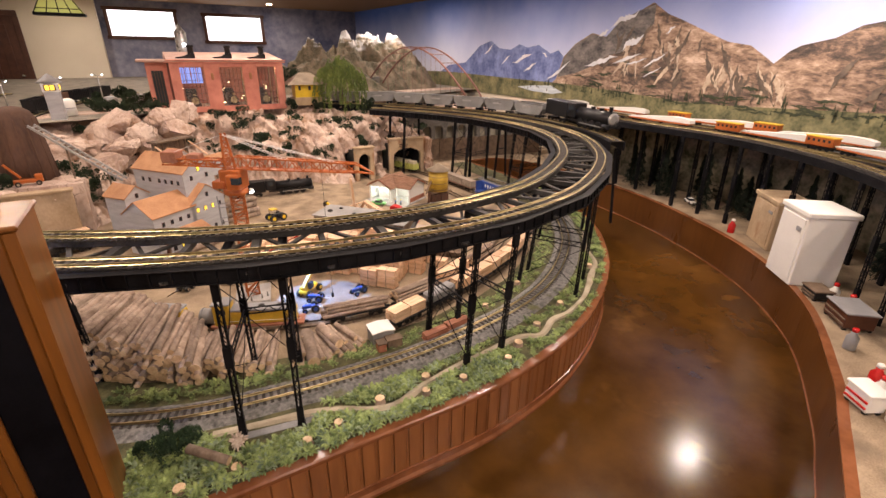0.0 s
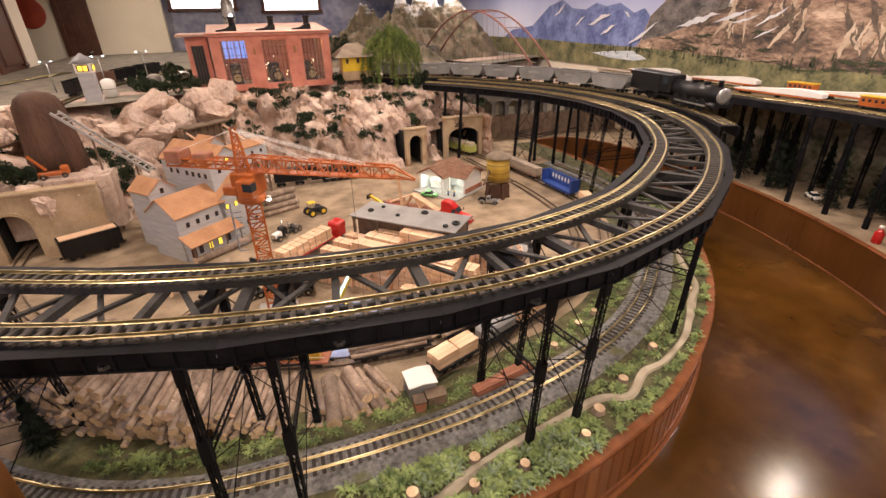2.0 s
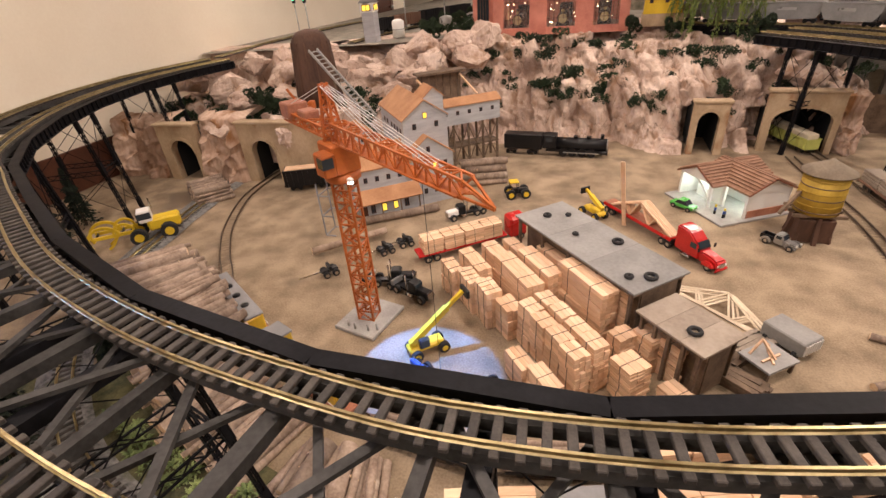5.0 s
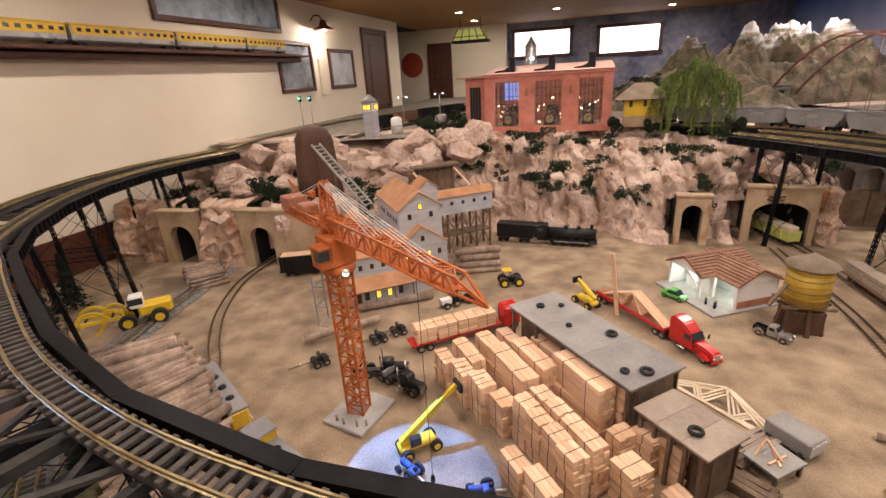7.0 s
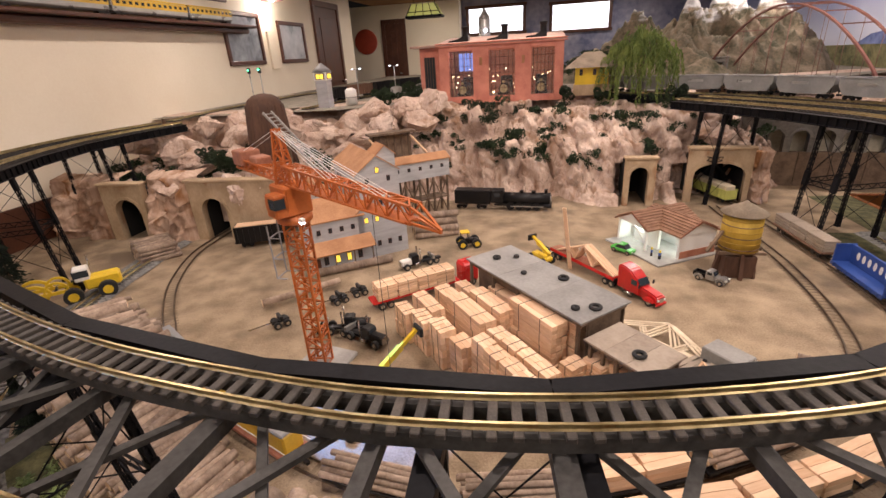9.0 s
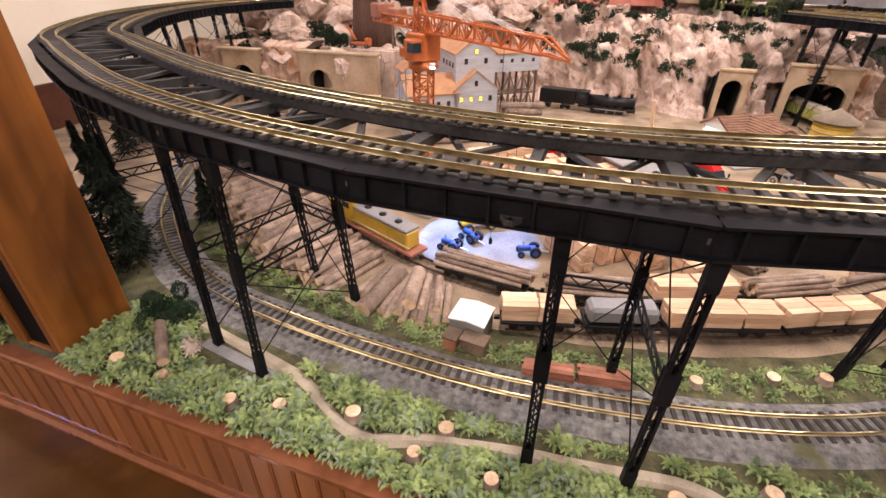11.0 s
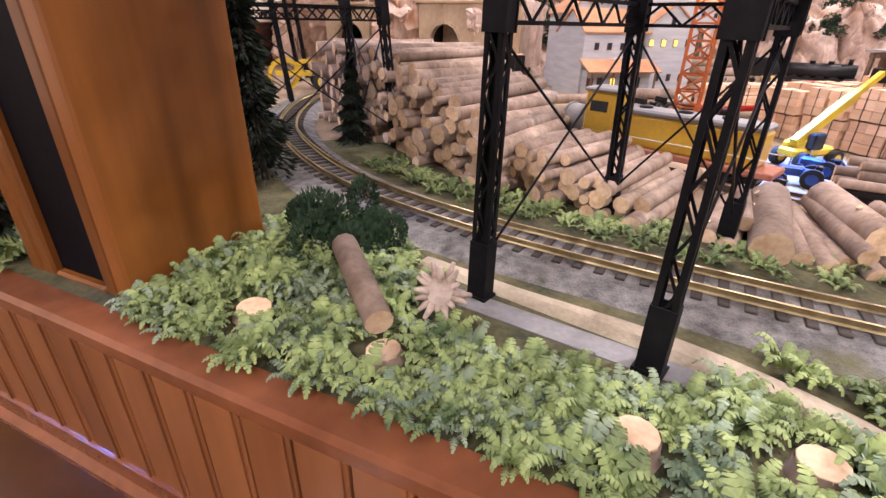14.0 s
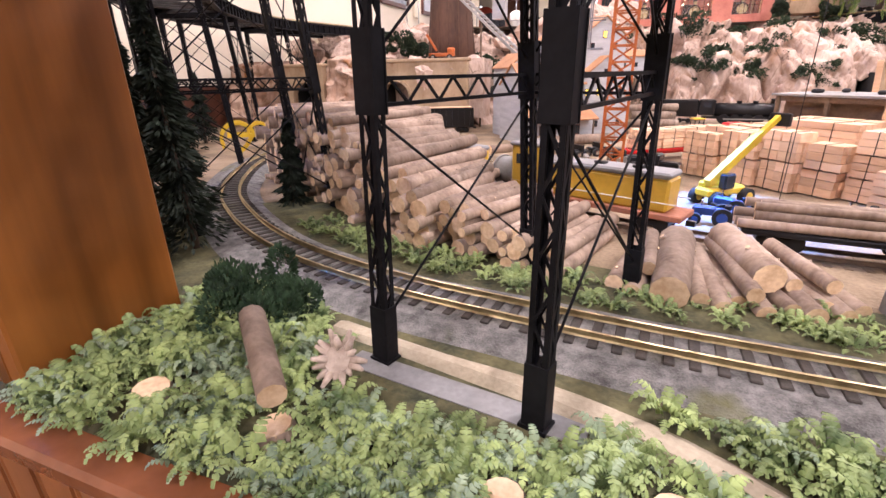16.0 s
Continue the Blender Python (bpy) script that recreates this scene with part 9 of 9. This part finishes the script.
slab("wall_alcove", (WEST - 1.65, NORTH - 0.3, 0), (-1.05, NORTH + 0.15, CEIL), M["cream"], "cream wall of the far corner")


def hopper_window(x0, x1, z0, z1, name):
    ob = structure(new(name), "high basement window with a dark frame and bright daylight", "window")
    ob.matrix_world = Matrix.Translation(((x0 + x1) / 2, NORTH, (z0 + z1) / 2))
    w, h = x1 - x0, z1 - z0
    for c, s_ in (((0, -0.03, h / 2), (w + 0.1, 0.06, 0.06)), ((0, -0.03, -h / 2), (w + 0.1, 0.06, 0.06)), ((-w / 2, -0.03, 0), (0.06, 0.06, h)), ((w / 2, -0.03, 0), (0.06, 0.06, h))):
        bm = bmesh.new()
        box(bm, c, s_, bevel=0.006)
        part("window_frame", bm, M["darkwood"], ob)
    bm = bmesh.new()
    box(bm, (0, -0.012, 0), (w - 0.05, 0.006, h - 0.05))
    part("pane", bm, DAY, ob, "white daylight pane")


DAY = glow("daylight", (0.92, 0.96, 1.0), 3.2)
hopper_window(-0.92, 0.22, 1.60, 2.10, "window_1")
hopper_window(0.74, 1.86, 1.55, 2.06, "window_2")

# ---- west wall: shelf, train, pictures, lamp, door ----
def wall_shelf():
    ob = thing("wall_shelf", pose(WEST, 1.9, 1.66), "long dark wooden shelf on the wall", "shelf")
    bm = bmesh.new()
    box(bm, (0.10, 0, -0.012), (0.20, 4.4, 0.024), bevel=0.004)
    part("board", bm, M["darkwood"], ob)
    bm = bmesh.new()
    box(bm, (0.06, 0, -0.05), (0.10, 4.36, 0.05), bevel=0.012)
    part("moulding", bm, M["darkwood"], ob)


wall_shelf()
SHELF = Line([(WEST + 0.10, -0.2), (WEST + 0.10, 1.5), (WEST + 0.10, 3.9)])
for i, (L, v) in enumerate(((0.80, 1.25), (0.80, 2.08), (0.80, 2.91), (0.62, 3.65))):
    ob = rail_car(SHELF, v, L, "passenger_car", "yellow and silver streamlined passenger car on the shelf", 1.66)
    bm = bmesh.new()
    box(bm, (0, 0, 0.075), (L, 0.085, 0.10), bevel=0.012)
    part("body", bm, M["silver"], ob)
    bm = bmesh.new()
    box(bm, (0, 0, 0.093), (L - 0.01, 0.0865, 0.052))
    band_ = part("side_band", bm, M["upyellow"], ob)
    bm = bmesh.new()
    box(bm, (0, 0, 0.128), (L - 0.004, 0.07, 0.016), bevel=0.006)
    part("roof", bm, M["upyellow"], ob)
    for k in range(int(L / 0.06)):
        bm = bmesh.new()
        box(bm, (-L / 2 + 0.05 + k * 0.06, 0, 0.096), (0.03, 0.0885, 0.022))
        part("window", bm, M["glass"], band_)


def picture(y0, y1, z0, z1, label, dark=(0.05, 0.06, 0.08), light=(0.35, 0.38, 0.42)):
    ob = thing("framed_picture", pose(WEST, (y0 + y1) / 2, (z0 + z1) / 2), label, "picture", "framed pictures on the wall")
    w, h, f = y1 - y0, z1 - z0, 0.045
    for c, s_ in (((0.015, 0, h / 2 - f / 2), (0.03, w, f)), ((0.015, 0, -h / 2 + f / 2), (0.03, w, f)), ((0.015, w / 2 - f / 2, 0), (0.03, f, h - 2 * f)), ((0.015, -w / 2 + f / 2, 0), (0.03, f, h - 2 * f))):
        bm = bmesh.new()
        box(bm, c, s_, bevel=0.006)
        part("frame", bm, M["darkwood"], ob)
    bm = bmesh.new()
    box(bm, (0.008, 0, 0), (0.006, w - 2 * f, h - 2 * f))
    part("print", bm, surface("print", dark, light, 4, 0.3, 0, 0, 14), ob)


picture(3.75, 4.45, 1.27, 1.81, "dark framed train photograph on the cream wall")
picture(4.85, 5.55, 1.27, 1.76, "framed pale landscape print", (0.35, 0.38, 0.42), (0.6, 0.62, 0.65))
picture(2.25, 3.9, 1.88, 2.24, "large framed train picture high on the wall", (0.10, 0.16, 0.24), (0.5, 0.6, 0.7))


def wall_lamp():
    ob = thing("wall_lamp", pose(WEST, 4.55, 2.05), "dark gooseneck barn lamp on the wall", "lamp")
    bm = bmesh.new()
    pts = [(0, 0, 0), (0.06, 0, 0.06), (0.13, 0, 0.05), (0.17, 0, -0.01)]
    for a, b in zip(pts, pts[1:]):
        rod(bm, a, b, 0.008, seg=8)
    part("arm", bm, M["darkwood"], ob)
    bm = bmesh.new()
    lathe(bm, [(0.13, -0.10), (0.12, -0.085), (0.05, -0.05), (0.035, 0.0), (0.03, 0.01)], 20, (0.17, 0, -0.01))
    part("shade", bm, M["darkwood"], ob)
    bm = bmesh.new()
    lathe(bm, [(0.02, -0.11), (0.03, -0.095), (0.02, -0.075)], 12, (0.17, 0, -0.01))
    part("bulb", bm, LAMP, ob)
    la = bpy.data.lights.new("wall_lamp", "POINT")
    la.energy, la.color, la.shadow_soft_size = 16, (1.0, 0.88, 0.72), 0.03
    new("wall_lamp_light", la).matrix_world = pose(WEST + 0.17, 4.55, 1.90)


wall_lamp()


def wall_door(m, w, h, label, name):
    ob = structure(new(name), label, "door")
    ob.matrix_world = m
    for c, s_ in (((0, -0.02, h + 0.04), (w + 0.16, 0.04, 0.08)), ((-w / 2 - 0.04, -0.02, h / 2), (0.08, 0.04, h)), ((w / 2 + 0.04, -0.02, h / 2), (0.08, 0.04, h))):
        bm = bmesh.new()
        box(bm, c, s_, bevel=0.005)
        part("frame", bm, M["darkwood"], ob)
    bm = bmesh.new()
    box(bm, (0, -0.012, h / 2), (w, 0.02, h))
    part("leaf", bm, M["darkwood"], ob)
    for z0, z1 in ((0.12, h * 0.42), (h * 0.48, h - 0.14)):
        bm = bmesh.new()
        box(bm, (0, -0.026, (z0 + z1) / 2), (w - 0.24, 0.012, z1 - z0), bevel=0.006)
        part("panel", bm, M["darkwood"], ob)
    bm = bmesh.new()
    lathe(bm, [(0.012, 0), (0.012, 0.03), (0.028, 0.04), (0.026, 0.07), (0.01, 0.075)], 14)
    bmesh.ops.transform(bm, matrix=pose(w / 2 - 0.07, -0.02, 0.95, 90, 0, 0), verts=bm.verts)
    part("knob", bm, M["chrome"], ob)


wall_door(pose(WEST, 6.35, 0, 0, 0, 90), 0.76, 2.0, "dark panelled wooden door in the cream wall", "door_1")
wall_door(pose(-2.43, NORTH - 0.3, 0), 0.36, 1.9, "dark narrow door in the far corner", "door_2")
bm = bmesh.new()
lathe(bm, [(0.01, 0.03), (0.22, 0.03), (0.245, 0.02), (0.245, 0.0)], 36)
o = part("round_sign", bm, paint("sign_red", (0.42, 0.06, 0.03), 0.5), None, "round red sign on the far wall")
o.matrix_world = pose(-3.05, NORTH - 0.3, 1.59, 90, 0, 0)
tagged(o, category="sign")
bm = bmesh.new()
box(bm, (0, 0, 0), (0.03, 0.16, 0.42), bevel=0.004)
o = part("wall_box", bm, M["cream"], None, "cream control box on the wall")
o.matrix_world = pose(WEST + 0.015, 4.66, 1.42)
tagged(o, category="box")
ob = thing("stained_glass_lamp", pose(-1.42, 7.75, 1.90), "hanging stained glass lamp with a dark rim", "lamp")
bm = bmesh.new()
extrude_y(bm, [(-0.30, 0), (0.30, 0), (0.20, 0.18), (-0.20, 0.18)], -0.12, 0.12)
bmesh.ops.recalc_face_normals(bm, faces=bm.faces)
part("shade", bm, glow("stained_glass", (0.50, 0.56, 0.15), 0.10), ob)
bm = bmesh.new()
box(bm, (0, 0, -0.02), (0.64, 0.28, 0.04), bevel=0.005)
part("rim", bm, M["darkinlay"], ob)
for x, top in ((-0.30, -0.20), (-0.15, -0.10), (0.0, 0.0), (0.15, 0.10), (0.30, 0.20)):
    bm = bmesh.new()
    beam(bm, (x, -0.123, 0.0), (top, -0.123, 0.18), 0.012, 0.012)
    part("came", bm, M["darkinlay"], ob)
bm = bmesh.new()
box(bm, (0, -0.123, 0.055), (0.54, 0.012, 0.012))
part("came", bm, M["darkinlay"], ob)
for x in (-0.18, 0.18):
    bm = bmesh.new()
    rod(bm, (x, 0, 0.18), (x, 0, CEIL - 1.87), 0.006, seg=6)
    part("chain", bm, M["darkinlay"], ob)
bm = bmesh.new()
box(bm, (0, 0, 0.09), (0.02, 8.0, 0.18), bevel=0.004)
structure(part("baseboard", bm, M["wood"], None), "brown wooden skirting along the cream wall", "baseboard").matrix_world = pose(WEST + 0.01, -0.0, 0)
bm = bmesh.new()
box(bm, (0, 0, 0), (0.02, 1.5, 0.26), bevel=0.004)
structure(part("trim", bm, M["darkwood"], None), "dark wooden board along the wall behind the trestle", "trim").matrix_world = pose(WEST + 0.012, 0.95, G + 0.13)

# a bright window low on the south-west side, seen as a cold gleam on the floor
ob = structure(new("window_3"), "side window with cold daylight", "window")
ob.matrix_world = pose(WEST, -1.12, 1.74)
for c, s_ in (((0.02, 0, 0.115), (0.04, 0.23, 0.03)), ((0.02, 0, -0.115), (0.04, 0.23, 0.03)), ((0.02, 0.10, 0), (0.04, 0.03, 0.2)), ((0.02, -0.10, 0), (0.04, 0.03, 0.2))):
    bm = bmesh.new()
    box(bm, c, s_, bevel=0.005)
    part("window_frame", bm, M["darkwood"], ob)
bm = bmesh.new()
box(bm, (0.012, 0, 0), (0.006, 0.17, 0.2))
part("pane", bm, glow("cold_daylight", (0.10, 0.30, 1.0), 110), ob)


# ---- stumps, fallen log, clutter and ferns on the near verge ----
def stump(x, y, r, h, tilt=0):
    ob = thing("stump", pose(x, y, GROUND, random.uniform(-6, 6), tilt, random.uniform(0, 360)), "small sawn tree stump with a pale cut top", "stump", "sawn stumps")
    bm = bmesh.new()
    k = 12
    rings = []
    for z, f in ((-0.004, 1.45), (0.005, 1.15), (h * 0.6, 1.0), (h, 0.97)):
        rings.append([bm.verts.new((r * f * (1 + 0.08 * math.sin(i * 2.3 + z * 90)) * math.cos(6.2832 * i / k), r * f * (1 + 0.08 * math.cos(i * 1.7)) * math.sin(6.2832 * i / k), z)) for i in range(k)])
    for a, b in zip(rings, rings[1:]):
        for i in range(k):
            bm.faces.new((a[i], a[(i + 1) % k], b[(i + 1) % k], b[i])).smooth = True
    part("trunk", bm, M["bark"], ob)
    bm = bmesh.new()
    lathe(bm, [(r * 0.95, h - 0.002), (r * 0.93, h + 0.001)], 12)
    part("cut_face", bm, M["cut"], ob)
    return ob


STUMPS = ((-0.558, -0.846), (-0.19, -0.861), (-0.074, -0.832), (0.092, -0.796), (0.299, -0.763), (0.259, -0.843), (0.42, -0.845), (0.652, -0.83), (0.757, -0.765), (0.93, -0.69), (1.165, -0.595), (1.636, -0.35), (0.82, -0.43), (1.0, -0.35), (1.12, -0.31), (-0.402, -0.848))
for x, y in STUMPS:
    near = x < 0.2 and y < -0.7
    stump(x, y, random.uniform(0.0165, 0.019) if near else random.uniform(0.015, 0.02), 0.014 if x < -0.35 else random.uniform(0.021, 0.024) if near else random.uniform(0.022, 0.028))
fallen = thing("fallen_log", pose(-0.470, -0.782, G + 0.036, 0, 8, -42), "short barked log lying among the ferns", "log")
log_at(fallen, pose(0, 0, 0), 0.14, 0.015)
ob = thing("root_stump", pose(-0.385, -0.765, G + 0.034, 58, 0, 15) @ Matrix.Scale(1.0, 4), "splintered grey root stump", "stump")
for i in range(16):
    a = i * 0.3927
    bm = bmesh.new()
    rod(bm, (0.008 * math.cos(a), 0.008 * math.sin(a), 0), (random.uniform(0.02, 0.034) * math.cos(a), random.uniform(0.02, 0.034) * math.sin(a), random.uniform(0.004, 0.018)), 0.0065, 0.002, 5)
    part("root", bm, M["drift"], ob)
bm = bmesh.new()
rod(bm, (0, 0, -0.02), (0, 0, 0.008), 0.012, 0.014, 9)
part("stem", bm, M["drift"], ob)
ob = thing("white_rock", pose(-0.265, -0.845, G + 0.006), "small white quartz pebble", "rock")
bm = bmesh.new()
bmesh.ops.create_icosphere(bm, subdivisions=2, radius=0.014)
for v in bm.verts:
    v.co *= 1 + 0.35 * noise.noise(v.co * 90)
    v.co.z *= 0.6
part("pebble", bm, M["white"], ob)


def hut_car():
    ob = thing("tool_hut", pose(0.255, -0.43, G, 0, 0, -4), "small grey tool hut with a pale roof beside the track", "hut")
    bm = bmesh.new()
    house_body(bm, 0.095, 0.085, 0.066, 0.006)
    part("wall", bm, M["hopper"], ob)
    bm = bmesh.new()
    gable(bm, 0.095, 0.085, 0.066, 0.006, 0.004, 0.004)
    part("roof", bm, M["white"], ob)


hut_car()
for x, y, w, m_ in ((0.225, -0.505, 0.035, "planks"), (0.285, -0.50, 0.065, "timber")):
    ob = thing("crate", pose(x, y, G, 0, 0, -6), "weathered wooden crate beside the track", "crate", "crates")
    bm = bmesh.new()
    box(bm, (0, 0, 0.022), (w, 0.04, 0.044), bevel=0.002)
    part("body", bm, M[m_], ob)
    bm = bmesh.new()
    box(bm, (0, 0, 0.046), (w + 0.006, 0.046, 0.005))
    part("lid", bm, M["timber"], ob)
for x0 in (0.42, 0.55):
    ob = thing("plank_stack", pose(x0 + 0.06, -0.52 + (x0 - 0.42) * 0.2, G + 0.002, 0, 0, 8), "stack of reddish planks on the verge", "planks", "red plank stacks")
    for k in range(4):
        for i in range(3):
            bm = bmesh.new()
            box(bm, (random.uniform(-0.004, 0.004), (i - 1) * 0.013, 0.004 + k * 0.008), (0.12, 0.012, 0.0072))
            part("plank", bm, M["planks"], ob)


def ferns(count, region, label, seed, smin, smax, mat):
    """Fern rosettes: arching fronds with paired leaflets."""
    rnd = random.Random(seed)
    verts, faces = [], []
    made = 0
    while made < count:
        p = region(rnd)
        if p is None:
            continue
        made += 1
        size = rnd.uniform(smin, smax)
        n = rnd.randint(7, 10)
        a0 = rnd.uniform(0, 6.28)
        for i in range(n):
            a = a0 + i * 6.2832 / n + rnd.uniform(-0.25, 0.25)
            L = size * rnd.uniform(0.75, 1.1)
            rise = rnd.uniform(0.6, 2.0)
            ca, sa = math.cos(a), math.sin(a)
            k = 8
            spine = []
            for j in range(k + 1):
                f = j / k
                r_, z_ = L * f * (1 - 0.12 * f), L * rise * (f * 1.25 - f * f * 0.95) + 0.002
                spine.append((p[0] + ca * r_, p[1] + sa * r_, p[2] + z_))
            for j in range(1, k):
                f = j / k
                w = L * 0.24 * (1 - f) ** 0.75 * min(1, f * 4)
                x, y, z = spine[j]
                x2, y2, z2 = (a_ + (b_ - a_) * 0.99 for a_, b_ in zip(spine[j], spine[j + 1]))
                for sg in (-1, 1):
                    b = len(verts)
                    tx, ty = x + ca * w * 0.6 - sa * w * sg, y + sa * w * 0.6 + ca * w * sg
                    ux, uy = x + (x2 - x) * 0.5 + ca * w * 0.5 - sa * w * 0.8 * sg, y + (y2 - y) * 0.5 + sa * w * 0.5 + ca * w * 0.8 * sg
                    verts += [(x, y, z), (tx, ty, z - w * 0.2), (ux, uy, z2 - w * 0.15), (x2, y2, z2)]
                    faces.append((b, b + 1, b + 2, b + 3) if sg < 0 else (b, b + 3, b + 2, b + 1))
            b = len(verts)
            verts += [spine[k - 1], spine[k], (spine[k - 1][0] - sa * 0.002, spine[k - 1][1] + ca * 0.002, spine[k - 1][2])]
            faces.append((b, b + 1, b + 2))
    ob = raw("fern", verts, faces, mat, None, label)
    return tagged(ob, label, "ferns", "", "stuff")


def dist(line, x, y):
    return float(np.min(np.hypot(line.p[:, 0] - x, line.p[:, 1] - y)))


def outer_region(s0, s1):
    def pick(r):
        q, _ = FASCIA.at(r.uniform(s0, s1), -r.uniform(0.018, 0.30))
        if dist(FOOTPATH, q.x, q.y) < 0.03 or dist(LOOP, q.x, q.y) < 0.115:
            return None
        if min(math.hypot(q.x - a, q.y - b) for a, b in STUMPS) < 0.034:
            return None
        if -0.90 < q.x < -0.685 and q.y > -0.91:
            return None
        if q.x < -0.9 and q.y > -0.84 or -0.42 < q.x < -0.13 and q.y > -0.775 - 0.02:
            return None
        return (q.x, q.y, GROUND)
    return pick


def inner_region(s0, s1):
    def pick(r):
        q, _ = LOOP.at(r.uniform(s0, s1), -r.uniform(0.085, 0.17))
        if dist(YARD_R, q.x, q.y) < 0.06:
            return None
        return (q.x, q.y, GROUND)
    return pick


FERN2 = surface("fern_blue", (0.08, 0.13, 0.072), (0.33, 0.42, 0.27), 16, 0.75, 0, 0, 60)
ferns(640, outer_region(0.0, 1.9), "dense pale green plastic ferns along the table edge", 5, 0.024, 0.042, M["fern"])
ferns(230, outer_region(0.0, 1.9), "bluish green plastic ferns among the others", 8, 0.024, 0.040, FERN2)
ferns(430, outer_region(1.9, 4.8), "green ferns and weeds along the curved table edge", 6, 0.018, 0.036, M["fern"])
ferns(420, inner_region(2.0, 5.0), "low green weeds inside the track", 7, 0.014, 0.03, M["fern"])
